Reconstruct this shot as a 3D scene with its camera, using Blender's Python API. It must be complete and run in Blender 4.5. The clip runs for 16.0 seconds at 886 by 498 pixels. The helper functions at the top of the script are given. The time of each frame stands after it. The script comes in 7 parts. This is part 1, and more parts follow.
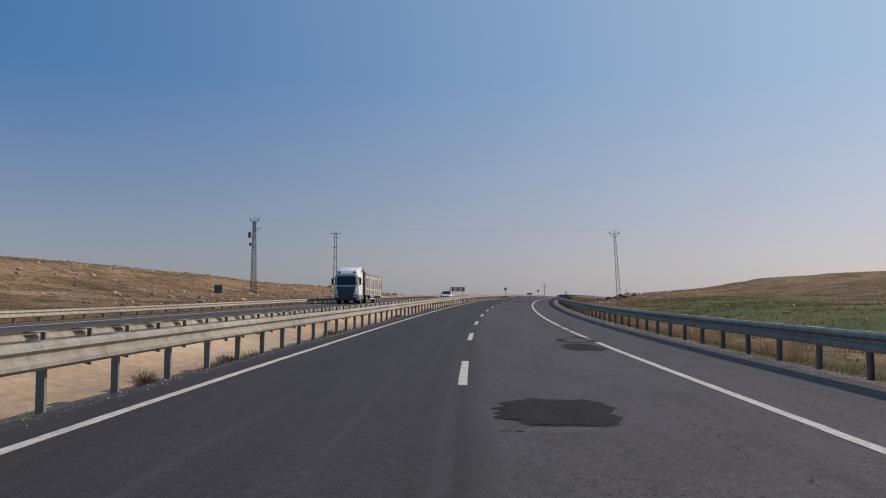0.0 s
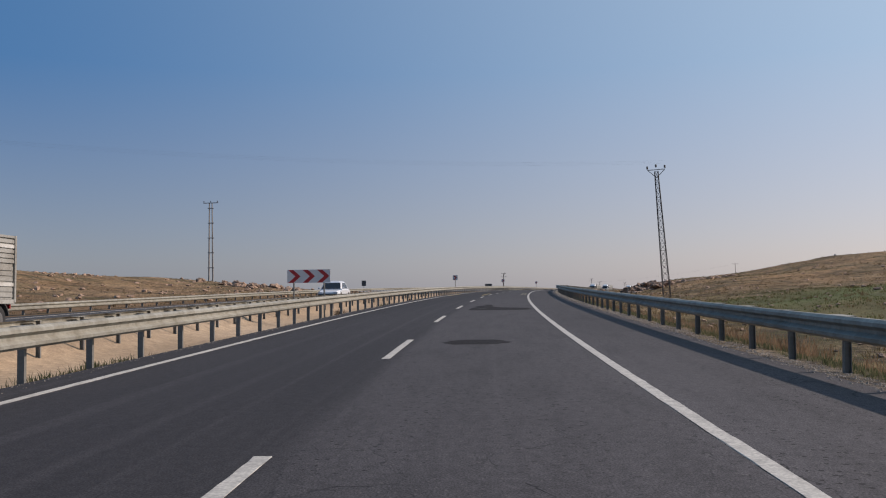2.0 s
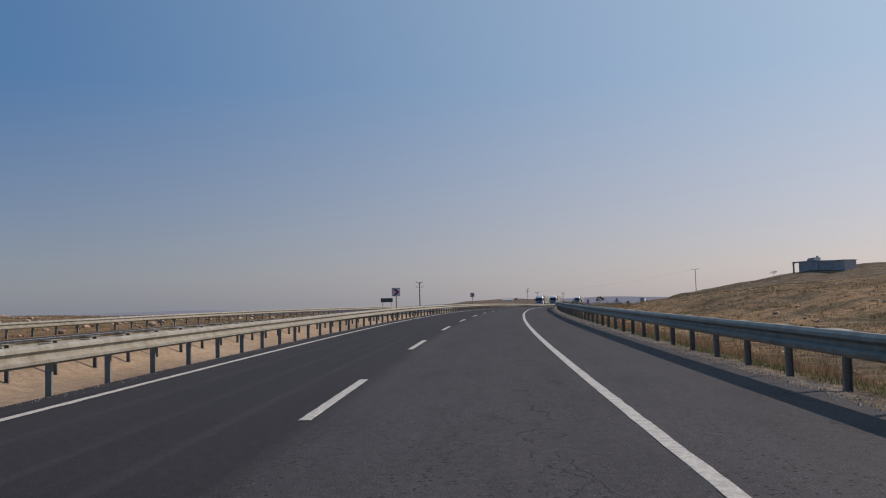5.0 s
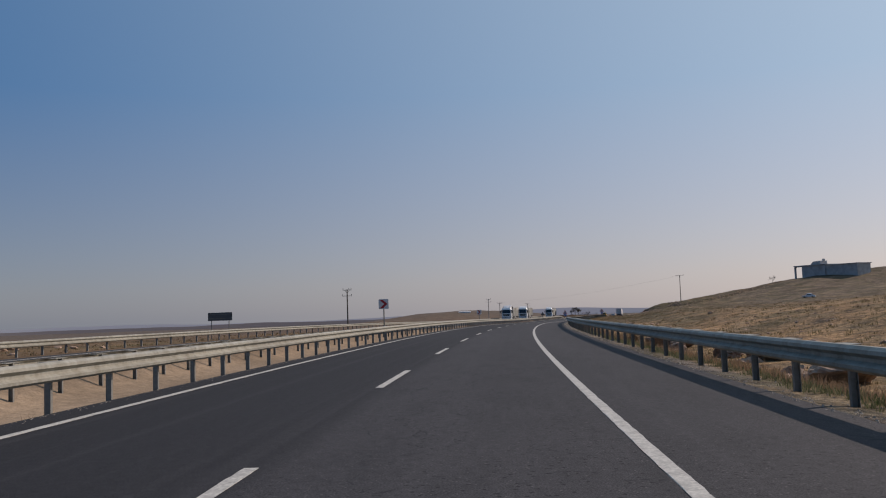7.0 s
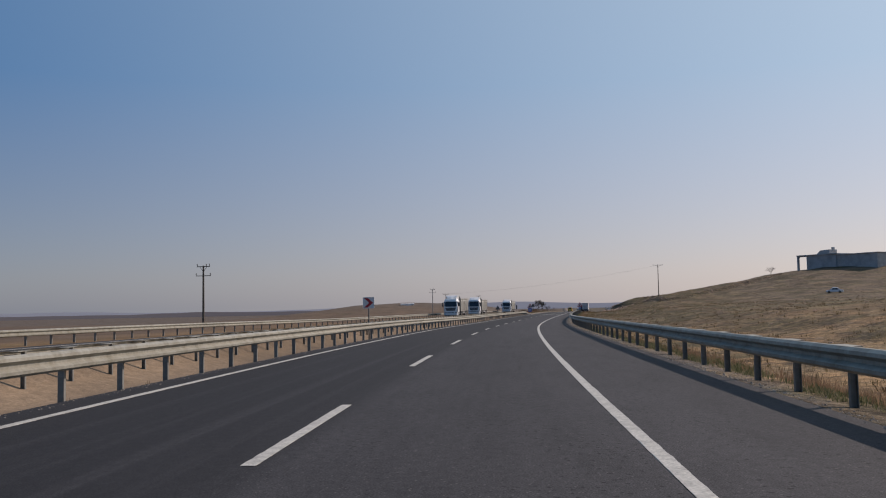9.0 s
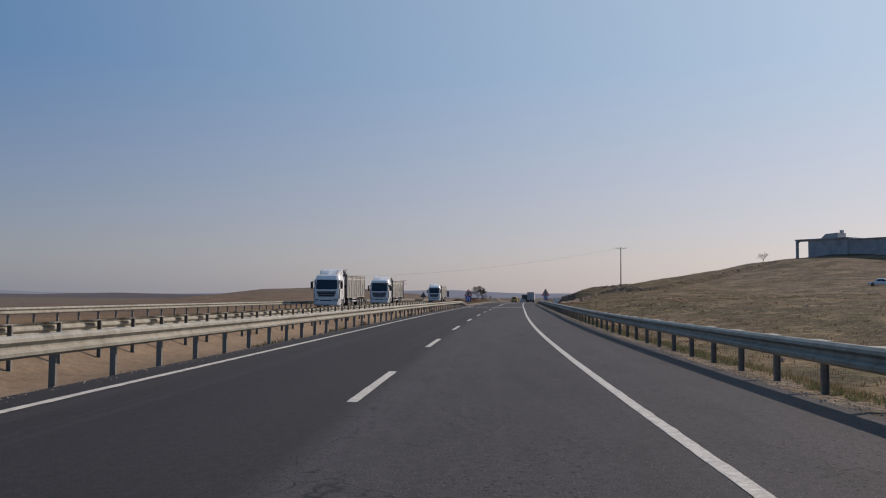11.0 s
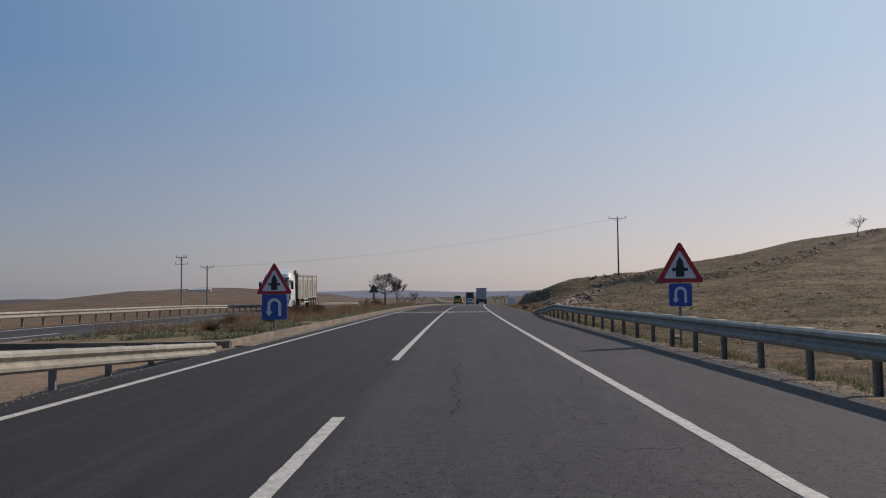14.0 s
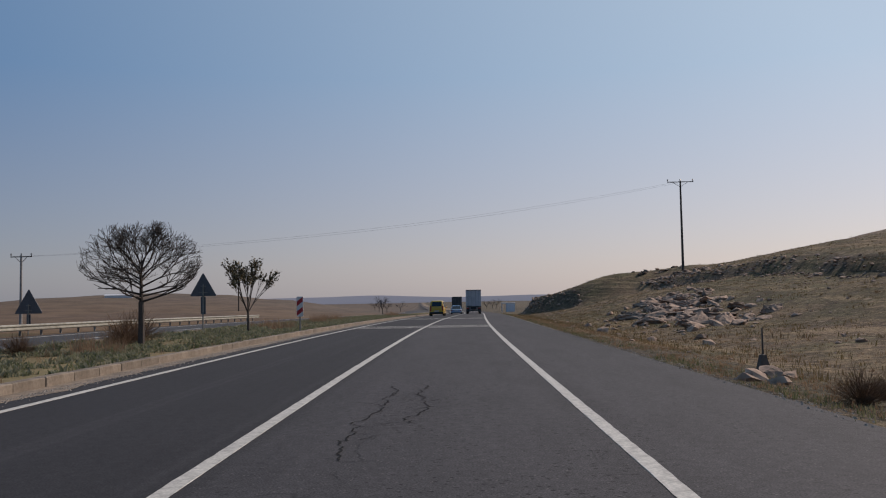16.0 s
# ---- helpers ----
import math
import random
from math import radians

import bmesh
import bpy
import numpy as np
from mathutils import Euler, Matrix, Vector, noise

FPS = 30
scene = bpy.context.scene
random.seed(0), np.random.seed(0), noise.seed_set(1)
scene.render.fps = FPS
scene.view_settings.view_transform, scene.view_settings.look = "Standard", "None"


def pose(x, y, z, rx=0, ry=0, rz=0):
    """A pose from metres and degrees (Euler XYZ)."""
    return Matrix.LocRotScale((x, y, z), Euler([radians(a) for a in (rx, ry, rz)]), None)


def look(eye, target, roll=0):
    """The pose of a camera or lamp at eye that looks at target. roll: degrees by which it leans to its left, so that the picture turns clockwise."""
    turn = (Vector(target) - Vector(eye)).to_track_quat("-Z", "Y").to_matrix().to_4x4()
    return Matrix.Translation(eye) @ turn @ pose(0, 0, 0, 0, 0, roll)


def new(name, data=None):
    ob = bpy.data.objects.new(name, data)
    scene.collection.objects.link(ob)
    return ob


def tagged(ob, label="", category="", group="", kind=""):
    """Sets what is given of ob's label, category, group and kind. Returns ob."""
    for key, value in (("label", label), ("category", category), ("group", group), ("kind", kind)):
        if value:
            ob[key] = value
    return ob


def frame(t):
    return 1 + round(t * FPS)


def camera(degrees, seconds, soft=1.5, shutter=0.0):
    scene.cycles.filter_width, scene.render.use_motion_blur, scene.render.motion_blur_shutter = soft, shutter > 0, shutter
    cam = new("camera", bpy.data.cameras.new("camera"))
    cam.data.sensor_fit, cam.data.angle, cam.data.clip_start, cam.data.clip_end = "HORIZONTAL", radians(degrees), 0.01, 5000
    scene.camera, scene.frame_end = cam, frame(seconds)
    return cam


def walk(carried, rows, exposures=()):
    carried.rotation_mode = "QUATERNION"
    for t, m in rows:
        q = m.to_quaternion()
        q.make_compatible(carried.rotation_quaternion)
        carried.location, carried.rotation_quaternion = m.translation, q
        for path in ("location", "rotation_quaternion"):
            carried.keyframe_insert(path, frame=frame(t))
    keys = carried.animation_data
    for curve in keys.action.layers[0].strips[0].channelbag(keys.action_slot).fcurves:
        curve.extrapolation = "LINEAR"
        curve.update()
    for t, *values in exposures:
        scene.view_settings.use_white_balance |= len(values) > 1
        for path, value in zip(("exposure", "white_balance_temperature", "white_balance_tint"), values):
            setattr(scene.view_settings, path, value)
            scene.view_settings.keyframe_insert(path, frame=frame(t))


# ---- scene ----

# ------------------------------------------------------------------ alignment of the road
ROAD_STEP = 40.0
ROAD_FROM = -28.0
BEND = [1.009, 1.021, 1.036, 1.025, 0.850, 0.864, 1.100, 0.854, 1.052, 0.828, 0.973, 0.645, -0.057, 0.139, 0.279, 0.569, 0.198, -0.160, -0.338, -0.386, -0.356, -0.290, -0.211, -0.133, -0.062, 0.004, 0.000]  # per mille per metre
GRADE = [0.720, 0.325, 1.153, 1.221, 0.985, 0.470, 0.244, -0.323, -0.561, -0.946, -1.291, -0.556, -0.641, -0.645, -0.611, -1.047, -1.539, -1.846, -1.832, -1.656, -1.458, -1.302, -1.203, -1.152, -1.131, -1.127, -1.128]  # per cent
_knots = np.array([-200.0] + [ROAD_FROM + ROAD_STEP * i for i in range(27)] + [1300.0, 4600.0])
SG = np.arange(-200.0, 4600.0, 1.0)
_k = np.interp(SG, _knots, [BEND[0]] + BEND + [0.0, 0.0]) * 1e-3
_g = np.interp(SG, _knots, [GRADE[0]] + GRADE + [-1.2, 0.0]) * 1e-2
_i0 = int(np.argmin(np.abs(SG)))


def _run(a):
    out = np.concatenate([[0.0], np.cumsum((a[1:] + a[:-1]) / 2)])
    return out - out[_i0]


HEAD = _run(_k)
RX, RY, RZ = _run(np.sin(HEAD)), _run(np.cos(HEAD)), _run(_g)


def head_at(s):
    return float(np.interp(s, SG, HEAD))


def on_road(s, lat, dz=0.0):
    """The place at distance s along the road, lat metres right of the lane line, dz above the surface."""
    h = head_at(s)
    return Vector((float(np.interp(s, SG, RX)) + lat * math.cos(h), float(np.interp(s, SG, RY)) - lat * math.sin(h),
                   float(np.interp(s, SG, RZ)) + dz))


def along(s, lat, dz=0.0, turn=0.0, tilt=True):
    """A pose whose y axis runs along the road and whose x axis points right."""
    g = math.atan(float(np.interp(s, SG, _g))) if tilt else 0.0
    return Matrix.Translation(on_road(s, lat, dz)) @ Euler((g, 0, -head_at(s) + radians(turn)), "XYZ").to_matrix().to_4x4()


# ------------------------------------------------------------------ camera and its way
EYE = 1.25
cam = camera(55.2, 16.0, soft=1.1)
DRIVE = [  # seconds, metres along, metres right of the lane line, yaw, pitch, roll
    (0, -4.03, 0.05, 1.24, 3.38, 0.25),
    (0.5, 13.26, 0.62, 1.91, 3.24, -0.26),
    (1, 30.91, 1.13, 2.80, 2.98, -0.44),
    (1.5, 48.63, 1.43, 2.40, 2.82, -0.71),
    (2, 66.07, 1.57, 2.16, 2.83, -0.83),
    (2.5, 83.21, 1.80, 2.30, 2.85, -1.53),
    (3, 99.98, 1.96, 2.46, 2.80, -1.73),
    (3.5, 116.83, 1.95, 2.52, 2.86, -1.77),
    (4, 133.59, 1.94, 2.26, 3.02, -1.89),
    (6.5, 216.30, 1.99, 3.05, 4.21, -1.55),
    (7, 232.91, 2.09, 3.10, 4.25, -1.97),
    (7.5, 249.58, 2.19, 2.95, 4.15, -1.83),
    (8, 266.30, 2.19, 2.66, 4.00, -1.47),
    (8.5, 283.49, 2.14, 3.02, 3.87, -1.06),
    (9, 300.71, 2.07, 3.48, 3.66, -1.06),
    (9.5, 318.01, 1.92, 3.40, 3.18, -0.26),
    (12, 403.29, 1.38, 2.29, 2.77, -0.67),
    (12.5, 420.35, 1.27, 2.15, 2.98, -1.25),
    (13, 437.32, 1.18, 1.73, 2.88, -1.08),
    (13.5, 454.25, 1.17, 1.26, 2.81, -0.75),
    (14, 471.03, 1.25, 0.97, 2.76, -0.69),
    (14.5, 487.64, 1.43, 0.74, 2.82, -0.72),
    (15.2, 510.57, 1.72, 0.62, 2.87, -0.81),
    (15.5, 520.27, 1.83, 0.77, 3.08, -0.90),
    (16, 536.23, 1.97, 0.74, 3.10, -1.06),
]


def eye_pose(s, lat, yaw, pitch, roll):
    p = on_road(s, lat, EYE)
    y, q, r = -head_at(s) + radians(yaw), radians(pitch), radians(roll)
    ahead = Vector((-math.sin(y) * math.cos(q), math.cos(y) * math.cos(q), math.sin(q)))
    return look(p, p + ahead * 2, roll)


walk(cam, [(t, eye_pose(*r)) for t, *r in DRIVE], exposures=[(0.0, 0.33, 6800, 22), (4.0, 0.24, 6800, 22), (7.5, 0.1, 6800, 22), (9.5, 0.2, 6800, 22), (13.0, 0.12, 6800, 22), (16.0, 0.08, 6800, 22)])

# ------------------------------------------------------------------ sky and sun
SUN_HEADING, SUN_HEIGHT = radians(74.5), radians(34.5)
SUN_WAY = Vector((math.sin(SUN_HEADING) * math.cos(SUN_HEIGHT), math.cos(SUN_HEADING) * math.cos(SUN_HEIGHT), math.sin(SUN_HEIGHT)))
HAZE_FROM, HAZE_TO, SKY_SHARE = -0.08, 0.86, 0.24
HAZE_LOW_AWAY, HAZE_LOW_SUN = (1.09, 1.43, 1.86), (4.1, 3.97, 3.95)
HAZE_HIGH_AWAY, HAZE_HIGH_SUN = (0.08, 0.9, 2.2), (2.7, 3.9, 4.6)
world = bpy.data.worlds.new("sky")
scene.world = world
world.use_nodes = True
_wn = world.node_tree
_wn.nodes.clear()
_sky = _wn.nodes.new("ShaderNodeTexSky")
_sky.sky_type, _sky.sun_disc = "NISHITA", False
_sky.sun_elevation, _sky.sun_rotation = SUN_HEIGHT, SUN_HEADING
_sky.air_density, _sky.dust_density, _sky.ozone_density, _sky.altitude = 1.0, 1.02, 2.2, 300.0
_bg = _wn.nodes.new("ShaderNodeBackground")
_bg.inputs["Strength"].default_value = 0.1
_wo = _wn.nodes.new("ShaderNodeOutputWorld")


def _sky_mix(fac, a, b, kind="MIX"):
    x = _wn.nodes.new("ShaderNodeMix")
    x.data_type, x.blend_type = "RGBA", kind
    for socket, v in ((x.inputs["Factor"], fac), (x.inputs["A"], a), (x.inputs["B"], b)):
        if isinstance(v, tuple):
            socket.default_value = (*v, 1)
        elif isinstance(v, float):
            socket.default_value = v
        else:
            _wn.links.new(v, socket)
    return x.outputs["Result"]


def _sky_range(v, lo, hi):
    r = _wn.nodes.new("ShaderNodeMapRange")
    r.inputs["From Min"].default_value, r.inputs["From Max"].default_value = lo, hi
    _wn.links.new(v, r.inputs["Value"])
    return r.outputs["Result"]


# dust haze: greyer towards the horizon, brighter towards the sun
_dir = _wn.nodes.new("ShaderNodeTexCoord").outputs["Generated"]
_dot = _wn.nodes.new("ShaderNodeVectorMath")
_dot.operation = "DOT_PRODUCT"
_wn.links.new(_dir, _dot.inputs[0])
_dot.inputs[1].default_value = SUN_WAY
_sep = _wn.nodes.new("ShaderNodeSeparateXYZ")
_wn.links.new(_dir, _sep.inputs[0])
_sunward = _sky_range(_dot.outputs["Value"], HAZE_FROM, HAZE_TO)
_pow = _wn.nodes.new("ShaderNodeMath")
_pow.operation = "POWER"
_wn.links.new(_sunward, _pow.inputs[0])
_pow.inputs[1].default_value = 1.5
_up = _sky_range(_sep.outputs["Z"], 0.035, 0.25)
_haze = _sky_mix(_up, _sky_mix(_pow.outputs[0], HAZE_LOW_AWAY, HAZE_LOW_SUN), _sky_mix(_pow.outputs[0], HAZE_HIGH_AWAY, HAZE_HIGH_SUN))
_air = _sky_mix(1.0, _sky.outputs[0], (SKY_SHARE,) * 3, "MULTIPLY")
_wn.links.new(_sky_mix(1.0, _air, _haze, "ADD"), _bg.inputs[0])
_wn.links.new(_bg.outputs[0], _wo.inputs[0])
sun = new("sun", bpy.data.lights.new("sun", "SUN"))
sun.data.energy, sun.data.angle, sun.data.color = 3.1, radians(0.55), (1.0, 0.92, 0.8)
sun.matrix_world = look((0, 0, 60), Vector((0, 0, 60)) - SUN_WAY)

# ------------------------------------------------------------------ materials


def material(name, colour, rough=0.7, metal=0.0, grain=0.0, grain_size=40.0, stain=0.0, stain_size=1.5, bump=0.0, bump_size=60.0,
             dark=None, spec=0.5, random_tint=0.0, coat=0.0):
    """A surface with grain, larger stains towards a second colour, and fine relief."""
    m = bpy.data.materials.new(name)
    m.use_nodes = True
    nt = m.node_tree
    b = nt.nodes["Principled BSDF"]
    b.inputs["Roughness"].default_value, b.inputs["Metallic"].default_value = rough, metal
    b.inputs["Specular IOR Level"].default_value = spec
    b.inputs["Coat Weight"].default_value = coat
    tc = nt.nodes.new("ShaderNodeTexCoord")
    col = nt.nodes.new("ShaderNodeRGB")
    col.outputs[0].default_value = (*colour, 1)
    out = col.outputs[0]

    def noise_at(size, detail=4.0):
        n = nt.nodes.new("ShaderNodeTexNoise")
        n.inputs["Scale"].default_value, n.inputs["Detail"].default_value = size, detail
        nt.links.new(tc.outputs["Object"], n.inputs["Vector"])
        return n.outputs["Fac"]

    def mixed(fac, a, c, kind="MIX"):
        x = nt.nodes.new("ShaderNodeMix")
        x.data_type, x.blend_type = "RGBA", kind
        if isinstance(fac, float):
            x.inputs["Factor"].default_value = fac
        else:
            nt.links.new(fac, x.inputs["Factor"])
        for socket, value in ((x.inputs["A"], a), (x.inputs["B"], c)):
            if isinstance(value, tuple):
                socket.default_value = (*value, 1)
            else:
                nt.links.new(value, socket)
        return x.outputs["Result"]

    def stretch(value, lo, hi, a=0.0, c=1.0):
        r = nt.nodes.new("ShaderNodeMapRange")
        r.inputs["From Min"].default_value, r.inputs["From Max"].default_value = lo, hi
        r.inputs["To Min"].default_value, r.inputs["To Max"].default_value = a, c
        nt.links.new(value, r.inputs["Value"])
        return r.outputs["Result"]

    if stain:
        out = mixed(stretch(noise_at(stain_size), 0.42, 0.68, 0.0, stain), out, dark or tuple(c * 0.5 for c in colour))
    if grain:
        g = stretch(noise_at(grain_size, 6.0), 0.3, 0.7, 1 - grain, 1 + grain)
        h = nt.nodes.new("ShaderNodeCombineColor")
        for i in range(3):
            nt.links.new(g, h.inputs[i])
        out = mixed(1.0, out, h.outputs[0], "MULTIPLY")
    if random_tint:
        oi = nt.nodes.new("ShaderNodeObjectInfo")
        g = stretch(oi.outputs["Random"], 0.0, 1.0, 1 - random_tint, 1 + random_tint)
        h = nt.nodes.new("ShaderNodeCombineColor")
        for i in range(3):
            nt.links.new(g, h.inputs[i])
        out = mixed(1.0, out, h.outputs[0], "MULTIPLY")
    nt.links.new(out, b.inputs["Base Color"])
    if bump:
        bp = nt.nodes.new("ShaderNodeBump")
        bp.inputs["Strength"].default_value, bp.inputs["Distance"].default_value = bump, 0.02
        nt.links.new(noise_at(bump_size, 5.0), bp.inputs["Height"])
        nt.links.new(bp.outputs[0], b.inputs["Normal"])
    return m


def asphalt_material(name, base, worn, cracks, split=0.25):
    """Asphalt laid in (metres along, metres across): aggregate, wheel tracks, patches of wear, cracks."""
    m = bpy.data.materials.new(name)
    m.use_nodes = True
    nt = m.node_tree
    b = nt.nodes["Principled BSDF"]
    b.inputs["Roughness"].default_value, b.inputs["Specular IOR Level"].default_value = 0.85, 0.22
    N = lambda kind: nt.nodes.new(kind)
    uv = N("ShaderNodeUVMap")
    uv.uv_map = "road"
    sep = N("ShaderNodeSeparateXYZ")
    nt.links.new(uv.outputs[0], sep.inputs[0])

    def noise_uv(sx, sy, detail=4.0, rough=0.5):
        mp = N("ShaderNodeMapping")
        mp.inputs["Scale"].default_value = (sx, sy, 1)
        nt.links.new(uv.outputs[0], mp.inputs["Vector"])
        n = N("ShaderNodeTexNoise")
        n.inputs["Scale"].default_value, n.inputs["Detail"].default_value, n.inputs["Roughness"].default_value = 1.0, detail, rough
        nt.links.new(mp.outputs[0], n.inputs["Vector"])
        return n.outputs["Fac"], n.outputs["Color"]

    def rng(v, lo, hi, a=0.0, c=1.0):
        r = N("ShaderNodeMapRange")
        for key, val in (("From Min", lo), ("From Max", hi), ("To Min", a), ("To Max", c)):
            r.inputs[key].default_value = val
        nt.links.new(v, r.inputs["Value"])
        return r.outputs["Result"]

    def op(kind, a, c):
        x = N("ShaderNodeMath")
        x.operation = kind
        for i, v in enumerate((a, c)):
            if isinstance(v, (int, float)):
                x.inputs[i].default_value = v
            else:
                nt.links.new(v, x.inputs[i])
        return x.outputs[0]

    def mix(fac, a, c, kind="MIX"):
        x = N("ShaderNodeMix")
        x.data_type, x.blend_type = "RGBA", kind
        nt.links.new(fac, x.inputs["Factor"])
        for socket, v in ((x.inputs["A"], a), (x.inputs["B"], c)):
            if isinstance(v, tuple):
                socket.default_value = (*v, 1)
            else:
                nt.links.new(v, socket)
        return x.outputs["Result"]

    big, _ = noise_uv(0.03, 0.4)
    # the inner lane carries a newer, darker course than the outer lane and shoulder
    wob, _ = noise_uv(0.25, 0.3, 2.0)
    lane = rng(op("ADD", sep.outputs["Y"], op("MULTIPLY", wob, 0.25)), split - 0.12, split + 0.2)
    old = mix(rng(big, 0.35, 0.7), tuple(c * 0.88 for c in worn), tuple(c * 1.16 for c in worn))
    fresh = mix(rng(big, 0.35, 0.7), tuple(c * 0.86 for c in base), tuple(c * 1.15 for c in base))
    col = mix(lane, fresh, old)
    mid, _ = noise_uv(0.5, 1.6, 5.0)
    col = mix(rng(mid, 0.45, 0.8, 0.0, 0.45), col, tuple(c * 0.7 for c in base))
    streak, _ = noise_uv(0.012, 3.2, 3.0)
    col = mix(rng(streak, 0.52, 0.75, 0.0, 0.4), col, tuple(c * 1.25 for c in worn))
    # older and newer courses along the way
    course = op("ADD", op("ADD", 1.3, op("MULTIPLY", rng(sep.outputs["X"], 70.0, 200.0), -0.44)), op("MULTIPLY", rng(sep.outputs["X"], 330.0, 430.0), 0.1))
    cc = N("ShaderNodeCombineColor")
    for i in range(3):
        nt.links.new(course, cc.inputs[i])
    one = N("ShaderNodeValue")
    one.outputs[0].default_value = 1.0
    col = mix(one.outputs[0], col, cc.outputs[0], "MULTIPLY")
    agg, _ = noise_uv(60.0, 60.0, 3.0, 0.7)
    clump, _ = noise_uv(9.0, 9.0, 5.0, 0.7)
    g = op("MULTIPLY", rng(agg, 0.32, 0.68, 0.35, 1.65), rng(clump, 0.32, 0.68, 0.75, 1.25))
    gc = N("ShaderNodeCombineColor")
    for i in range(3):
        nt.links.new(g, gc.inputs[i])
    col = mix(one.outputs[0], col, gc.outputs[0], "MULTIPLY")
    chips = N("ShaderNodeTexVoronoi")
    chips.inputs["Scale"].default_value = 26.0
    nt.links.new(uv.outputs[0], chips.inputs["Vector"])
    pick = N("ShaderNodeSeparateColor")
    nt.links.new(chips.outputs["Color"], pick.inputs[0])
    chip = op("MULTIPLY", rng(chips.outputs["Distance"], 0.16, 0.26, 1.0, 0.0), rng(pick.outputs[0], 0.72, 0.8))
    col = mix(op("MULTIPLY", chip, rng(lane, 0.0, 1.0, 0.15, 0.8)), col, (0.13, 0.12, 0.112))
    pits = N("ShaderNodeTexVoronoi")
    pits.voronoi_dimensions = "2D"
    pits.inputs["Scale"].default_value = 9.0
    nt.links.new(uv.outputs[0], pits.inputs["Vector"])
    pick2 = N("ShaderNodeSeparateColor")
    nt.links.new(pits.outputs["Color"], pick2.inputs[0])
    ragged, _ = noise_uv(30.0, 30.0, 3.0)
    rot, _ = noise_uv(0.22, 0.9, 4.0)
    pit = op("MULTIPLY", rng(op("ADD", pits.outputs["Distance"], op("MULTIPLY", ragged, 0.5)), 0.36, 0.44, 1.0, 0.0), rng(pick2.outputs[0], 0.55, 0.6))
    pit = op("MULTIPLY", op("MULTIPLY", pit, rng(rot, 0.4, 0.55, 0.12, 1.0)), rng(lane, 0.0, 1.0, 0.12, 1.0))
    col = mix(op("MULTIPLY", pit, 0.9), col, (0.008, 0.008, 0.008))
    # pale chips
    vor = N("ShaderNodeTexVoronoi")
    vor.feature = "DISTANCE_TO_EDGE"
    warp, wcol = noise_uv(1.3, 1.3, 4.0)
    mp = N("ShaderNodeMapping")
    mp.inputs["Scale"].default_value = (0.75, 1.5, 1)
    nt.links.new(uv.outputs[0], mp.inputs["Vector"])
    add = N("ShaderNodeVectorMath")
    add.operation = "ADD"
    nt.links.new(mp.outputs[0], add.inputs[0])
    nt.links.new(wcol, add.inputs[1])
    nt.links.new(add.outputs[0], vor.inputs["Vector"])
    vor.inputs["Scale"].default_value = 1.0
    line = rng(vor.outputs["Distance"], 0.0, 0.02, 1.0, 0.0)
    where, _ = noise_uv(0.05, 0.6, 3.0)
    fine, _ = noise_uv(2.2, 2.2, 3.0)
    crack = op("MULTIPLY", op("MULTIPLY", line, rng(where, 0.5, 0.6)), rng(fine, 0.42, 0.55))
    crack = op("MULTIPLY", op("MULTIPLY", crack, cracks), rng(lane, 0.0, 1.0, 0.12, 1.0))
    col = mix(crack, col, (0.012, 0.012, 0.013))
    nt.links.new(col, b.inputs["Base Color"])
    bp = N("ShaderNodeBump")
    bp.inputs["Strength"].default_value, bp.inputs["Distance"].default_value = 0.35, 0.006
    nt.links.new(op("SUBTRACT", agg, op("ADD", crack, pit)), bp.inputs["Height"])
    nt.links.new(bp.outputs[0], b.inputs["Normal"])
    return m


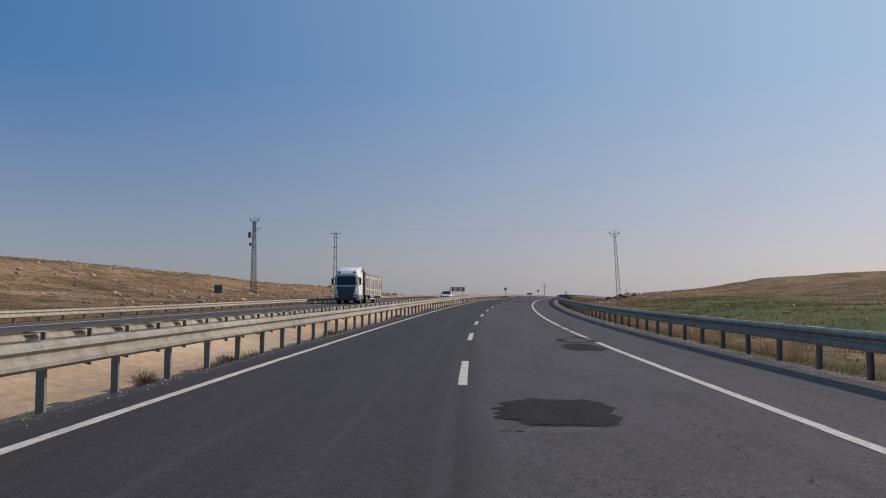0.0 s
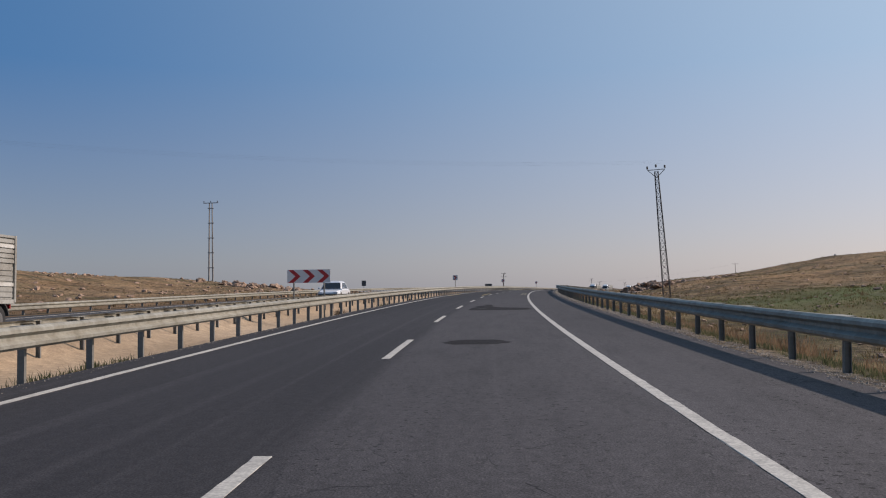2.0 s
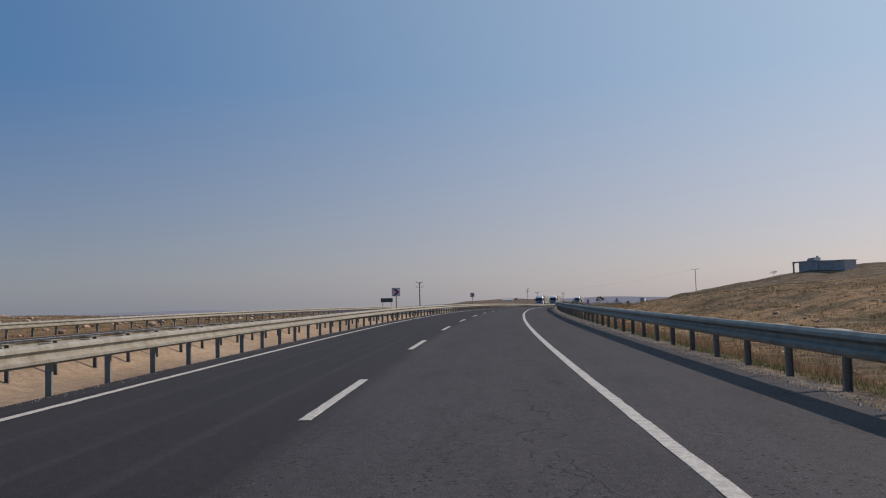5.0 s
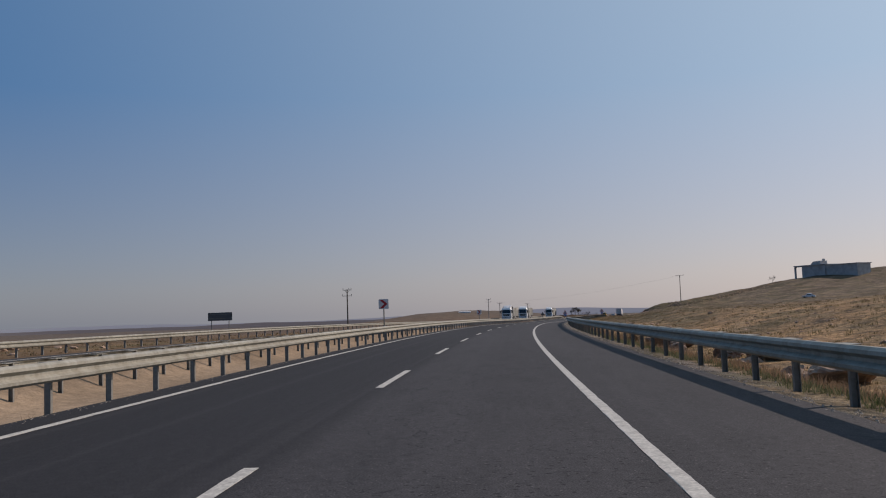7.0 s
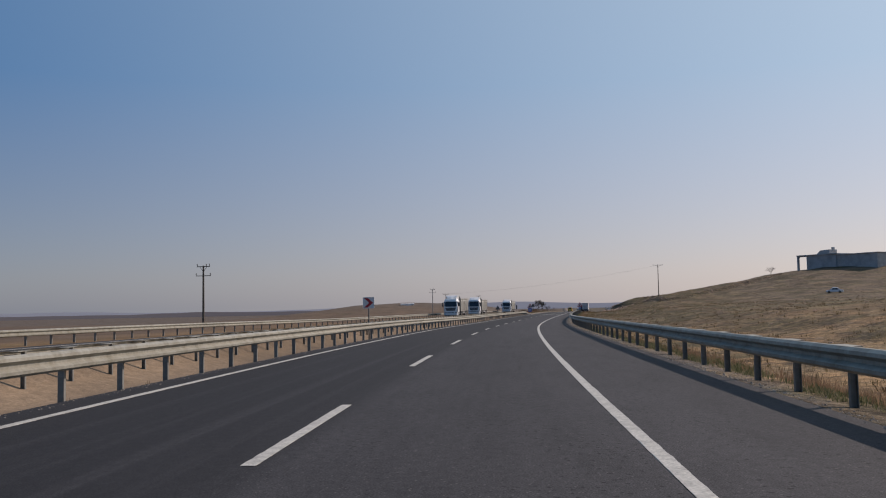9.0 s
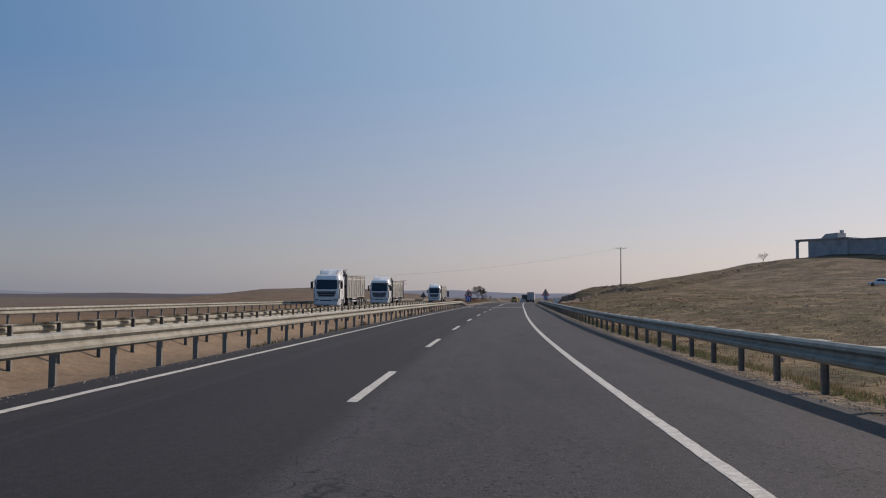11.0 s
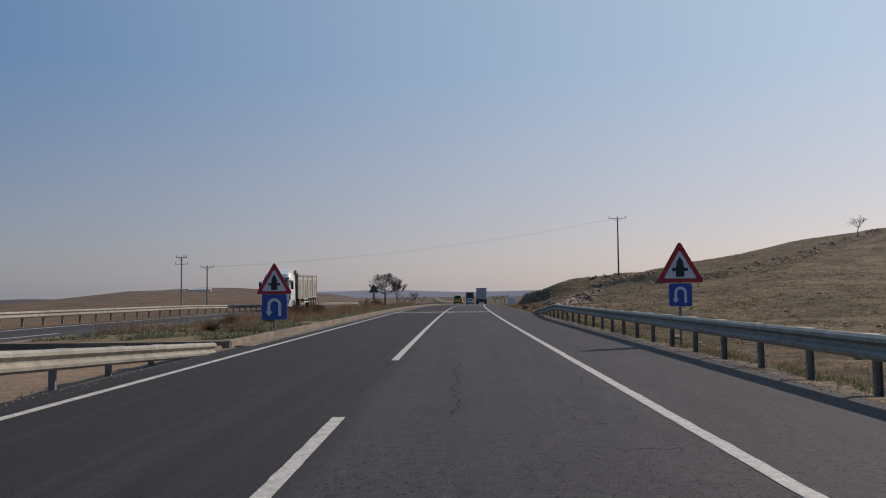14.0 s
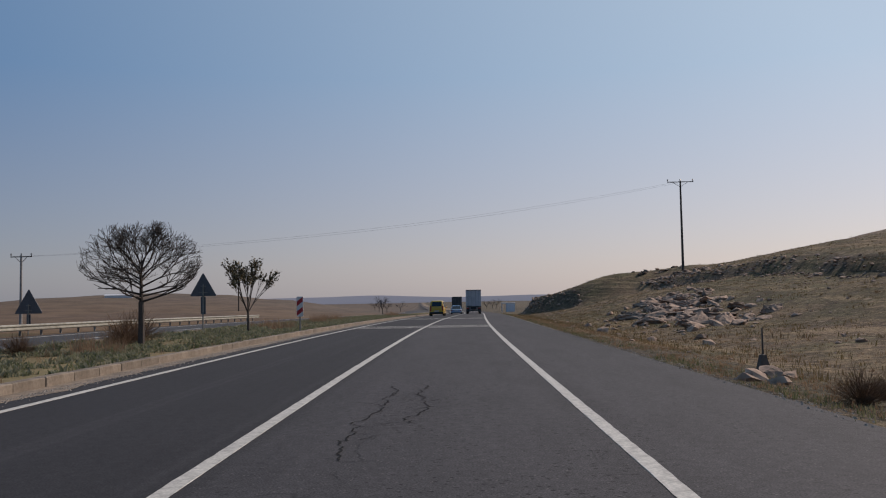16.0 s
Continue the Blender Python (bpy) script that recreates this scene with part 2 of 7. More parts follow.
def ground_material():
    """Soil tint from the mesh, painted bank shade and far haze included; patches of green and dark scrub, straw
    streaks, pale stones and clods on top.
    """
    m = bpy.data.materials.new("dry_ground")
    m.use_nodes = True
    nt = m.node_tree
    N = lambda kind: nt.nodes.new(kind)
    b = nt.nodes["Principled BSDF"]
    b.inputs["Roughness"].default_value, b.inputs["Specular IOR Level"].default_value = 0.95, 0.12
    at, st, tc = N("ShaderNodeAttribute"), N("ShaderNodeAttribute"), N("ShaderNodeTexCoord")
    at.attribute_name, st.attribute_name = "soil", "stony"

    def noise_at(size, detail=6.0, rough=0.62, squash=(1, 1, 1)):
        mp = N("ShaderNodeMapping")
        mp.inputs["Scale"].default_value = squash
        nt.links.new(tc.outputs["Object"], mp.inputs["Vector"])
        n = N("ShaderNodeTexNoise")
        n.inputs["Scale"].default_value, n.inputs["Detail"].default_value, n.inputs["Roughness"].default_value = size, detail, rough
        nt.links.new(mp.outputs[0], n.inputs["Vector"])
        return n.outputs["Fac"]

    def rng(v, lo, hi, a=0.0, c=1.0):
        r = N("ShaderNodeMapRange")
        for key, val in (("From Min", lo), ("From Max", hi), ("To Min", a), ("To Max", c)):
            r.inputs[key].default_value = val
        nt.links.new(v, r.inputs["Value"])
        return r.outputs["Result"]

    def mul(a, c):
        x = N("ShaderNodeMath")
        x.operation = "MULTIPLY"
        for k, v in enumerate((a, c)):
            if isinstance(v, float):
                x.inputs[k].default_value = v
            else:
                nt.links.new(v, x.inputs[k])
        return x.outputs[0]

    def mix(fac, a, c):
        x = N("ShaderNodeMix")
        x.data_type = "RGBA"
        nt.links.new(fac, x.inputs["Factor"])
        nt.links.new(a, x.inputs["A"])
        if isinstance(c, tuple):
            x.inputs["B"].default_value = (*c, 1)
        else:
            nt.links.new(c, x.inputs["B"])
        return x.outputs["Result"]

    def scaled(col, v):
        c, x = N("ShaderNodeCombineColor"), N("ShaderNodeMix")
        for k in range(3):
            nt.links.new(v, c.inputs[k])
        x.data_type, x.blend_type = "RGBA", "MULTIPLY"
        x.inputs["Factor"].default_value = 1.0
        nt.links.new(col, x.inputs["A"])
        nt.links.new(c.outputs[0], x.inputs["B"])
        return x.outputs["Result"]

    wild = rng(st.outputs["Fac"], 0.12, 0.35)
    col = at.outputs["Color"]
    big, mid, fine, grit = noise_at(0.11), noise_at(0.75), noise_at(3.5), noise_at(14.0, 5.0, 0.7)
    col = mix(mul(mul(rng(noise_at(0.16, 5.0), 0.47, 0.6), wild), 0.75), col, (0.062, 0.058, 0.027))
    col = mix(mul(mul(rng(mid, 0.5, 0.62), wild), 0.8), col, (0.075, 0.052, 0.034))
    col = mix(mul(mul(rng(noise_at(0.5, 5.0, 0.65, (0.3, 0.3, 7.0)), 0.5, 0.64), wild), 0.65), col, (0.24, 0.17, 0.095))
    col = mix(mul(mul(rng(noise_at(0.9, 5.0, 0.65, (0.25, 0.25, 6.0)), 0.54, 0.66), wild), 0.7), col, (0.055, 0.042, 0.028))
    calm = rng(wild, 0.0, 1.0, 0.3, 1.0)                     # bare sand is smoother than the steppe

    def eased(v):
        x, y = N("ShaderNodeMath"), N("ShaderNodeMath")
        x.operation, y.operation = "SUBTRACT", "MULTIPLY_ADD"
        nt.links.new(v, x.inputs[0])
        x.inputs[1].default_value, y.inputs[2].default_value = 1.0, 1.0
        nt.links.new(x.outputs[0], y.inputs[0])
        nt.links.new(calm, y.inputs[1])
        return y.outputs[0]

    col = scaled(col, rng(big, 0.32, 0.68, 0.75, 1.25))
    col = scaled(col, eased(rng(fine, 0.32, 0.68, 0.4, 1.6)))
    col = scaled(col, eased(rng(grit, 0.32, 0.68, 0.5, 1.5)))
    for size, keep, lo in ((0.8, 0.5, 0.1), (2.6, 0.55, 0.12)):
        v = N("ShaderNodeTexVoronoi")
        v.inputs["Scale"].default_value = size
        nt.links.new(tc.outputs["Object"], v.inputs["Vector"])
        pk = N("ShaderNodeSeparateColor")
        nt.links.new(v.outputs["Color"], pk.inputs[0])
        spot = mul(mul(rng(v.outputs["Distance"], lo, lo + 0.12, 1.0, 0.0), rng(pk.outputs[0], keep, keep + 0.04)), st.outputs["Fac"])
        col = mix(spot, col, (0.29, 0.22, 0.155))
    nt.links.new(col, b.inputs["Base Color"])
    last = None
    for h, dist, strength in ((mid, 0.22, 0.9), (fine, 0.09, 0.8), (grit, 0.03, 0.7)):
        bp = N("ShaderNodeBump")
        bp.inputs["Strength"].default_value, bp.inputs["Distance"].default_value = strength, dist
        nt.links.new(mul(h, calm), bp.inputs["Height"])
        if last:
            nt.links.new(last, bp.inputs["Normal"])
        last = bp.outputs[0]
    nt.links.new(last, b.inputs["Normal"])
    return m


ASPHALT = asphalt_material("asphalt", (0.0262, 0.0245, 0.0258), (0.0495, 0.0462, 0.048), 1.0)
ASPHALT_OPP = asphalt_material("asphalt_opposite", (0.048, 0.046, 0.045), (0.06, 0.057, 0.054), 0.5, -14.0)
PATCH = material("rough_asphalt_patch", (0.026, 0.025, 0.0258), 0.92, grain=0.75, grain_size=55, stain=0.7, stain_size=3.0, dark=(0.035, 0.033, 0.034), bump=0.9, bump_size=90, spec=0.12)
TORN_RIM = material("torn_asphalt_rim", (0.032, 0.0302, 0.031), 0.92, grain=0.75, grain_size=55, stain=0.8, stain_size=9.0, dark=(0.02, 0.019, 0.019), bump=1.0, bump_size=80, spec=0.12)
OLD_PATCH = material("pale_worn_asphalt", (0.1, 0.093, 0.085), 0.92, grain=0.4, grain_size=45, stain=0.6, stain_size=6.0, dark=(0.06, 0.056, 0.052), bump=0.6, bump_size=90, spec=0.12)
WHITE_LINE = material("worn_white_road_paint", (0.49, 0.462, 0.405), 0.65, grain=0.25, grain_size=40, stain=0.75, stain_size=9.0, dark=(0.3, 0.28, 0.245))
YELLOW_LINE = material("worn_yellow_road_paint", (0.5, 0.33, 0.05), 0.6, grain=0.2, grain_size=25, stain=0.8, stain_size=4.0, dark=(0.12, 0.1, 0.06))
FAINT_YELLOW = material("faded_yellow_road_paint", (0.135, 0.11, 0.054), 0.75, grain=0.6, grain_size=30, stain=1.0, stain_size=3.0, dark=(0.05, 0.047, 0.044))
SOIL = ground_material()
ZINC = material("weathered_galvanised_steel", (0.31, 0.295, 0.245), 0.6, 0.15, grain=0.14, grain_size=14, stain=0.75, stain_size=2.6, dark=(0.19, 0.17, 0.125), random_tint=0.12)
ZINC_DARK = material("grey_galvanised_post", (0.2, 0.195, 0.175), 0.6, 0.2, grain=0.15, grain_size=15, stain=0.5, stain_size=4, dark=(0.11, 0.1, 0.09), random_tint=0.15)
GRIT = material("mixed_gravel", (0.27, 0.235, 0.195), 0.9, grain=0.4, grain_size=25, stain=0.8, stain_size=18.0, dark=(0.1, 0.09, 0.08))
KERB = material("worn_concrete_kerb", (0.205, 0.162, 0.12), 0.9, grain=0.2, grain_size=20, stain=0.8, stain_size=3.0, dark=(0.14, 0.105, 0.075), bump=0.6, random_tint=0.22)
SIGN_RED = material("sign_red_sheeting", (0.42, 0.02, 0.025), 0.45, grain=0.06, stain=0.3, stain_size=3)
SIGN_WHITE = material("sign_white_sheeting", (0.62, 0.62, 0.62), 0.45, grain=0.05, stain=0.3, stain_size=3, dark=(0.42, 0.42, 0.41))
SIGN_BLUE = material("sign_blue_sheeting", (0.012, 0.07, 0.33), 0.45, grain=0.06, stain=0.3, stain_size=3)
SIGN_BLACK = material("sign_black_film", (0.015, 0.015, 0.016), 0.5, grain=0.1)
SIGN_BACK = material("grey_sign_back", (0.11, 0.115, 0.12), 0.5, 0.5, grain=0.15, stain=0.4, stain_size=4)
STEEL_DARK = material("dark_steel_lattice", (0.075, 0.07, 0.066), 0.6, 0.4, grain=0.2, stain=0.5, stain_size=2, dark=(0.05, 0.04, 0.035))
STEEL_GREY = material("grey_steel_pole", (0.17, 0.162, 0.155), 0.6, 0.3, grain=0.15, stain=0.4, stain_size=1)
POLE_CONCRETE = material("grey_concrete_pole", (0.3, 0.28, 0.255), 0.85, grain=0.15, stain=0.5, stain_size=1.0)
POLE_WOOD = material("weathered_wooden_pole", (0.1, 0.08, 0.062), 0.85, grain=0.25, grain_size=20, stain=0.5, stain_size=2)
CERAMIC = material("brown_insulator_glaze", (0.035, 0.03, 0.028), 0.3)
WIRE = material("aluminium_wire", (0.16, 0.16, 0.165), 0.5, 0.6)
ROCK = material("limestone_rock", (0.34, 0.225, 0.155), 0.92, grain=0.28, grain_size=6, stain=0.8, stain_size=1.3, dark=(0.13, 0.09, 0.065), bump=0.9, bump_size=7, random_tint=0.3)
BARK = material("dark_bark", (0.075, 0.058, 0.046), 0.9, grain=0.3, grain_size=30)
TWIG = material("bare_twigs", (0.05, 0.037, 0.029), 0.9, grain=0.25)


def blade_material(name, colour, second):
    """Thin blades: light passes through them, tint varies from tuft to tuft."""
    m = bpy.data.materials.new(name)
    m.use_nodes = True
    nt = m.node_tree
    nt.nodes.clear()
    geo = nt.nodes.new("ShaderNodeNewGeometry")
    mx = nt.nodes.new("ShaderNodeMix")
    mx.data_type = "RGBA"
    mx.inputs["A"].default_value, mx.inputs["B"].default_value = (*colour, 1), (*second, 1)
    nt.links.new(geo.outputs["Random Per Island"], mx.inputs["Factor"])
    d, t, s = nt.nodes.new("ShaderNodeBsdfDiffuse"), nt.nodes.new("ShaderNodeBsdfTranslucent"), nt.nodes.new("ShaderNodeMixShader")
    s.inputs[0].default_value = 0.45
    for n in (d, t):
        nt.links.new(mx.outputs["Result"], n.inputs["Color"])
    nt.links.new(d.outputs[0], s.inputs[1])
    nt.links.new(t.outputs[0], s.inputs[2])
    o = nt.nodes.new("ShaderNodeOutputMaterial")
    nt.links.new(s.outputs[0], o.inputs[0])
    return m


DRY_GRASS = blade_material("dry_grass", (0.32, 0.215, 0.13), (0.16, 0.1, 0.062))
GREEN_GRASS = blade_material("weedy_green", (0.055, 0.075, 0.032), (0.21, 0.19, 0.115))
LEAFY = blade_material("broad_leaved_weeds", (0.1, 0.115, 0.056), (0.26, 0.25, 0.18))
CROP = blade_material("green_crop_blades", (0.062, 0.088, 0.026), (0.12, 0.12, 0.052))
STEPPE = blade_material("steppe_straw", (0.185, 0.13, 0.07), (0.085, 0.072, 0.034))
BUSH = blade_material("withered_bush", (0.3, 0.2, 0.13), (0.15, 0.1, 0.068))
SCRUB = blade_material("brown_scrub", (0.15, 0.1, 0.06), (0.09, 0.065, 0.04))
DRY_LEAF = material("withered_leaves", (0.13, 0.1, 0.05), 0.85, grain=0.3)
CONCRETE = material("raw_concrete_wall", (0.42, 0.41, 0.4), 0.9, grain=0.18, grain_size=4, stain=0.7, stain_size=0.5, dark=(0.25, 0.24, 0.23))
CAB_WHITE = material("white_truck_paint", (0.72, 0.72, 0.71), 0.35, grain=0.04, stain=0.35, stain_size=2.0, dark=(0.5, 0.48, 0.45), coat=0.4)
CAB_GREY = material("silver_grey_cab_trim", (0.33, 0.34, 0.36), 0.4, 0.4, grain=0.05, coat=0.2)
DARK_PLASTIC = material("dark_plastic_trim", (0.025, 0.026, 0.03), 0.55, grain=0.1, stain=0.3, stain_size=3)
NAVY = material("dark_blue_bumper", (0.02, 0.028, 0.055), 0.4, grain=0.08, coat=0.3)
RUBBER = material("tyre_rubber", (0.022, 0.022, 0.022), 0.85, grain=0.2, stain=0.5, stain_size=5, dark=(0.05, 0.045, 0.04))
RIM = material("dusty_steel_rim", (0.2, 0.19, 0.18), 0.5, 0.6, grain=0.1, stain=0.5, stain_size=8)
TRAILER_GREY = material("weathered_aluminium_boards", (0.36, 0.35, 0.315), 0.55, 0.2, grain=0.12, grain_size=8, stain=0.55, stain_size=1.1, dark=(0.2, 0.175, 0.14), random_tint=0.12)
PALE_BOARD = material("pale_painted_board", (0.6, 0.585, 0.54), 0.5, grain=0.1, stain=0.6, stain_size=2.0, dark=(0.36, 0.33, 0.28))
BOX_PALE = material("pale_box_trailer_panel", (0.5, 0.47, 0.46), 0.5, grain=0.06, stain=0.5, stain_size=1.2, dark=(0.3, 0.28, 0.27))
TRAILER_DARK = material("dark_trailer_frame", (0.06, 0.058, 0.056), 0.7, grain=0.2, stain=0.4)
TARP = material("grey_tarpaulin", (0.12, 0.117, 0.115), 0.8, grain=0.15, stain=0.5, stain_size=2)
LAMP_GLASS = material("clear_lamp_lens", (0.6, 0.6, 0.62), 0.1, 0.0, coat=0.5)
LAMP_RED = material("red_lamp_lens", (0.3, 0.012, 0.012), 0.2, coat=0.5)
CAR_YELLOW = material("yellow_van_paint", (0.62, 0.36, 0.03), 0.35, grain=0.04, stain=0.2, coat=0.5)
CAR_WHITE = material("white_car_paint", (0.7, 0.71, 0.72), 0.35, grain=0.03, coat=0.5)
CAR_BLUE = material("pale_blue_car_paint", (0.2, 0.3, 0.4), 0.35, grain=0.03, coat=0.5)


def glass_material():
    m = bpy.data.materials.new("tinted_vehicle_glass")
    m.use_nodes = True
    b = m.node_tree.nodes["Principled BSDF"]
    b.inputs["Base Color"].default_value = (0.012, 0.015, 0.02, 1)
    b.inputs["Roughness"].default_value, b.inputs["Specular IOR Level"].default_value = 0.05, 0.6
    return m


GLASS = glass_material()

# ------------------------------------------------------------------ mesh helpers


class Shape:
    """Gathers vertices and faces of one mesh."""

    def __init__(self):
        self.v, self.f = [], []

    def add(self, verts, faces, m=None):
        n = len(self.v)
        self.v += [tuple(m @ Vector(p)) for p in verts] if m else [tuple(p) for p in verts]
        self.f += [tuple(i + n for i in face) for face in faces]
        return self

    def box(self, x0, y0, z0, x1, y1, z1, m=None, c=0.0):
        """A box; c chamfers its upright and long edges."""
        if c <= 0:
            v = [(x, y, z) for z in (z0, z1) for x, y in ((x0, y0), (x1, y0), (x1, y1), (x0, y1))]
            return self.add(v, [(3, 2, 1, 0), (4, 5, 6, 7), (0, 1, 5, 4), (1, 2, 6, 5), (2, 3, 7, 6), (3, 0, 4, 7)], m)
        rings = []
        for z, k in ((z0, c), (z0 + c, 0.0), (z1 - c, 0.0), (z1, c)):
            rings.append([(x0 + k + (c if k == 0 else 0.6 * c), y0 + k, z), (x1 - k - (c if k == 0 else 0.6 * c), y0 + k, z), (x1 - k, y0 + k + (c if k == 0 else 0.6 * c), z),
                          (x1 - k, y1 - k - (c if k == 0 else 0.6 * c), z), (x1 - k - (c if k == 0 else 0.6 * c), y1 - k, z), (x0 + k + (c if k == 0 else 0.6 * c), y1 - k, z),
                          (x0 + k, y1 - k - (c if k == 0 else 0.6 * c), z), (x0 + k, y0 + k + (c if k == 0 else 0.6 * c), z)])
        return self.loft(rings, m)

    def loft(self, rings, m=None, caps=True):
        n = len(rings[0])
        v = [p for r in rings for p in r]
        f = [(i * n + j, i * n + (j + 1) % n, (i + 1) * n + (j + 1) % n, (i + 1) * n + j) for i in range(len(rings) - 1) for j in range(n)]
        if caps:
            f += [tuple(reversed(range(n))), tuple(range((len(rings) - 1) * n, len(rings) * n))]
        return self.add(v, f, m)

    def tube(self, a, b, r0, r1=None, n=8):
        a, b = Vector(a), Vector(b)
        r1 = r0 if r1 is None else r1
        q = (b - a).to_track_quat("Z", "Y").to_matrix()
        ring = lambda c, r: [tuple(c + q @ Vector((r * math.cos(2 * math.pi * i / n), r * math.sin(2 * math.pi * i / n), 0))) for i in range(n)]
        return self.loft([ring(a, r0), ring(b, r1)])

    def bar(self, a, b, w, d=None):
        """A square bar from a to b."""
        a, b = Vector(a), Vector(b)
        d = w if d is None else d
        q = (b - a).to_track_quat("Z", "Y").to_matrix()
        ring = lambda c: [tuple(c + q @ Vector((x * w / 2, y * d / 2, 0))) for x, y in ((-1, -1), (1, -1), (1, 1), (-1, 1))]
        return self.loft([ring(a), ring(b)])

    def prism(self, outline, y0, y1, m=None):
        """An outline in x, z pushed from y0 to y1."""
        return self.loft([[(x, y0, z) for x, z in outline], [(x, y1, z) for x, z in outline]], m)

    def side(self, outline, x0, x1, m=None):
        """An outline in y, z pushed from x0 to x1."""
        return self.loft([[(x0, y, z) for y, z in outline], [(x1, y, z) for y, z in outline]], m)

    def wheel(self, y, z, x0, x1, r, n=20, c=0.05):
        ring = lambda x, q: [(x, y + q * math.cos(2 * math.pi * i / n), z + q * math.sin(2 * math.pi * i / n)) for i in range(n)]
        return self.loft([ring(x0, r - c), ring(x0 + (c if x1 > x0 else -c), r), ring(x1 - (c if x1 > x0 else -c), r), ring(x1, r - c)])

    def mesh(self, name, mat, smooth=False):
        me = bpy.data.meshes.new(name)
        me.from_pydata(self.v, [], self.f)
        bm = bmesh.new()
        bm.from_mesh(me)
        bmesh.ops.recalc_face_normals(bm, faces=bm.faces)
        bm.to_mesh(me)
        bm.free()
        if mat:
            me.materials.append(mat)
        if smooth:
            me.polygons.foreach_set("use_smooth", [True] * len(me.polygons))
        return me


def part(name, shape, mat, parent, label="", smooth=False):
    ob = new(name, shape.mesh(name, mat, smooth))
    ob.parent = parent
    if label:
        tagged(ob, label)
    return ob


def thing(name, m, label, category, group="", kind=""):
    """An Empty at the base of a thing."""
    ob = new(name)
    ob.empty_display_size = 0.2
    ob.matrix_world = m
    return tagged(ob, label, category, group, kind)


def solid(name, shape, mat, label, category, group="", kind="", m=None, smooth=False):
    ob = new(name, shape.mesh(name, mat, smooth))
    if m:
        ob.matrix_world = m
    return tagged(ob, label, category, group, kind)


def fractal(x, y, octaves=4, seed=0.0):
    return noise.fractal(Vector((x, y, seed)), 1.0, 2.0, octaves)


# ------------------------------------------------------------------ the ground


def ch(v):
    """Distance along the road from the plan's own chainage."""
    return 1.3275 * v + 2.8


EDGE_L, EDGE_R = -4.35, 5.9          # asphalt of the near carriageway
OPP_R, OPP_L = -8.9, -18.7           # asphalt of the opposite carriageway
RAIL_A, RAIL_B, RAIL_C, RAIL_R = -4.75, -8.35, -19.3, 6.35
ISLAND_FROM = 493.0              # the kerbed island begins


def step(v, lo, hi):
    t = min(1.0, max(0.0, (v - lo) / (hi - lo)))
    return t * t * (3 - 2 * t)


def scarp_line(s):
    """How far right the broken edge of the hill's upper terrace lies, by plan chainage."""
    return float(np.interp(s, [434, 440, 448, 463, 481, 520], [33, 30.5, 29.6, 29.3, 27.5, 20])) + 1.2 * noise.noise(Vector((s * 0.18, 0, 2.0)))


def ledge_line(lat):
    """How far along the ledge lies where it climbs the hill away from the road, by plan chainage."""
    return float(np.interp(lat, [30, 33, 37, 45, 55, 60, 75, 95], [440, 437.6, 440.5, 448, 455.5, 460.5, 471, 484])) + 0.8 * noise.noise(Vector((lat * 0.2, 0, 6.0)))


def bank_line(s):
    """How far right the undercut face of the bank stands, by plan chainage."""
    return float(np.interp(s, [492, 498, 503, 517, 555, 600], [20, 16, 14, 12, 11, 11])) + 0.9 * noise.noise(Vector((s * 0.35, 3.0, 0)))


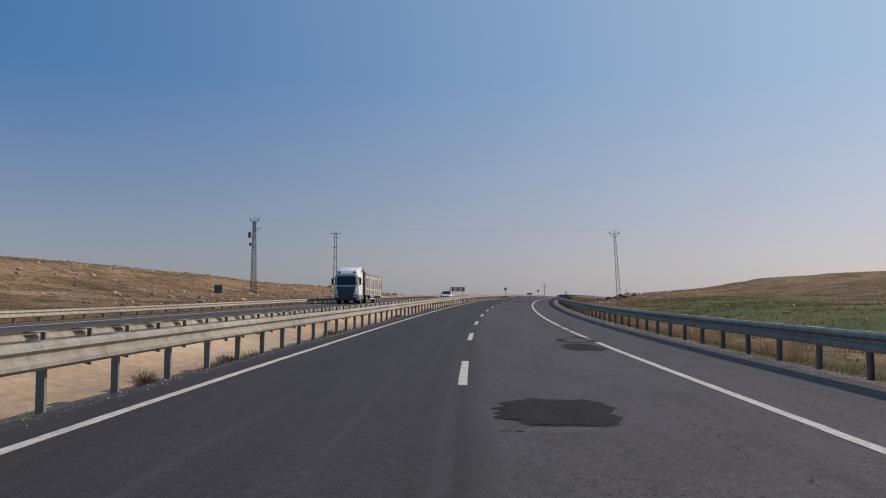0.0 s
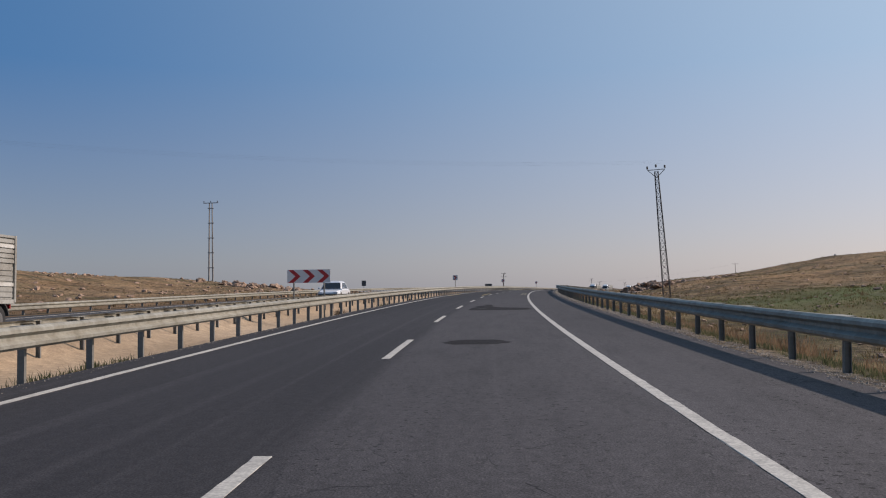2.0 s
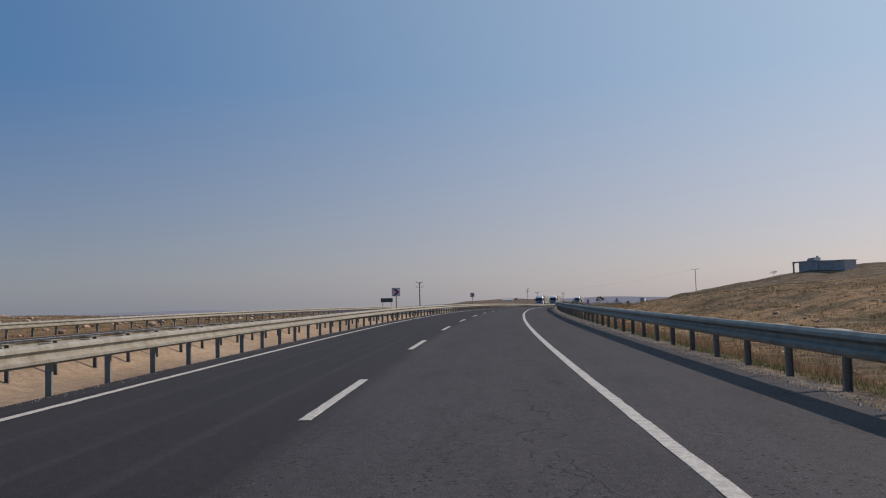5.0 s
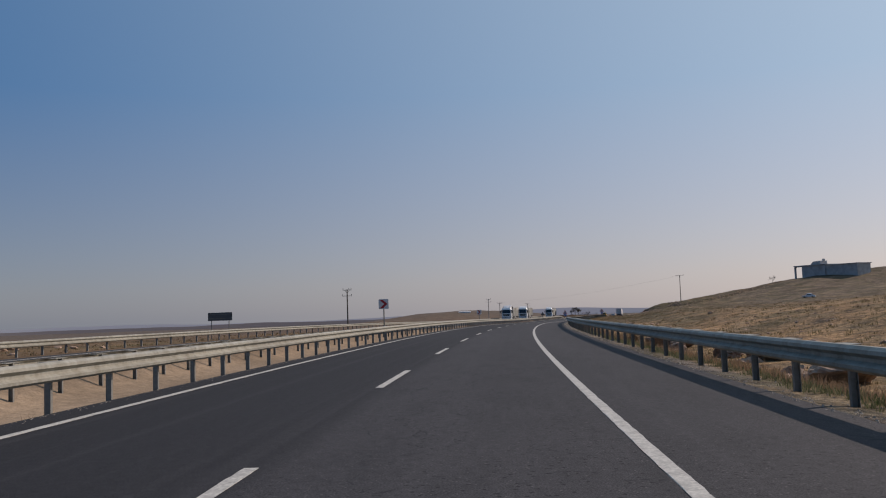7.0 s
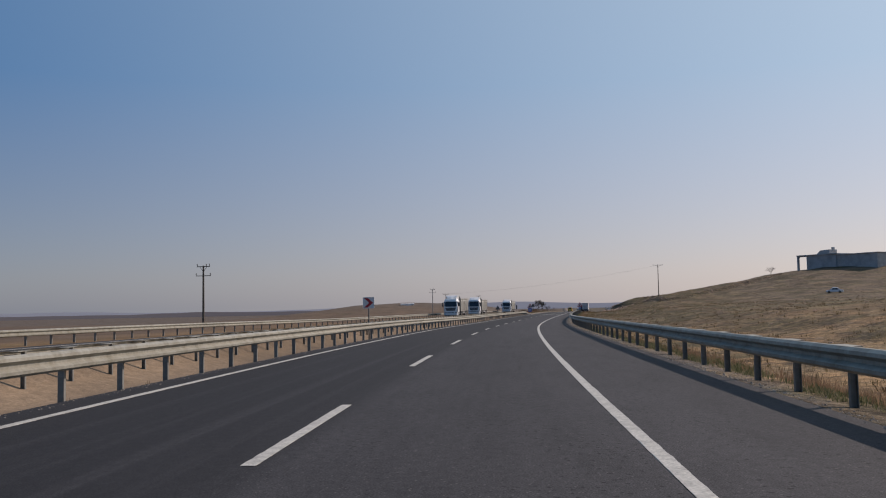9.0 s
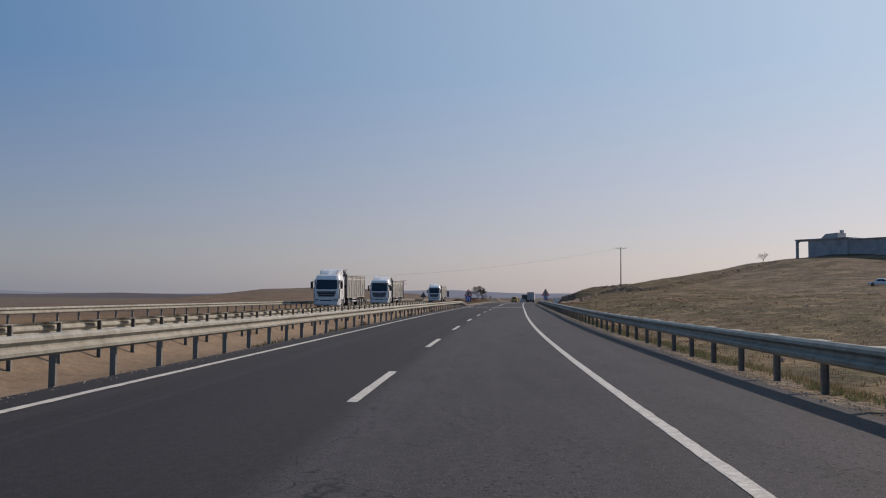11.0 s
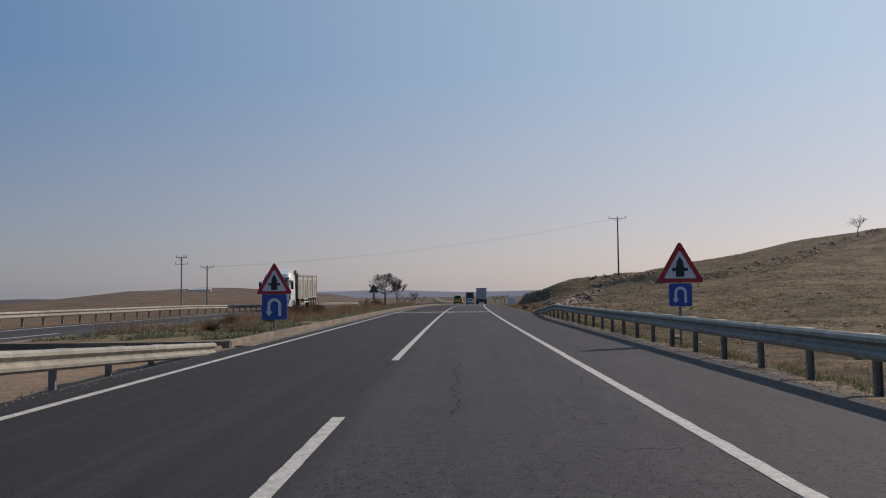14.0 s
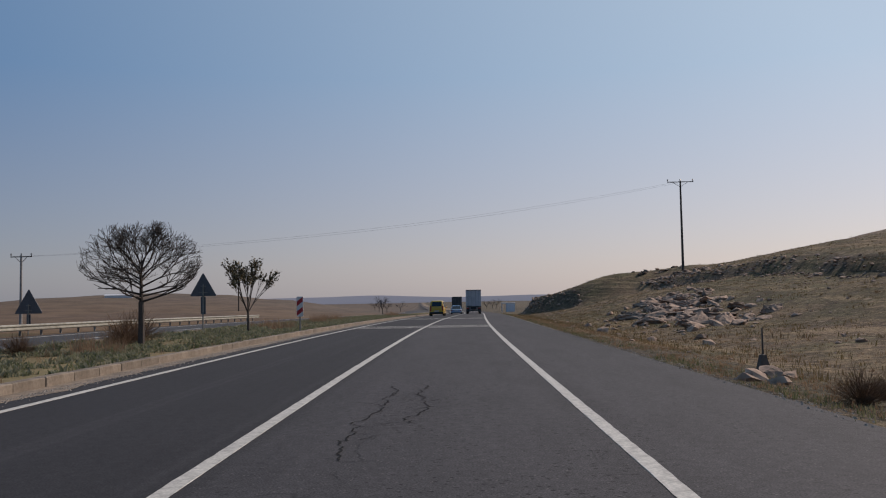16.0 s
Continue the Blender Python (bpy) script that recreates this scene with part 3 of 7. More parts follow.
def ground_height(s, lat):
    """Height of the land above the road's surface at the same distance along."""
    s = (s - 2.8) / 1.3275
    if lat > EDGE_R - 0.02:
        rise = float(np.interp(s, [-150, 0, 60, 100, 150, 200, 260, 320, 380, 405, 430, 465, 510, 545, 600, 700, 1200],
                               [3.5, 4.0, 3.8, 3.6, 4.4, 4.4, 3.4, 3.0, 3.0, 3.6, 7.0, 13.4, 14.2, 9.0, 2.5, 0.0, 0.0]))
        form = float(np.interp(lat, [6.6, 10, 16, 23, 35, 50, 62, 75, 90, 120, 200, 400, 3000], [0, -0.02, 0.05, 0.24, 0.46, 0.62, 0.78, 0.98, 1.1, 1.25, 1.4, 1.3, 0.5]))
        field = float(np.interp(lat, [6.6, 16, 23, 35, 45, 55, 75, 90], [0, 0.0, 0.08, 0.2, 0.34, 0.66, 1.0, 1.1]))
        form += (min(form, field) - form) * (1 - step(s, 95, 130))                # a level green field in front of the first slope
        heap = 0.4 * math.exp(-((s - 130.7) / 6.5) ** 2 - ((lat - 17.6) / 2.9) ** 2)
        ditch = heap - 0.5 * step(lat, 6.7, 8.6) * (1 - step(lat, 15, 24)) * (1 - 0.75 * step(s, 380, 400))
        scarp = -1.0 * (step(lat, scarp_line(s) - 13, scarp_line(s) - 1) - step(lat, scarp_line(s), scarp_line(s) + 1.4)) * step(s, 435, 441) * (1 - step(s, 488, 500))
        scarp = min(scarp, -1.0 * (step(s, ledge_line(lat) - 9, ledge_line(lat) - 0.8) - step(s, ledge_line(lat), ledge_line(lat) + 1.2)) * step(lat, 30, 33) * (1 - step(lat, 72, 92)))
        bank = scarp + 2.7 * step(lat, bank_line(s) - 0.4, bank_line(s) + 1.9) * (1 - step(lat, bank_line(s) + 3, bank_line(s) + 27)) * step(s, 494, 502) * (1 - step(s, 526, 538))
        knoll = 1.9 * math.exp(-((s - 156) / 42.0) ** 2) * step(lat, 33, 52)
        h = rise * form + knoll + ditch + bank - 0.05 * step(lat, EDGE_R, 6.5)
        rough_w = step(lat, 7.0, 22.0)
    elif lat > EDGE_L + 0.02:
        return -0.12
    elif lat >= (OPP_R if s < 368.4 else -10.76):
        island = step(s, 368.4, 369.4)
        ditch = float(np.interp(-lat, [4.5, 5.7, 7.4, 8.35, 8.85], [0, -0.42, -0.45, -0.3, -0.02])) * (1 - step(s, 358, 368))
        h = ditch - 0.03 + island * 0.15 * step(-lat, 4.72, 4.78)
        h += 0.05 * fractal(s * 0.5, lat * 0.9, 3, 4.0) * step(-lat, 4.7, 5.4) * (1 - step(-lat, 8.2, 8.8) * (1 - island))
        return h
    elif lat > OPP_L:
        return -0.12
    else:
        a = -lat
        rise = float(np.interp(s, [-150, 0, 60, 120, 170, 215, 300, 400, 480, 560, 640, 760, 1000, 1500, 3200], [9.5, 9.5, 9.2, 6.6, 3.6, 0.3, -2.2, -2.8, -2.6, -2.2, -2.0, -2.0, -2, -1, 0]))
        form = float(np.interp(a, [19.5, 30, 45, 60, 100, 200, 400, 900, 3500], [0, 0.05, 0.17, 0.6, 1.06, 1.32, 1.35, 1.3, 1.3]))
        h = rise * form - 0.25 * step(a, 19.6, 22)
        h += 11.0 * math.exp(-((a - 120) / 75.0) ** 2 - ((s - 650) / 110.0) ** 2) * step(a, 24, 60)     # a low rise in the far field
        rough_w = step(a, 20, 34)
    far = min(1.0, 0.25 + abs(lat) / 90.0)
    h += rough_w * (0.16 * fractal(s * 0.22, lat * 0.22, 3, 1.0) + 0.6 * far * fractal(s * 0.035, lat * 0.05, 3, 7.0))
    return h


def lay(s, lat, lift=0.0):
    """A place on the land."""
    return on_road(s, lat, ground_height(s, lat) + lift)


def meadow(s, lat):
    """Where the young green crop stands, by plan chainage."""
    return step(lat, 12.5, 17) * (1 - step(lat, 27, 35)) * (1 - step(s, 92, 108))


def soil_colour(s, lat):
    s = (s - 2.8) / 1.3275
    n1, n2, n3 = fractal(s * 0.02, lat * 0.03, 4, 2.0), fractal(s * 0.09, lat * 0.13, 3, 5.0), fractal(s * 0.012, lat * 0.012, 3, 9.0)
    brown, ochre, green, sand, gravel, red = (0.135, 0.085, 0.049), (0.205, 0.128, 0.064), (0.07, 0.078, 0.028), (0.42, 0.315, 0.215), (0.15, 0.125, 0.1), (0.115, 0.082, 0.064)
    mixc = lambda a, b, t: tuple(x + (y - x) * min(1.0, max(0.0, t)) for x, y in zip(a, b))
    if lat > EDGE_R - 0.3:
        c = mixc(brown, ochre, 0.5 + 0.9 * n1)
        c = mixc(c, (0.072, 0.09, 0.031), meadow(s, lat) * (0.95 + 0.5 * n2))
        c = mixc(c, green, 0.8 * (n2 - 0.05) + 0.55 * step(lat, 6.5, 7.0) * (1 - step(lat, 9, 13)))
        c = mixc(c, (0.17, 0.116, 0.056), 0.75 * step(s, 290, 340) * (1 - step(lat, 30, 55)))
        late = step(s, 235, 300)
        streak = fractal(s * 0.03, lat * 0.22, 4, 15.0)
        c = mixc(c, (0.155, 0.098, 0.068), late * (0.35 + 1.6 * streak))
        c = mixc(c, (0.075, 0.066, 0.034), late * (0.25 - 1.8 * streak + 0.6 * n2))
        c = mixc(c, (0.11, 0.084, 0.044), 0.45 * late)
        c = mixc(c, (0.33, 0.2, 0.1), 0.7 * step(s, 100, 130) * (1 - step(s, 250, 300)) * (0.8 + 0.6 * n1))
        c = mixc(c, (0.15, 0.11, 0.078), 0.8 * step(lat, 40, 60) * step(s, 300, 360))
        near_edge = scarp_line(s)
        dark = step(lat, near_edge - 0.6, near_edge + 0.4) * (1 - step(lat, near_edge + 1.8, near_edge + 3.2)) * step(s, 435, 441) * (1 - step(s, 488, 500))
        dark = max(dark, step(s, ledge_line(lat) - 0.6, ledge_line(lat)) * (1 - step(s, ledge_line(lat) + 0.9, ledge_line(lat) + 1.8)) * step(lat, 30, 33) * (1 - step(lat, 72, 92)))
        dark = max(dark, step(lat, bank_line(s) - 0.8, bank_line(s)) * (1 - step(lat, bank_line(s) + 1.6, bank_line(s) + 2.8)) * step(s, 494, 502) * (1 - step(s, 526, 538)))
        c = mixc(c, (0.08, 0.064, 0.05), 0.85 * dark)                          # bare earth of the broken bank, its face's shade darkened into the colour
        c = mixc(gravel if s < 396 else (0.08, 0.064, 0.042), c, step(lat, 6.3, 6.9) if s < 396 else step(lat, 6.6, 8.5))
        # far slopes greyed in the colour to stand in for haze
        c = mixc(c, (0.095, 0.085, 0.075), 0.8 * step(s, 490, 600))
        return c, (0.35 + 0.5 * step(lat, 9, 20) * (0.6 + n1)) * (1 - 0.8 * meadow(s, lat))
    if lat > (OPP_R - 0.3 if s < 368.4 else -11.0):
        c = mixc(sand, (0.33, 0.235, 0.15), 0.4 + 0.9 * n2)
        c = mixc(c, (0.205, 0.146, 0.096), 0.4 * step(s, 60, 120) + 0.6 * step(s, 150, 260))
        c = mixc(c, mixc((0.13, 0.12, 0.055), (0.2, 0.15, 0.08), 0.5 + n2), 0.85 * step(s, 366, 373))
        # distance haze painted into the far median's tint
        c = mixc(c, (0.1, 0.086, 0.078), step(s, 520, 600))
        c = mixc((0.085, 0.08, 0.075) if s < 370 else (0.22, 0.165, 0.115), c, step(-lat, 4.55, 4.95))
        return c, 0.1
    c = mixc(brown, ochre, 0.6 + 0.9 * n1)
    c = mixc(c, (0.36, 0.23, 0.135), 0.8 * step(-lat, 25, 45) * (0.45 + 1.2 * n2) * (1 - step(s, 190, 240)))
    c = mixc(c, green, 0.5 * (n2 - 0.1))
    # grey haze mixed into the colour of the far left fields
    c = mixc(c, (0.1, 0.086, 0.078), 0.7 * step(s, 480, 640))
    c = mixc(c, red, (1 - step(s, 480, 640)) * (0.85 * step(s, 200, 290) * step(-lat, 22, 40)) * (0.8 + 0.4 * n3))
    return c, 0.6 * (1 - step(s, 180, 260)) * step(-lat, 24, 34) + 0.05


def build_ground():
    ss = list(np.arange(-60, 20, 4.0)) + list(np.arange(20, 584, 3.0)) + list(np.arange(584, 650, 1.0)) + list(np.arange(650, 740, 3.0)) + list(np.geomspace(740, 4200, 46))
    near_l = [4.35, 4.55, 4.72, 4.78, 5.0, 5.3, 5.7, 6.1, 6.5, 6.9, 7.4, 7.9, 8.4, 8.9, 9.3, 9.9, 10.5, 10.72, 10.8, 18.2, 18.7, 19.2, 19.8, 20.6, 22]
    left = near_l + list(np.arange(24, 130, 3.0)) + list(np.geomspace(132, 3400, 34))
    right = [5.9, 6.15, 6.4, 6.7, 7.1, 7.6, 8.2, 9, 10] + list(np.arange(11.2, 52, 1.0)) + list(np.arange(53, 110, 2.2)) + list(np.geomspace(112, 1.0e3, 24))
    lats = [-a for a in reversed(left)] + [-4.0, 0.0, 5.5] + right
    verts, cols, stony = [], [], []
    for s in ss:
        reach = 1.0 if s > 1100 else (0.2 + 0.8 * step(s, 700, 1100))
        for lat in lats:
            q = lat
            if lat > 110:
                q = 110 + (lat - 110) * reach * (3.0 if s > 1100 else 1.0)
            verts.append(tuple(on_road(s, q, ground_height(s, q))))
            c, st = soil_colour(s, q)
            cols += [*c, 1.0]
            stony.append(st)
    n = len(lats)
    faces = [(i * n + j, i * n + j + 1, (i + 1) * n + j + 1, (i + 1) * n + j) for i in range(len(ss) - 1) for j in range(n - 1)]
    me = bpy.data.meshes.new("ground")
    me.from_pydata(verts, [], faces)
    me.materials.append(SOIL)
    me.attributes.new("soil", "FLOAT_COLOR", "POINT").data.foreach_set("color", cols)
    me.attributes.new("stony", "FLOAT", "POINT").data.foreach_set("value", stony)
    me.polygons.foreach_set("use_smooth", [True] * len(me.polygons))
    return tagged(new("ground", me), "dry brown stony steppe with sparse grass and a sandy median ditch", "ground", kind="structure")


def road_sheet(name, lat0, lat1, s0, s1, mat, lift, label, category="road", columns=10, thick=0.1, stepm=3.0, edge=0.0, drift=lambda s: 0.0):
    """A strip that follows the road, with its own depth and (along, across) coordinates."""
    ss = np.arange(s0, s1 + 0.01, stepm) if s1 <= 800 else np.concatenate([np.arange(s0, 800, stepm), np.geomspace(800, s1, 40)])
    la = np.linspace(lat0, lat1, columns + 1)
    verts, faces, uvs = [], [], []
    for s in ss:
        for k, lat in enumerate(la):
            lat += drift(s)
            if edge and k in (0, columns):
                lat = lat + edge * (noise.noise(Vector((s * 0.6, lat, 3.0))) if edge > 0.04 else noise.fractal(Vector((s * 5.1, lat, 3.0)), 0.6, 2.0, 4))
            verts.append(tuple(on_road(s, lat, lift)))
            uvs.append((s, lat))
    n = len(la)
    faces = [(i * n + j, i * n + j + 1, (i + 1) * n + j + 1, (i + 1) * n + j) for i in range(len(ss) - 1) for j in range(n - 1)]
    base = len(verts)
    for s in ss:
        for lat in (lat0 + drift(s), lat1 + drift(s)):
            verts.append(tuple(on_road(s, lat, lift - thick)))
            uvs.append((s, lat))
    for i in range(len(ss) - 1):
        faces.append((i * n, (i + 1) * n, base + 2 * (i + 1), base + 2 * i))
        faces.append((i * n + n - 1, base + 2 * i + 1, base + 2 * i + 3, (i + 1) * n + n - 1))
    me = bpy.data.meshes.new(name)
    me.from_pydata(verts, [], faces)
    me.materials.append(mat)
    uv = me.uv_layers.new(name="road")
    idx = np.zeros(len(me.loops), dtype=np.int32)
    me.loops.foreach_get("vertex_index", idx)
    uv.data.foreach_set("uv", np.array(uvs, dtype=np.float32)[idx].ravel())
    return tagged(new(name, me), label, category, kind="structure")


build_ground()
road = road_sheet("road", EDGE_L, EDGE_R, -60, 900, ASPHALT, 0.0, "dark grey worn asphalt carriageway with two lanes and a shoulder", edge=0.05)
road_sheet("road_opposite", OPP_L, OPP_R, -60, 900, ASPHALT_OPP, 0.0, "grey asphalt carriageway for the oncoming traffic")

# ------------------------------------------------------------------ road markings
LANE_L, LANE_R = -3.6, 3.465
road_sheet("edge_line_left", LANE_L - 0.065, LANE_L + 0.065, -60, 800, WHITE_LINE, 0.005, "worn white painted edge line beside the median", "road marking", 2, 0.004, 0.3, 0.01)
for a, b in ((-60, 19.2), (20.9, 21.15), (21.55, 26.6), (27.4, 29.9), (30.7, 798)):
    road_sheet("edge_line_right", LANE_R - 0.07, LANE_R + 0.07, a, b, WHITE_LINE, 0.005, "worn white painted edge line beside the shoulder", "road marking", 2, 0.004, 0.2, 0.012, drift=lambda s: -0.07 * step(s, 70, 230))
road_sheet("edge_line_opposite", -11.5, -11.36, 500, 800, WHITE_LINE, 0.005, "white painted edge line along the far side of the island", "road marking", 2, 0.004)
road_sheet("edge_line_opposite", -10.05, -9.9, -60, 486, WHITE_LINE, 0.005, "white painted edge line of the oncoming carriageway", "road marking", 2, 0.004)
road_sheet("edge_line_opposite", -17.5, -17.35, -60, 800, WHITE_LINE, 0.005, "white painted edge line of the oncoming carriageway", "road marking", 2, 0.004)
DASH_AT, DASH_EVERY, DASH_LONG = 7.85, 11.99, 4.4
for i in range(-5, 40):
    a = DASH_AT + DASH_EVERY * i
    if a < ch(359.5):
        tagged(road_sheet("lane_dash", -0.065, 0.065, a, a + DASH_LONG, WHITE_LINE, 0.005, "white painted lane dash on the asphalt", "road marking", 2, 0.004, DASH_LONG / 26, 0.012), group="lane dashes")
road_sheet("lane_line_solid", -0.07, 0.07, 487.5, 800, WHITE_LINE, 0.005, "solid white painted line between the two lanes", "road marking", 2, 0.004, 0.2, 0.012)
for i in range(60):
    a = -54 + 12.0 * i
    tagged(road_sheet("lane_dash_opposite", -13.76, -13.63, a, a + 4.4, WHITE_LINE, 0.005, "white painted lane dash of the oncoming carriageway", "road marking", 1, 0.004, 2.2), group="oncoming lane dashes")
for s0 in (471.2, 531.7, 578.5, 606.0):
    for i in range(5):
        a = s0 + 0.93 * i
        tagged(road_sheet("rumble_bar", LANE_L + 0.1, LANE_R - 0.1, a, a + 0.26, WHITE_LINE, 0.009, "white raised rumble bar painted across both lanes", "road marking", 8, 0.008, 0.26), group="rumble bars")

for lat, mat, a, b, w in ((-0.51, YELLOW_LINE, ch(102.3), ch(110.7), 0.14), (-3.45, YELLOW_LINE, ch(102.3), ch(110.9), 0.13), (2.84, FAINT_YELLOW, ch(101.8), ch(110.6), 0.19), (3.09, FAINT_YELLOW, ch(101.8), ch(110.6), 0.19)):
    road_sheet("old_yellow_line", lat - w / 2, lat + w / 2, a, b, mat, 0.007, "old worn yellow temporary lane line", "road marking", 2, 0.004, 0.2, 0.035)

# ------------------------------------------------------------------ rail parts shared by all guard rails
BEAM_LONG, POST_EVERY = 4.0, 2.0
_prof = [(0.0, -0.155), (0.03, -0.152), (0.078, -0.115), (0.083, -0.07), (0.012, -0.022), (0.012, 0.022), (0.083, 0.07), (0.078, 0.115), (0.03, 0.152), (0.0, 0.155)]


def beam_mesh():
    s = Shape()
    back = [(x - 0.009, z) for x, z in reversed(_prof)]
    s.prism(_prof + back, -0.03, BEAM_LONG + 0.05)
    return s.mesh("beam", ZINC)


def post_mesh():
    s = Shape()
    out = [(-0.05, -0.03), (0.05, -0.03), (0.05, 0.03), (0.042, 0.03), (0.042, -0.022), (-0.042, -0.022), (-0.042, 0.03), (-0.05, 0.03)]
    s.loft([[(x, y, -0.9) for x, y in out], [(x, y, 0.711) for x, y in out]])
    return s.mesh("post", ZINC_DARK)


def spacer_mesh():
    """The flat cap and web that hold the beam off its post."""
    s = Shape()
    s.box(-0.2, -0.26, 0.712, 0.0, 0.26, 0.722)
    return s.mesh("spacer", ZINC)


BEAM, POST, SPACER = beam_mesh(), post_mesh(), spacer_mesh()
BEAM_MID = 0.575


def guard_rail(lat, s0, s1, faces_right, label, rise=0.0, ramp=False):
    """Beams, posts and brackets; the beam stands on the traffic's side of its posts."""
    rail = thing("guard_rail", along(s0, lat, 0), label, "guard rail", "guard rails")
    rail_inv = rail.matrix_world.inverted()
    side = 1.0 if faces_right else -1.0
    drop_at = lambda q: (rise(q) if callable(rise) else rise) - (0.53 * max(0.0, (q - s1 + 12.0) / 12.0) if ramp else 0.0)
    s = s0
    while s < s1 - 0.1:
        jog = 0.012 * noise.noise(Vector((s * 0.31, lat, 0)))
        a, b = on_road(s, lat + side * 0.19 + jog, BEAM_MID + drop_at(s)), on_road(s + BEAM_LONG, lat + side * 0.19, BEAM_MID + drop_at(s + BEAM_LONG))
        y = (b - a).normalized()
        x = Vector((y.y, -y.x, 0)).normalized() * side
        start = a if faces_right else b
        if not faces_right:
            y = -y
        z = x.cross(y)
        m = Matrix(((x.x, y.x, z.x, start.x), (x.y, y.y, z.y, start.y), (x.z, y.z, z.z, start.z), (0, 0, 0, 1)))
        for name, mesh in (("beam", BEAM),):
            ob = new(name, mesh)
            ob.parent = rail
            ob.matrix_basis = rail_inv @ m
        for j in range(2):
            q = s + 0.5 + j * POST_EVERY
            lean = radians(2.0 * noise.noise(Vector((q * 0.7, lat, 5.0))))
            pm = along(q, lat, drop_at(q), 0 if faces_right else 180, False) @ Euler((lean, lean * 0.6, 0)).to_matrix().to_4x4()
            for name, mesh in (("post", POST), ("spacer", SPACER)):
                ob = new(name, mesh)
                ob.parent = rail
                ob.matrix_basis = rail_inv @ pm @ (Matrix.Translation((0.17, 0, 0)) if name == "spacer" else Matrix())
        s += BEAM_LONG
    return rail


# ------------------------------------------------------------------ signs


def flat(outline, y0=-0.004, y1=0.004):
    return Shape().prism(outline, y0, y1)


def sign_post(parent, x, top, bottom=-0.7, r=0.035, mat=None):
    return part("post", Shape().tube((x, 0.05, bottom), (x, 0.05, top), r, r, 10), mat or ZINC_DARK, parent)


def chevron(x, z, w, h):
    k = w * 0.42
    return [(x - w / 2, z - h / 2), (x - w / 2 + k, z - h / 2), (x + w / 2, z), (x - w / 2 + k, z + h / 2), (x - w / 2, z + h / 2), (x + w / 2 - k, z)]


def rounded(x0, z0, x1, z1, r=0.04, n=4):
    out = []
    for cx, cz, a0 in ((x1 - r, z0 + r, -90), (x1 - r, z1 - r, 0), (x0 + r, z1 - r, 90), (x0 + r, z0 + r, 180)):
        for i in range(n + 1):
            a = radians(a0 + 90 * i / n)
            out.append((cx + r * math.cos(a), cz + r * math.sin(a)))
    return out


def chevron_sign(m, count, width, height, base, label):
    """Faces -y. The panel's lower edge lies base above the ground."""
    sign = thing("chevron_sign", m, label, "road sign", "chevron signs")
    part("panel", flat(rounded(-width / 2, base, width / 2, base + height, 0.03), 0.0, 0.02), SIGN_WHITE, sign)
    part("panel_back", flat(rounded(-width / 2 + 0.01, base + 0.01, width / 2 - 0.01, base + height - 0.01, 0.03), 0.021, 0.028), SIGN_BACK, sign)
    pitch = width / count
    for i in range(count):
        x = -width / 2 + pitch * (i + 0.5)
        part("chevron", flat(chevron(x, base + height / 2, pitch * (0.86 if count > 1 else 0.8), height * (0.98 if count > 1 else 0.84)), -0.004, -0.0005), SIGN_RED, sign, "dark red arrow")
    for x in ((-width * 0.35, width * 0.35) if count > 1 else (0.0,)):
        sign_post(sign, x, base + height * 0.8)
    return sign


def triangle(cx, z0, w, r):
    h = w * 0.866
    pts = [(cx - w / 2, z0), (cx + w / 2, z0), (cx, z0 + h)]
    c = Vector((cx, z0 + h / 3))
    out = []
    for i, p in enumerate(pts):
        base = math.atan2(p[1] - c.y, p[0] - c.x)
        q = Vector(p) + (c - Vector(p)).normalized() * 2 * r
        for k in range(-3, 4):
            a = base + radians(20 * k)
            out.append((q.x + r * math.cos(a), q.y + r * math.sin(a)))
    return out


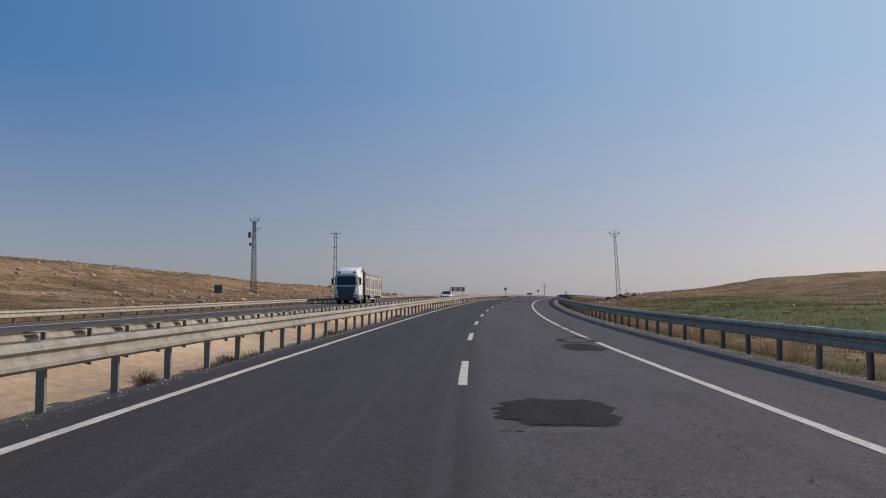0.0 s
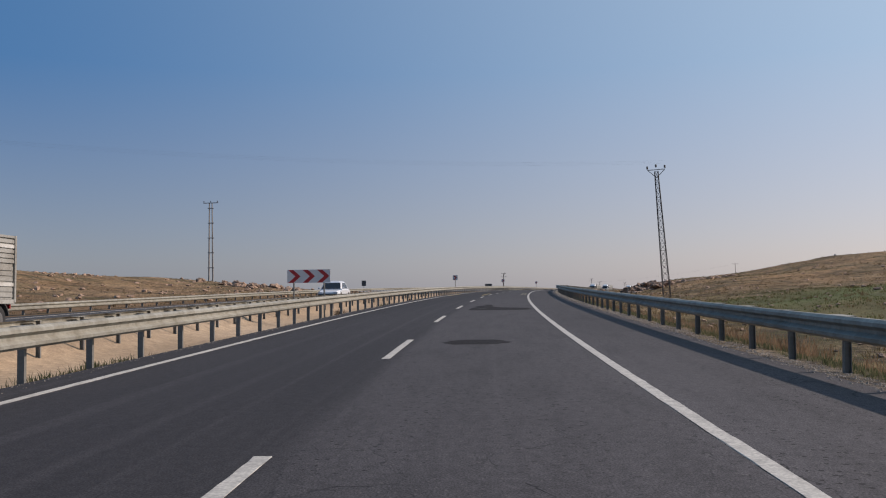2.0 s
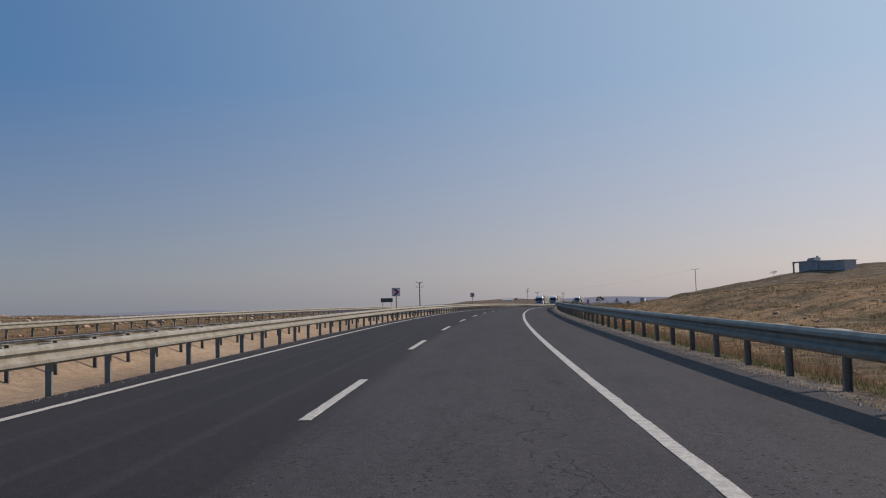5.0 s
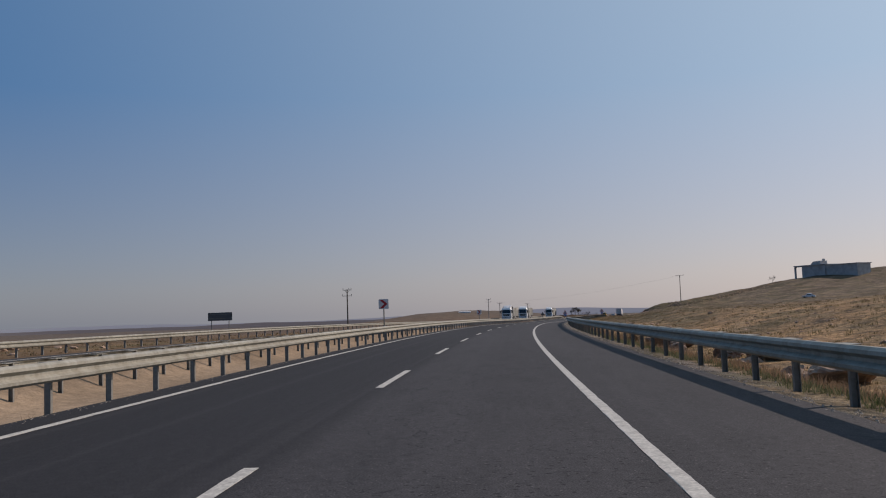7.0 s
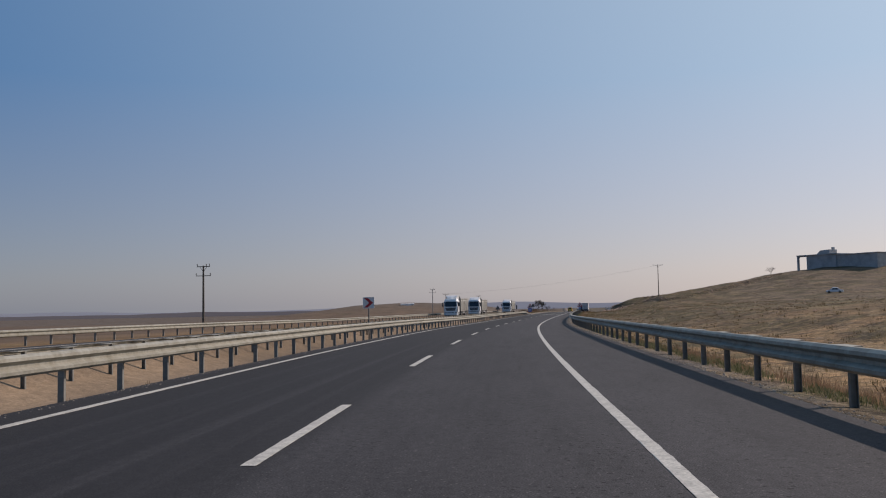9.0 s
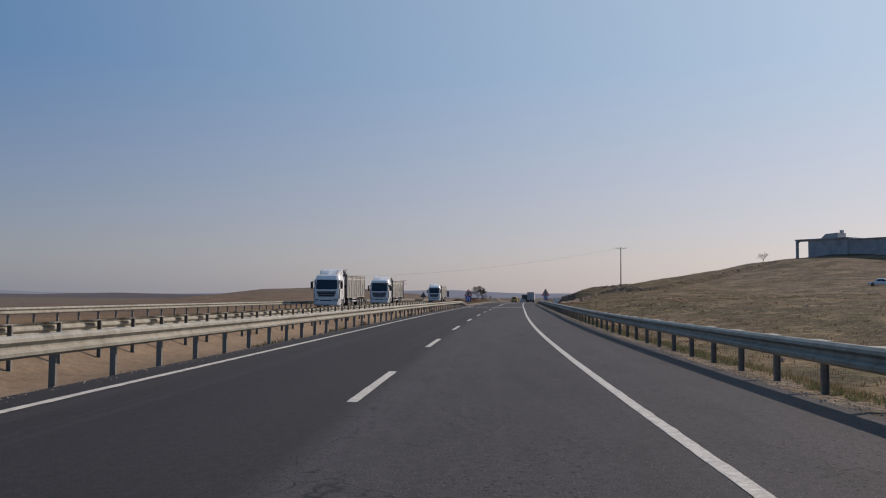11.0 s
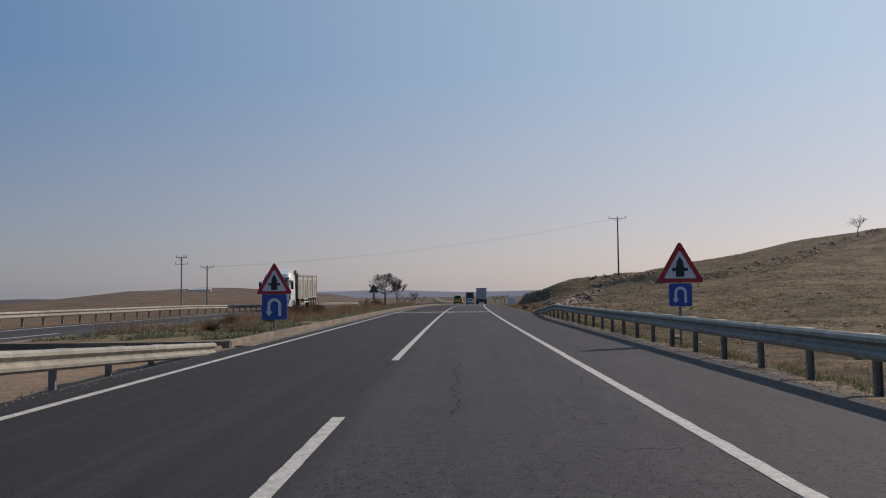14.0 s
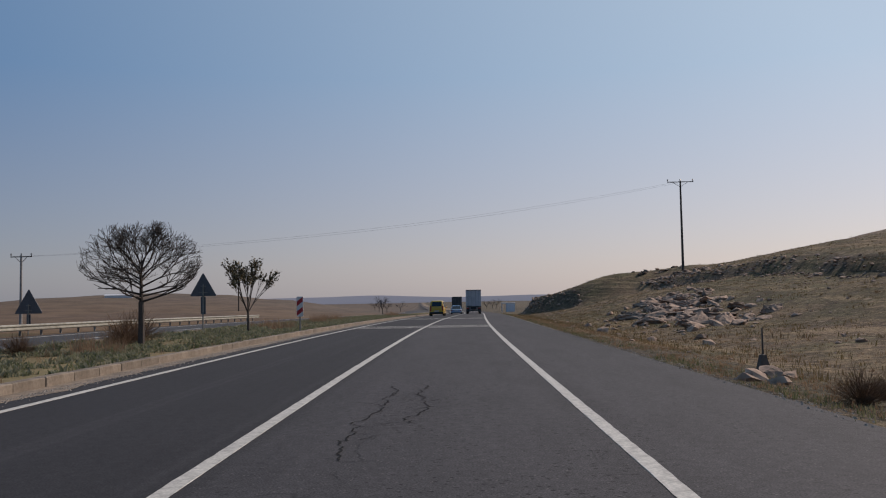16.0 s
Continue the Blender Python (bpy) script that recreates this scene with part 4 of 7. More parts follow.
def warning_sign(m, base, label, uturn=True, back=False, w=1.0, pw=0.72):
    """A red-edged warning triangle with a crossroads mark over a blue panel with a turn-back arrow."""
    sign = thing("warning_sign", m, label, "road sign", "warning signs")
    z = base + (pw + 0.02 if uturn else 0.0)
    part("triangle_panel", flat(triangle(0, z, w, 0.05), 0.0, 0.02), SIGN_BACK if back else SIGN_RED, sign)
    if back:
        part("lower_panel", flat(rounded(-0.12, z - 0.85, 0.12, z - 0.03, 0.02), 0.0, 0.02), SIGN_BACK, sign)
        part("clamp", Shape().box(-0.2, 0.0, z + 0.15, 0.2, 0.05, z + 0.19).box(-0.12, 0.0, z + 0.45, 0.12, 0.05, z + 0.49), ZINC_DARK, sign)
    else:
        part("triangle_field", flat(triangle(0, z + 0.1, w * 0.68, 0.03), -0.004, -0.0005), SIGN_WHITE, sign, "white field")
        mark = [(x * w * 1.15, z + 0.1 + (h - 0.1) * w * 1.08) for x, h in ((-0.075, 0.13), (0.075, 0.13), (0.075, 0.24), (0.14, 0.24), (0.14, 0.3), (0.075, 0.3), (0.055, 0.42), (0.0, 0.52), (-0.055, 0.42), (-0.075, 0.3), (-0.14, 0.3), (-0.14, 0.24), (-0.075, 0.24))]
        part("crossroads_mark", flat(mark, -0.008, -0.0045), SIGN_BLACK, sign, "black crossroads mark")
    if uturn:
        part("blue_panel", flat(rounded(-pw / 2, base, pw / 2, base + pw, 0.04), 0.0, 0.02), SIGN_BLUE, sign)
        k = pw / 0.72
        arc = [(math.cos(radians(15 * i)), math.sin(radians(15 * i))) for i in range(13)]
        outer, inner = [(0.2 * x, 0.42 + 0.2 * y) for x, y in arc], [(0.1125 * x, 0.42 + 0.1125 * y) for x, y in arc]
        outline = [(0.2, 0.1)] + outer + [(-0.2, 0.24), (-0.26, 0.24), (-0.155, 0.1), (-0.05, 0.24), (-0.1125, 0.24)] + list(reversed(inner)) + [(0.1125, 0.1)]
        outline = [(x * k, base + z_ * k) for x, z_ in outline]
        part("turn_back_arrow", flat(outline, -0.004, -0.0005), SIGN_WHITE, sign, "white arrow that turns back")
    sign_post(sign, 0.0, z + 0.55)
    return sign


# ------------------------------------------------------------------ poles, towers and wires


def insulator(x, y, z, s=None):
    s = s or Shape()
    s.tube((x, y, z), (x, y, z + 0.12), 0.025, 0.025, 8)
    for k in range(3):
        s.tube((x, y, z + 0.1 + 0.09 * k), (x, y, z + 0.17 + 0.09 * k), 0.11, 0.06, 10)
    return s


def lattice(parent, height, w0, w1, mat, panels, bar=0.05, brace=0.028):
    """Four tapering legs with zigzag bracing."""
    at = lambda k, t: (lambda w: Vector(((w, -w)[k in (1, 2)] / 2, (w, -w)[k in (2, 3)] / 2, height * t)))(w0 + (w1 - w0) * t)
    for k in range(4):
        part("leg", Shape().bar(at(k, -0.03), at(k, 1), bar), mat, parent)
    for k in range(4):
        s = Shape()
        for i in range(panels):
            a, b = i / panels, (i + 1) / panels
            s.bar(at(k, a), at((k + 1) % 4, b), brace)
            s.bar(at((k + 1) % 4, a), at(k, b), brace)
            s.bar(at(k, b), at((k + 1) % 4, b), brace)
        part("bracing", s, mat, parent)


def lattice_tower(m, height, label, arm=1.1, extras=False):
    tower = thing("lattice_tower", m, label, "power tower", "power towers")
    lattice(tower, height, 0.74 if extras else 0.66, 0.36 if extras else 0.3, STEEL_DARK, 22 if extras else 20, 0.05 if extras else 0.042, 0.028 if extras else 0.02)
    s = Shape()
    for dx in (-1, 1):
        s.bar((0, 0, height - 0.6), (dx * arm, 0, height + 0.15), 0.05)
    s.bar((-arm, 0, height + 0.15), (arm, 0, height + 0.15), 0.06)
    part("crossarm", s, STEEL_DARK, tower)
    for x, z in ((-arm, 0.17), (0, 0.3), (arm, 0.17)):
        part("insulator", insulator(x, 0, height + z), CERAMIC, tower)
    if extras:
        for z, x in ((height - 1.2, 1.2), (height - 2.4, -0.9), (height - 3.6, -0.9)):
            part("bracket", Shape().bar((0, 0, z), (x, 0, z + 0.1), 0.05).bar((0, 0, z - 0.5), (x * 0.8, 0, z), 0.04), STEEL_DARK, tower)
        part("switch_box", Shape().box(-0.95, -0.2, height - 2.6, -0.55, 0.2, height - 1.7, c=0.03), STEEL_GREY, tower, "grey switch box")
        part("switch_box", Shape().box(-0.75, -0.15, height - 3.9, -0.45, 0.15, height - 3.4, c=0.03), STEEL_GREY, tower, "grey switch box")
    return tower


def twin_pole(m, height, label):
    """Two concrete legs tied by short rungs, with a crossarm."""
    pole = thing("twin_pole", m, label, "power pole", "power poles")
    for x in (-1, 1):
        part("leg", Shape().tube((x * 0.42, 0, -1), (x * 0.27, 0, height), 0.16, 0.1, 10), POLE_CONCRETE, pole)
    for i in range(5):
        z = height * (0.17 + 0.19 * i)
        part("rung", Shape().box(-0.62, -0.08, z, 0.62, 0.08, z + 0.16, c=0.02), POLE_CONCRETE, pole)
    part("crossarm", Shape().bar((-1.5, 0, height + 0.05), (1.5, 0, height + 0.05), 0.13), STEEL_GREY, pole)
    for x in (-1.4, 0, 1.4):
        part("insulator", insulator(x, 0, height + 0.1), CERAMIC, pole)
    return pole


def wire_pole(m, height, label, arm=1.4, second=False, mat=None, name="power_pole"):
    pole = thing(name, m, label, "power pole", "power poles")
    part("shaft", Shape().tube((0, 0, -1), (0, 0, height), 0.2, 0.12, 10), mat or POLE_WOOD, pole)
    s = Shape().bar((-arm, 0, height - 0.15), (arm, 0, height - 0.15), 0.11)
    s.bar((-arm * 0.55, 0, height - 0.2), (0, 0, height - 0.9), 0.05).bar((arm * 0.55, 0, height - 0.2), (0, 0, height - 0.9), 0.05)
    part("crossarm", s, STEEL_DARK, pole)
    for x in (-arm * 0.95, 0.0 if not second else arm * 0.45, arm * 0.95):
        part("insulator", insulator(x, 0, height - 0.1), CERAMIC, pole)
    if second:
        part("lower_crossarm", Shape().bar((-arm * 1.15, 0, height - 1.5), (arm * 1.15, 0, height - 1.5), 0.1), STEEL_DARK, pole)
        for x in (-arm * 1.1, arm * 1.1):
            part("insulator", insulator(x, 0, height - 1.45), CERAMIC, pole)
    return pole


def wire(a, b, sag, label, r=0.008):
    """One hanging wire."""
    a, b = Vector(a), Vector(b)
    side = Vector((b.y - a.y, a.x - b.x, 0)).normalized() * r
    up = Vector((0, 0, r))
    rings = []
    for i in range(33):
        t = i / 32
        p = a.lerp(b, t) - Vector((0, 0, 4 * sag * t * (1 - t)))
        rings.append([tuple(p + side), tuple(p + up), tuple(p - side), tuple(p - up)])
    return solid("overhead_wire", Shape().loft(rings), WIRE, label, "power line", "overhead wires")


# ------------------------------------------------------------------ vehicles


def wheel(parent, x, y, r, width, out, name="wheel"):
    """A tyre with its rim; out: +1 when its outer face points to +x."""
    hub = part(name, Shape().wheel(y, r, x - out * width / 2, x + out * width / 2, r, 24, 0.04), RUBBER, parent)
    s = Shape().wheel(y, r, x + out * (width / 2 - 0.03), x + out * (width / 2 + 0.012), r * 0.6, 16, 0.02)
    part("rim", s, RIM, hub)
    part("hub_cap", Shape().wheel(y, r, x + out * (width / 2 + 0.013), x + out * (width / 2 + 0.05), r * 0.22, 10, 0.02), RIM, hub)
    return hub


def truck(m, label, style, trailer_label=""):
    """A cab with a fixed tipper trailer. The front lies at y = 0, the rest behind it."""
    t = thing("truck", m, label, "truck", "oncoming trucks")
    W = 1.24
    roof = {"high": 3.5, "low": 3.3, "round": 3.4}[style]
    zs = [0.42, 0.95, 1.5, 1.95, 2.78, roof - 0.35, roof - 0.1, roof]
    fronts = [-0.05, 0.0, 0.01, -0.03, -0.22, -0.36, -0.58, -0.85]
    widths = [W - 0.03, W, W, W, W - 0.03, W - 0.07, W - 0.13, W - 0.24]
    face = lambda z: float(np.interp(z, zs, fronts))
    wide = lambda z: float(np.interp(z, zs, widths))

    def bow(x, z, r=0.3):
        """How far forward the cab's rounded face lies at x and z."""
        a = abs(x) - (wide(z) - r)
        return face(z) - 0.03 * (x / W) ** 2 - (0 if a <= 0 else r - math.sqrt(max(0.0, r * r - a * a)))

    def ring(z, back=-2.25):
        w = wide(z)
        xs = [-w, -w + 0.02, -w + 0.07, -w + 0.16, -w + 0.3, -w * 0.4, 0, w * 0.4, w - 0.3, w - 0.16, w - 0.07, w - 0.02, w]
        return [(x, bow(x, z), z) for x in xs] + [(w, -1.0, z), (w, back, z), (-w, back, z), (-w, -1.0, z)]

    def skin(z0, z1, x0, x1, off, deep=0.05, top=None):
        """A curved panel that follows the face between two heights; top gives its half width above."""
        rows = []
        for k in range(5):
            z = z0 + (z1 - z0) * k / 4
            a, c = (x0, x1) if top is None else (x0 + (top[0] - x0) * k / 4, x1 + (top[1] - x1) * k / 4)
            xs = [a + (c - a) * i / 10 for i in range(11)]
            rows.append([(x, bow(x, z) + off, z) for x in xs] + [(x, bow(x, z) - deep, z) for x in reversed(xs)])
        return Shape().loft(rows)

    levels = [0.95, 1.2, 1.5, 1.75, 1.95, 2.2, 2.5, 2.78, roof - 0.35, roof - 0.2, roof - 0.1, roof - 0.03, roof]
    part("cab", Shape().loft([ring(z) for z in levels]), CAB_WHITE, t)
    part("windscreen_surround", skin(1.9, 2.84, -W + 0.04, W - 0.04, 0.008), DARK_PLASTIC, t)
    part("windscreen", skin(1.96, 2.79, -W + 0.09, W - 0.09, 0.02), GLASS, t)
    for x in (-0.45, 0.35):
        part("wiper", Shape().bar((x, bow(x, 1.98) + 0.04, 1.98), (x + 0.5, bow(x + 0.5, 2.16) + 0.04, 2.16), 0.025), DARK_PLASTIC, t)
    part("sun_visor", skin(2.82, 2.98, -W + 0.1, W - 0.1, 0.13 if style != "low" else 0.02, -0.09 if style != "low" else 0.05), CAB_GREY if style == "high" else (CAB_WHITE if style == "low" else DARK_PLASTIC), t)
    dark = NAVY if style == "high" else DARK_PLASTIC
    lo, hi = {"high": (0.66, 1.8), "low": (1.2, 1.72), "round": (1.1, 1.74)}[style]
    part("grille", skin(lo, hi, -0.72, 0.72, 0.015, top=(-0.98, 0.98)), dark, t)
    n = {"high": 5, "low": 2, "round": 4}[style]
    for i in range(n):
        z = lo + (hi - lo) * (i + 0.6) / n
        g = 0.72 + 0.22 * (z - lo) / (hi - lo)
        part("grille_bar", skin(z, z + 0.045, -g, g, 0.045, 0.0), CAB_GREY if style != "high" else SIGN_BACK, t)
    part("badge", Shape().box(-0.16, bow(0, hi) + 0.02, hi - 0.16, 0.16, bow(0, hi) + 0.055, hi - 0.06, c=0.01), RIM, t)
    part("bumper", Shape().loft([[(x, bow(x, 0.95) + o, z) for x in [W * k / 8 for k in range(-8, 9)]] + [(W, -0.75, z), (-W, -0.75, z)] for z, o in ((0.36, -0.03), (0.46, 0.05), (0.8, 0.06), (0.97, 0.02))]), NAVY if style == "high" else CAB_WHITE, t)
    part("bumper_grille", skin(0.44, 0.64 if style == "high" else 0.9, -0.66, 0.66, 0.075, -0.02, top=(-0.58, 0.58)), dark, t)
    for x in (-1, 1):
        lamp = part("headlight", skin(0.68, 0.94, min(x * 0.72, x * 1.14), max(x * 0.72, x * 1.14), 0.075, -0.02), DARK_PLASTIC, t)
        part("lamp_lens", skin(0.72, 0.86, min(x * 0.76, x * 1.08), max(x * 0.76, x * 1.08), 0.09, -0.06), LAMP_GLASS, lamp)
        part("side_window", Shape().side([(-0.55, 2.0), (-1.42, 2.0), (-1.42, 2.74), (-0.72, 2.74)], x * (W - 0.05), x * (W + 0.008)), GLASS, t)
        for y in (-0.4, -1.55):
            part("door_seam", Shape().side([(y, 1.0), (y - 0.015, 1.0), (y - 0.015, 2.8), (y, 2.8)], x * (W - 0.05), x * (W + 0.004)), DARK_PLASTIC, t)
        part("air_guide", Shape().side([(-0.12, 1.0), (-0.34, 1.0), (-0.36, 1.9), (-0.22, 1.9)], x * (W - 0.06), x * (W + 0.006)), CAB_GREY if style == "high" else DARK_PLASTIC, t)
        mir = part("mirror", Shape().box(x * (W + 0.2) - 0.11, -0.3, 1.95, x * (W + 0.2) + 0.11, -0.1, 2.62, c=0.05), DARK_PLASTIC, t)
        part("mirror_arm", Shape().bar((x * W, -0.4, 2.66), (x * (W + 0.2), -0.2, 2.6), 0.05), DARK_PLASTIC, mir)
        part("mirror_arm", Shape().bar((x * W, -0.4, 1.98), (x * (W + 0.2), -0.2, 2.0), 0.05), DARK_PLASTIC, mir)
        part("door_step", Shape().box(x * (W - 0.12) - 0.1, -1.2, 0.45, x * (W - 0.12) + 0.1, -0.6, 0.95, c=0.04), CAB_WHITE, t)
        part("step_tread", Shape().box(x * W - 0.02, -1.15, 0.62, x * W + 0.012, -0.72, 0.7).box(x * W - 0.02, -1.15, 0.8, x * W + 0.012, -0.72, 0.88), DARK_PLASTIC, t)
        part("door_handle", Shape().box(x * (W + 0.002) - 0.01, -1.4, 1.72, x * (W + 0.03), -1.2, 1.77), DARK_PLASTIC, t)
        part("wheel_arch", Shape().loft([[(x * (W + e), -1.75 + q * math.cos(radians(a)), 0.55 + q * math.sin(radians(a))) for q, a in [(0.74, k) for k in range(0, 181, 15)] + [(0.6, k) for k in range(180, -1, -15)]] for e in (-0.3, 0.03)]), CAB_WHITE, t)
        part("arch_lining", Shape().loft([[(x * (W + e), -1.75 + 0.6 * math.cos(radians(a)), 0.55 + 0.6 * math.sin(radians(a))) for a in range(0, 181, 15)] for e in (-0.4, -0.01)]), DARK_PLASTIC, t)
        part("side_fairing", Shape().side([(-2.26, 1.0), (-2.45, 1.0), (-2.45, roof - 0.15), (-2.26, roof - 0.05)], x * (W - 0.06), x * (W - 0.03)), CAB_WHITE, t)
        wheel(t, x * 1.06, -1.75, 0.5, 0.32, x)
    # deflector on the roof
    top = roof + {"high": 0.34, "low": 0.55, "round": 0.42}[style]
    part("roof_deflector", Shape().loft([[(x * (0.7 + 0.3 * k) * (W - 0.1), -0.95 - 1.25 * k + 0.25 * (1 - abs(x)) * (1 - k), roof - 0.06 + (top - roof + 0.06) * math.sin(math.pi / 2 * k)) for x in (-1, -0.7, -0.3, 0, 0.3, 0.7, 1)] +
                                         [(x * (W - 0.1), -2.25, roof - 0.06 + (top - roof) * 0.5 * k) for x in (1, -1)] for k in (0.0, 0.25, 0.5, 0.75, 1.0)]), CAB_WHITE, t)
    if style == "low":
        for x in (-1, 1):
            part("roof_rack_bar", Shape().tube((x * 0.8, -0.75, roof - 0.05), (x * 0.8, -1.15, roof + 0.36), 0.025).tube((x * 0.8, -1.15, roof + 0.36), (x * 0.8, -1.9, roof + 0.5), 0.025), RIM, t)
    if style == "high":
        for x in (-0.8, 0.8):
            part("roof_lamp", Shape().box(x - 0.16, face(roof - 0.25) - 0.05, roof - 0.3, x + 0.16, face(roof - 0.25) + 0.06, roof - 0.18, c=0.02), DARK_PLASTIC, t)
    part("chassis", Shape().box(-0.45, -12.6, 0.72, 0.45, -1.0, 1.0).box(-0.9, -4.0, 0.75, 0.9, -3.3, 1.1, c=0.04), TRAILER_DARK, t)
    for x in (-1, 1):
        part("fuel_tank", Shape().box(x * 0.85 - 0.3, -3.3, 0.45, x * 0.85 + 0.3, -2.45, 0.98, c=0.12), RIM if x > 0 else TRAILER_DARK, t)
        wheel(t, x * 1.0, -4.75, 0.5, 0.46, x)
        part("mudguard", Shape().loft([[(x * e, -4.75 + r * math.cos(radians(a)), 0.52 + r * math.sin(radians(a))) for r, a in [(0.62, q) for q in range(10, 171, 20)] + [(0.58, q) for q in range(170, 9, -20)]] for e in (0.75, 1.24)]), TRAILER_DARK, t)
        for k, y in enumerate((-9.6, -10.92, -12.24)):
            wheel(t, x * 1.03, y, 0.49, 0.36, x)
            part("mudguard", Shape().loft([[(x * e, y + r * math.cos(radians(a)), 0.52 + r * math.sin(radians(a))) for r, a in [(0.62, q) for q in range(10, 171, 20)] + [(0.58, q) for q in range(170, 9, -20)]] for e in (0.8, 1.24)]), TRAILER_DARK, t)
        part("side_guard", Shape().box(x * 1.2 - 0.02, -8.7, 0.62, x * 1.2 + 0.02, -6.6, 0.74).box(x * 1.2 - 0.02, -8.7, 0.9, x * 1.2 + 0.02, -6.6, 1.0), CAB_WHITE, t)
    part("cab_back_gear", Shape().box(-0.9, -3.0, 1.0, 0.9, -2.45, 2.6, c=0.05).box(-1.1, -3.5, 1.0, -0.7, -3.1, 2.0), TRAILER_DARK, t)
    # tipper body
    y0, y1, z0, z1 = -3.65, -13.1, 1.18, 3.22
    part("tipper_floor", Shape().box(-1.22, y1, z0 - 0.16, 1.22, y0, z0), TRAILER_DARK, t)
    # dark frame colour on the front wall imitates the shade behind the cab
    part("front_wall", Shape().box(-1.24, y0 - 0.06, z0, 1.24, y0, z1 + 0.2), TRAILER_DARK, t)
    tail = Shape().box(-1.22, y1, z0, 1.22, y1 + 0.05, z1)
    for i in range(6):
        tail.box(-1.18, y1 - 0.035, z0 + 0.1 + 0.34 * i, 1.18, y1, z0 + 0.3 + 0.34 * i)
    part("tailgate", tail, TRAILER_GREY, t)
    bays = 4
    step_y = (y0 - y1) / bays
    for x in (-1, 1):
        for b in range(bays):
            a = y1 + step_y * b + 0.06
            e = a + step_y - 0.12
            lo = Shape().box(x * 1.2 - 0.02, a, z0, x * 1.2 + 0.02, e, z1)
            for i in (0, 1, 2, 4):
                z = z0 + 1.18 + 0.165 * i
                lo.box(x * 1.22, a, z, x * 1.262, e, z + 0.115)
            part("pale_board", Shape().box(x * 1.22, a, z0 + 1.675, x * 1.262, a + (e - a) * (0.96 if b % 2 else 0.86), z0 + 1.79), PALE_BOARD, t, "paler painted plank")
            if style == "high":
                part("pale_board", Shape().box(x * 1.252, a, z0 + 0.41, x * 1.258, e, z0 + 0.53), PALE_BOARD, t, "paler painted plank")
            for h in range(2):
                p, q = a + (e - a) * (0.02 + 0.5 * h), a + (e - a) * (0.46 + 0.5 * h)
                for i in range(6):
                    z = z0 + 0.06 + 0.175 * i
                    lo.box(x * 1.22, p, z, x * 1.252, q, z + 0.12)
                lo.box(x * 1.22, q, z0 + 0.02, x * 1.27, q + 0.05, z0 + 1.12)
            part("side_board", lo, TRAILER_GREY, t)
        for b in range(bays + 1):
            y = y1 + step_y * b
            part("stake", Shape().box(x * 1.24 - 0.05, y - 0.05, z0 - 0.12, x * 1.24 + 0.05, y + 0.05, z1 + 0.06), TRAILER_GREY, t)
        part("lower_rail", Shape().box(x * 1.23 - 0.04, y1, z0 - 0.16, x * 1.23 + 0.04, y0, z0 - 0.02), TRAILER_GREY, t)
        part("upper_rail", Shape().box(x * 1.23 - 0.045, y1, z1 - 0.03, x * 1.23 + 0.045, y0, z1 + 0.05), TRAILER_GREY, t)
        part("tail_lamp", Shape().box(x * 0.95 - 0.16, y1 - 0.04, 0.85, x * 0.95 + 0.16, y1 + 0.02, 1.0), LAMP_RED, t)
    rings = []
    for i in range(19):
        u, r = i / 18, 0.2 + 0.035 * math.sin(i * 1.65)
        cy, cz = y0 + 0.2 + 0.06 * math.sin(i * 1.05), z1 + 0.2 + 0.06 * math.cos(i * 0.85)
        rings.append([(-1.15 + 2.3 * u, cy + r * (1 + 0.12 * math.sin(3 * k + i)) * math.cos(math.pi * k / 5), cz + r * math.sin(math.pi * k / 5)) for k in range(10)])
    roll = Shape().loft(rings)
    part("tarpaulin_roll", roll, TARP, t)
    part("tarpaulin_flap", Shape().loft([[(-1.2 + 0.3 * k, y0 + 0.14 + 0.07 * math.sin(k * 1.9) + 0.5 * (1 - (z - 2.4)) * 0.2, z) for k in range(9)] + [(1.2 - 0.3 * k, y0 + 0.08, z) for k in range(9)] for z in (2.3, 2.7, 3.1, 3.4)]), TARP, t)
    part("hose", Shape().tube((0.5, -2.5, 2.2), (0.62, -3.0, 1.3), 0.03, 0.03, 6).tube((0.62, -3.0, 1.3), (0.5, y0 + 0.05, 1.6), 0.03, 0.03, 6), RUBBER, t)
    return t


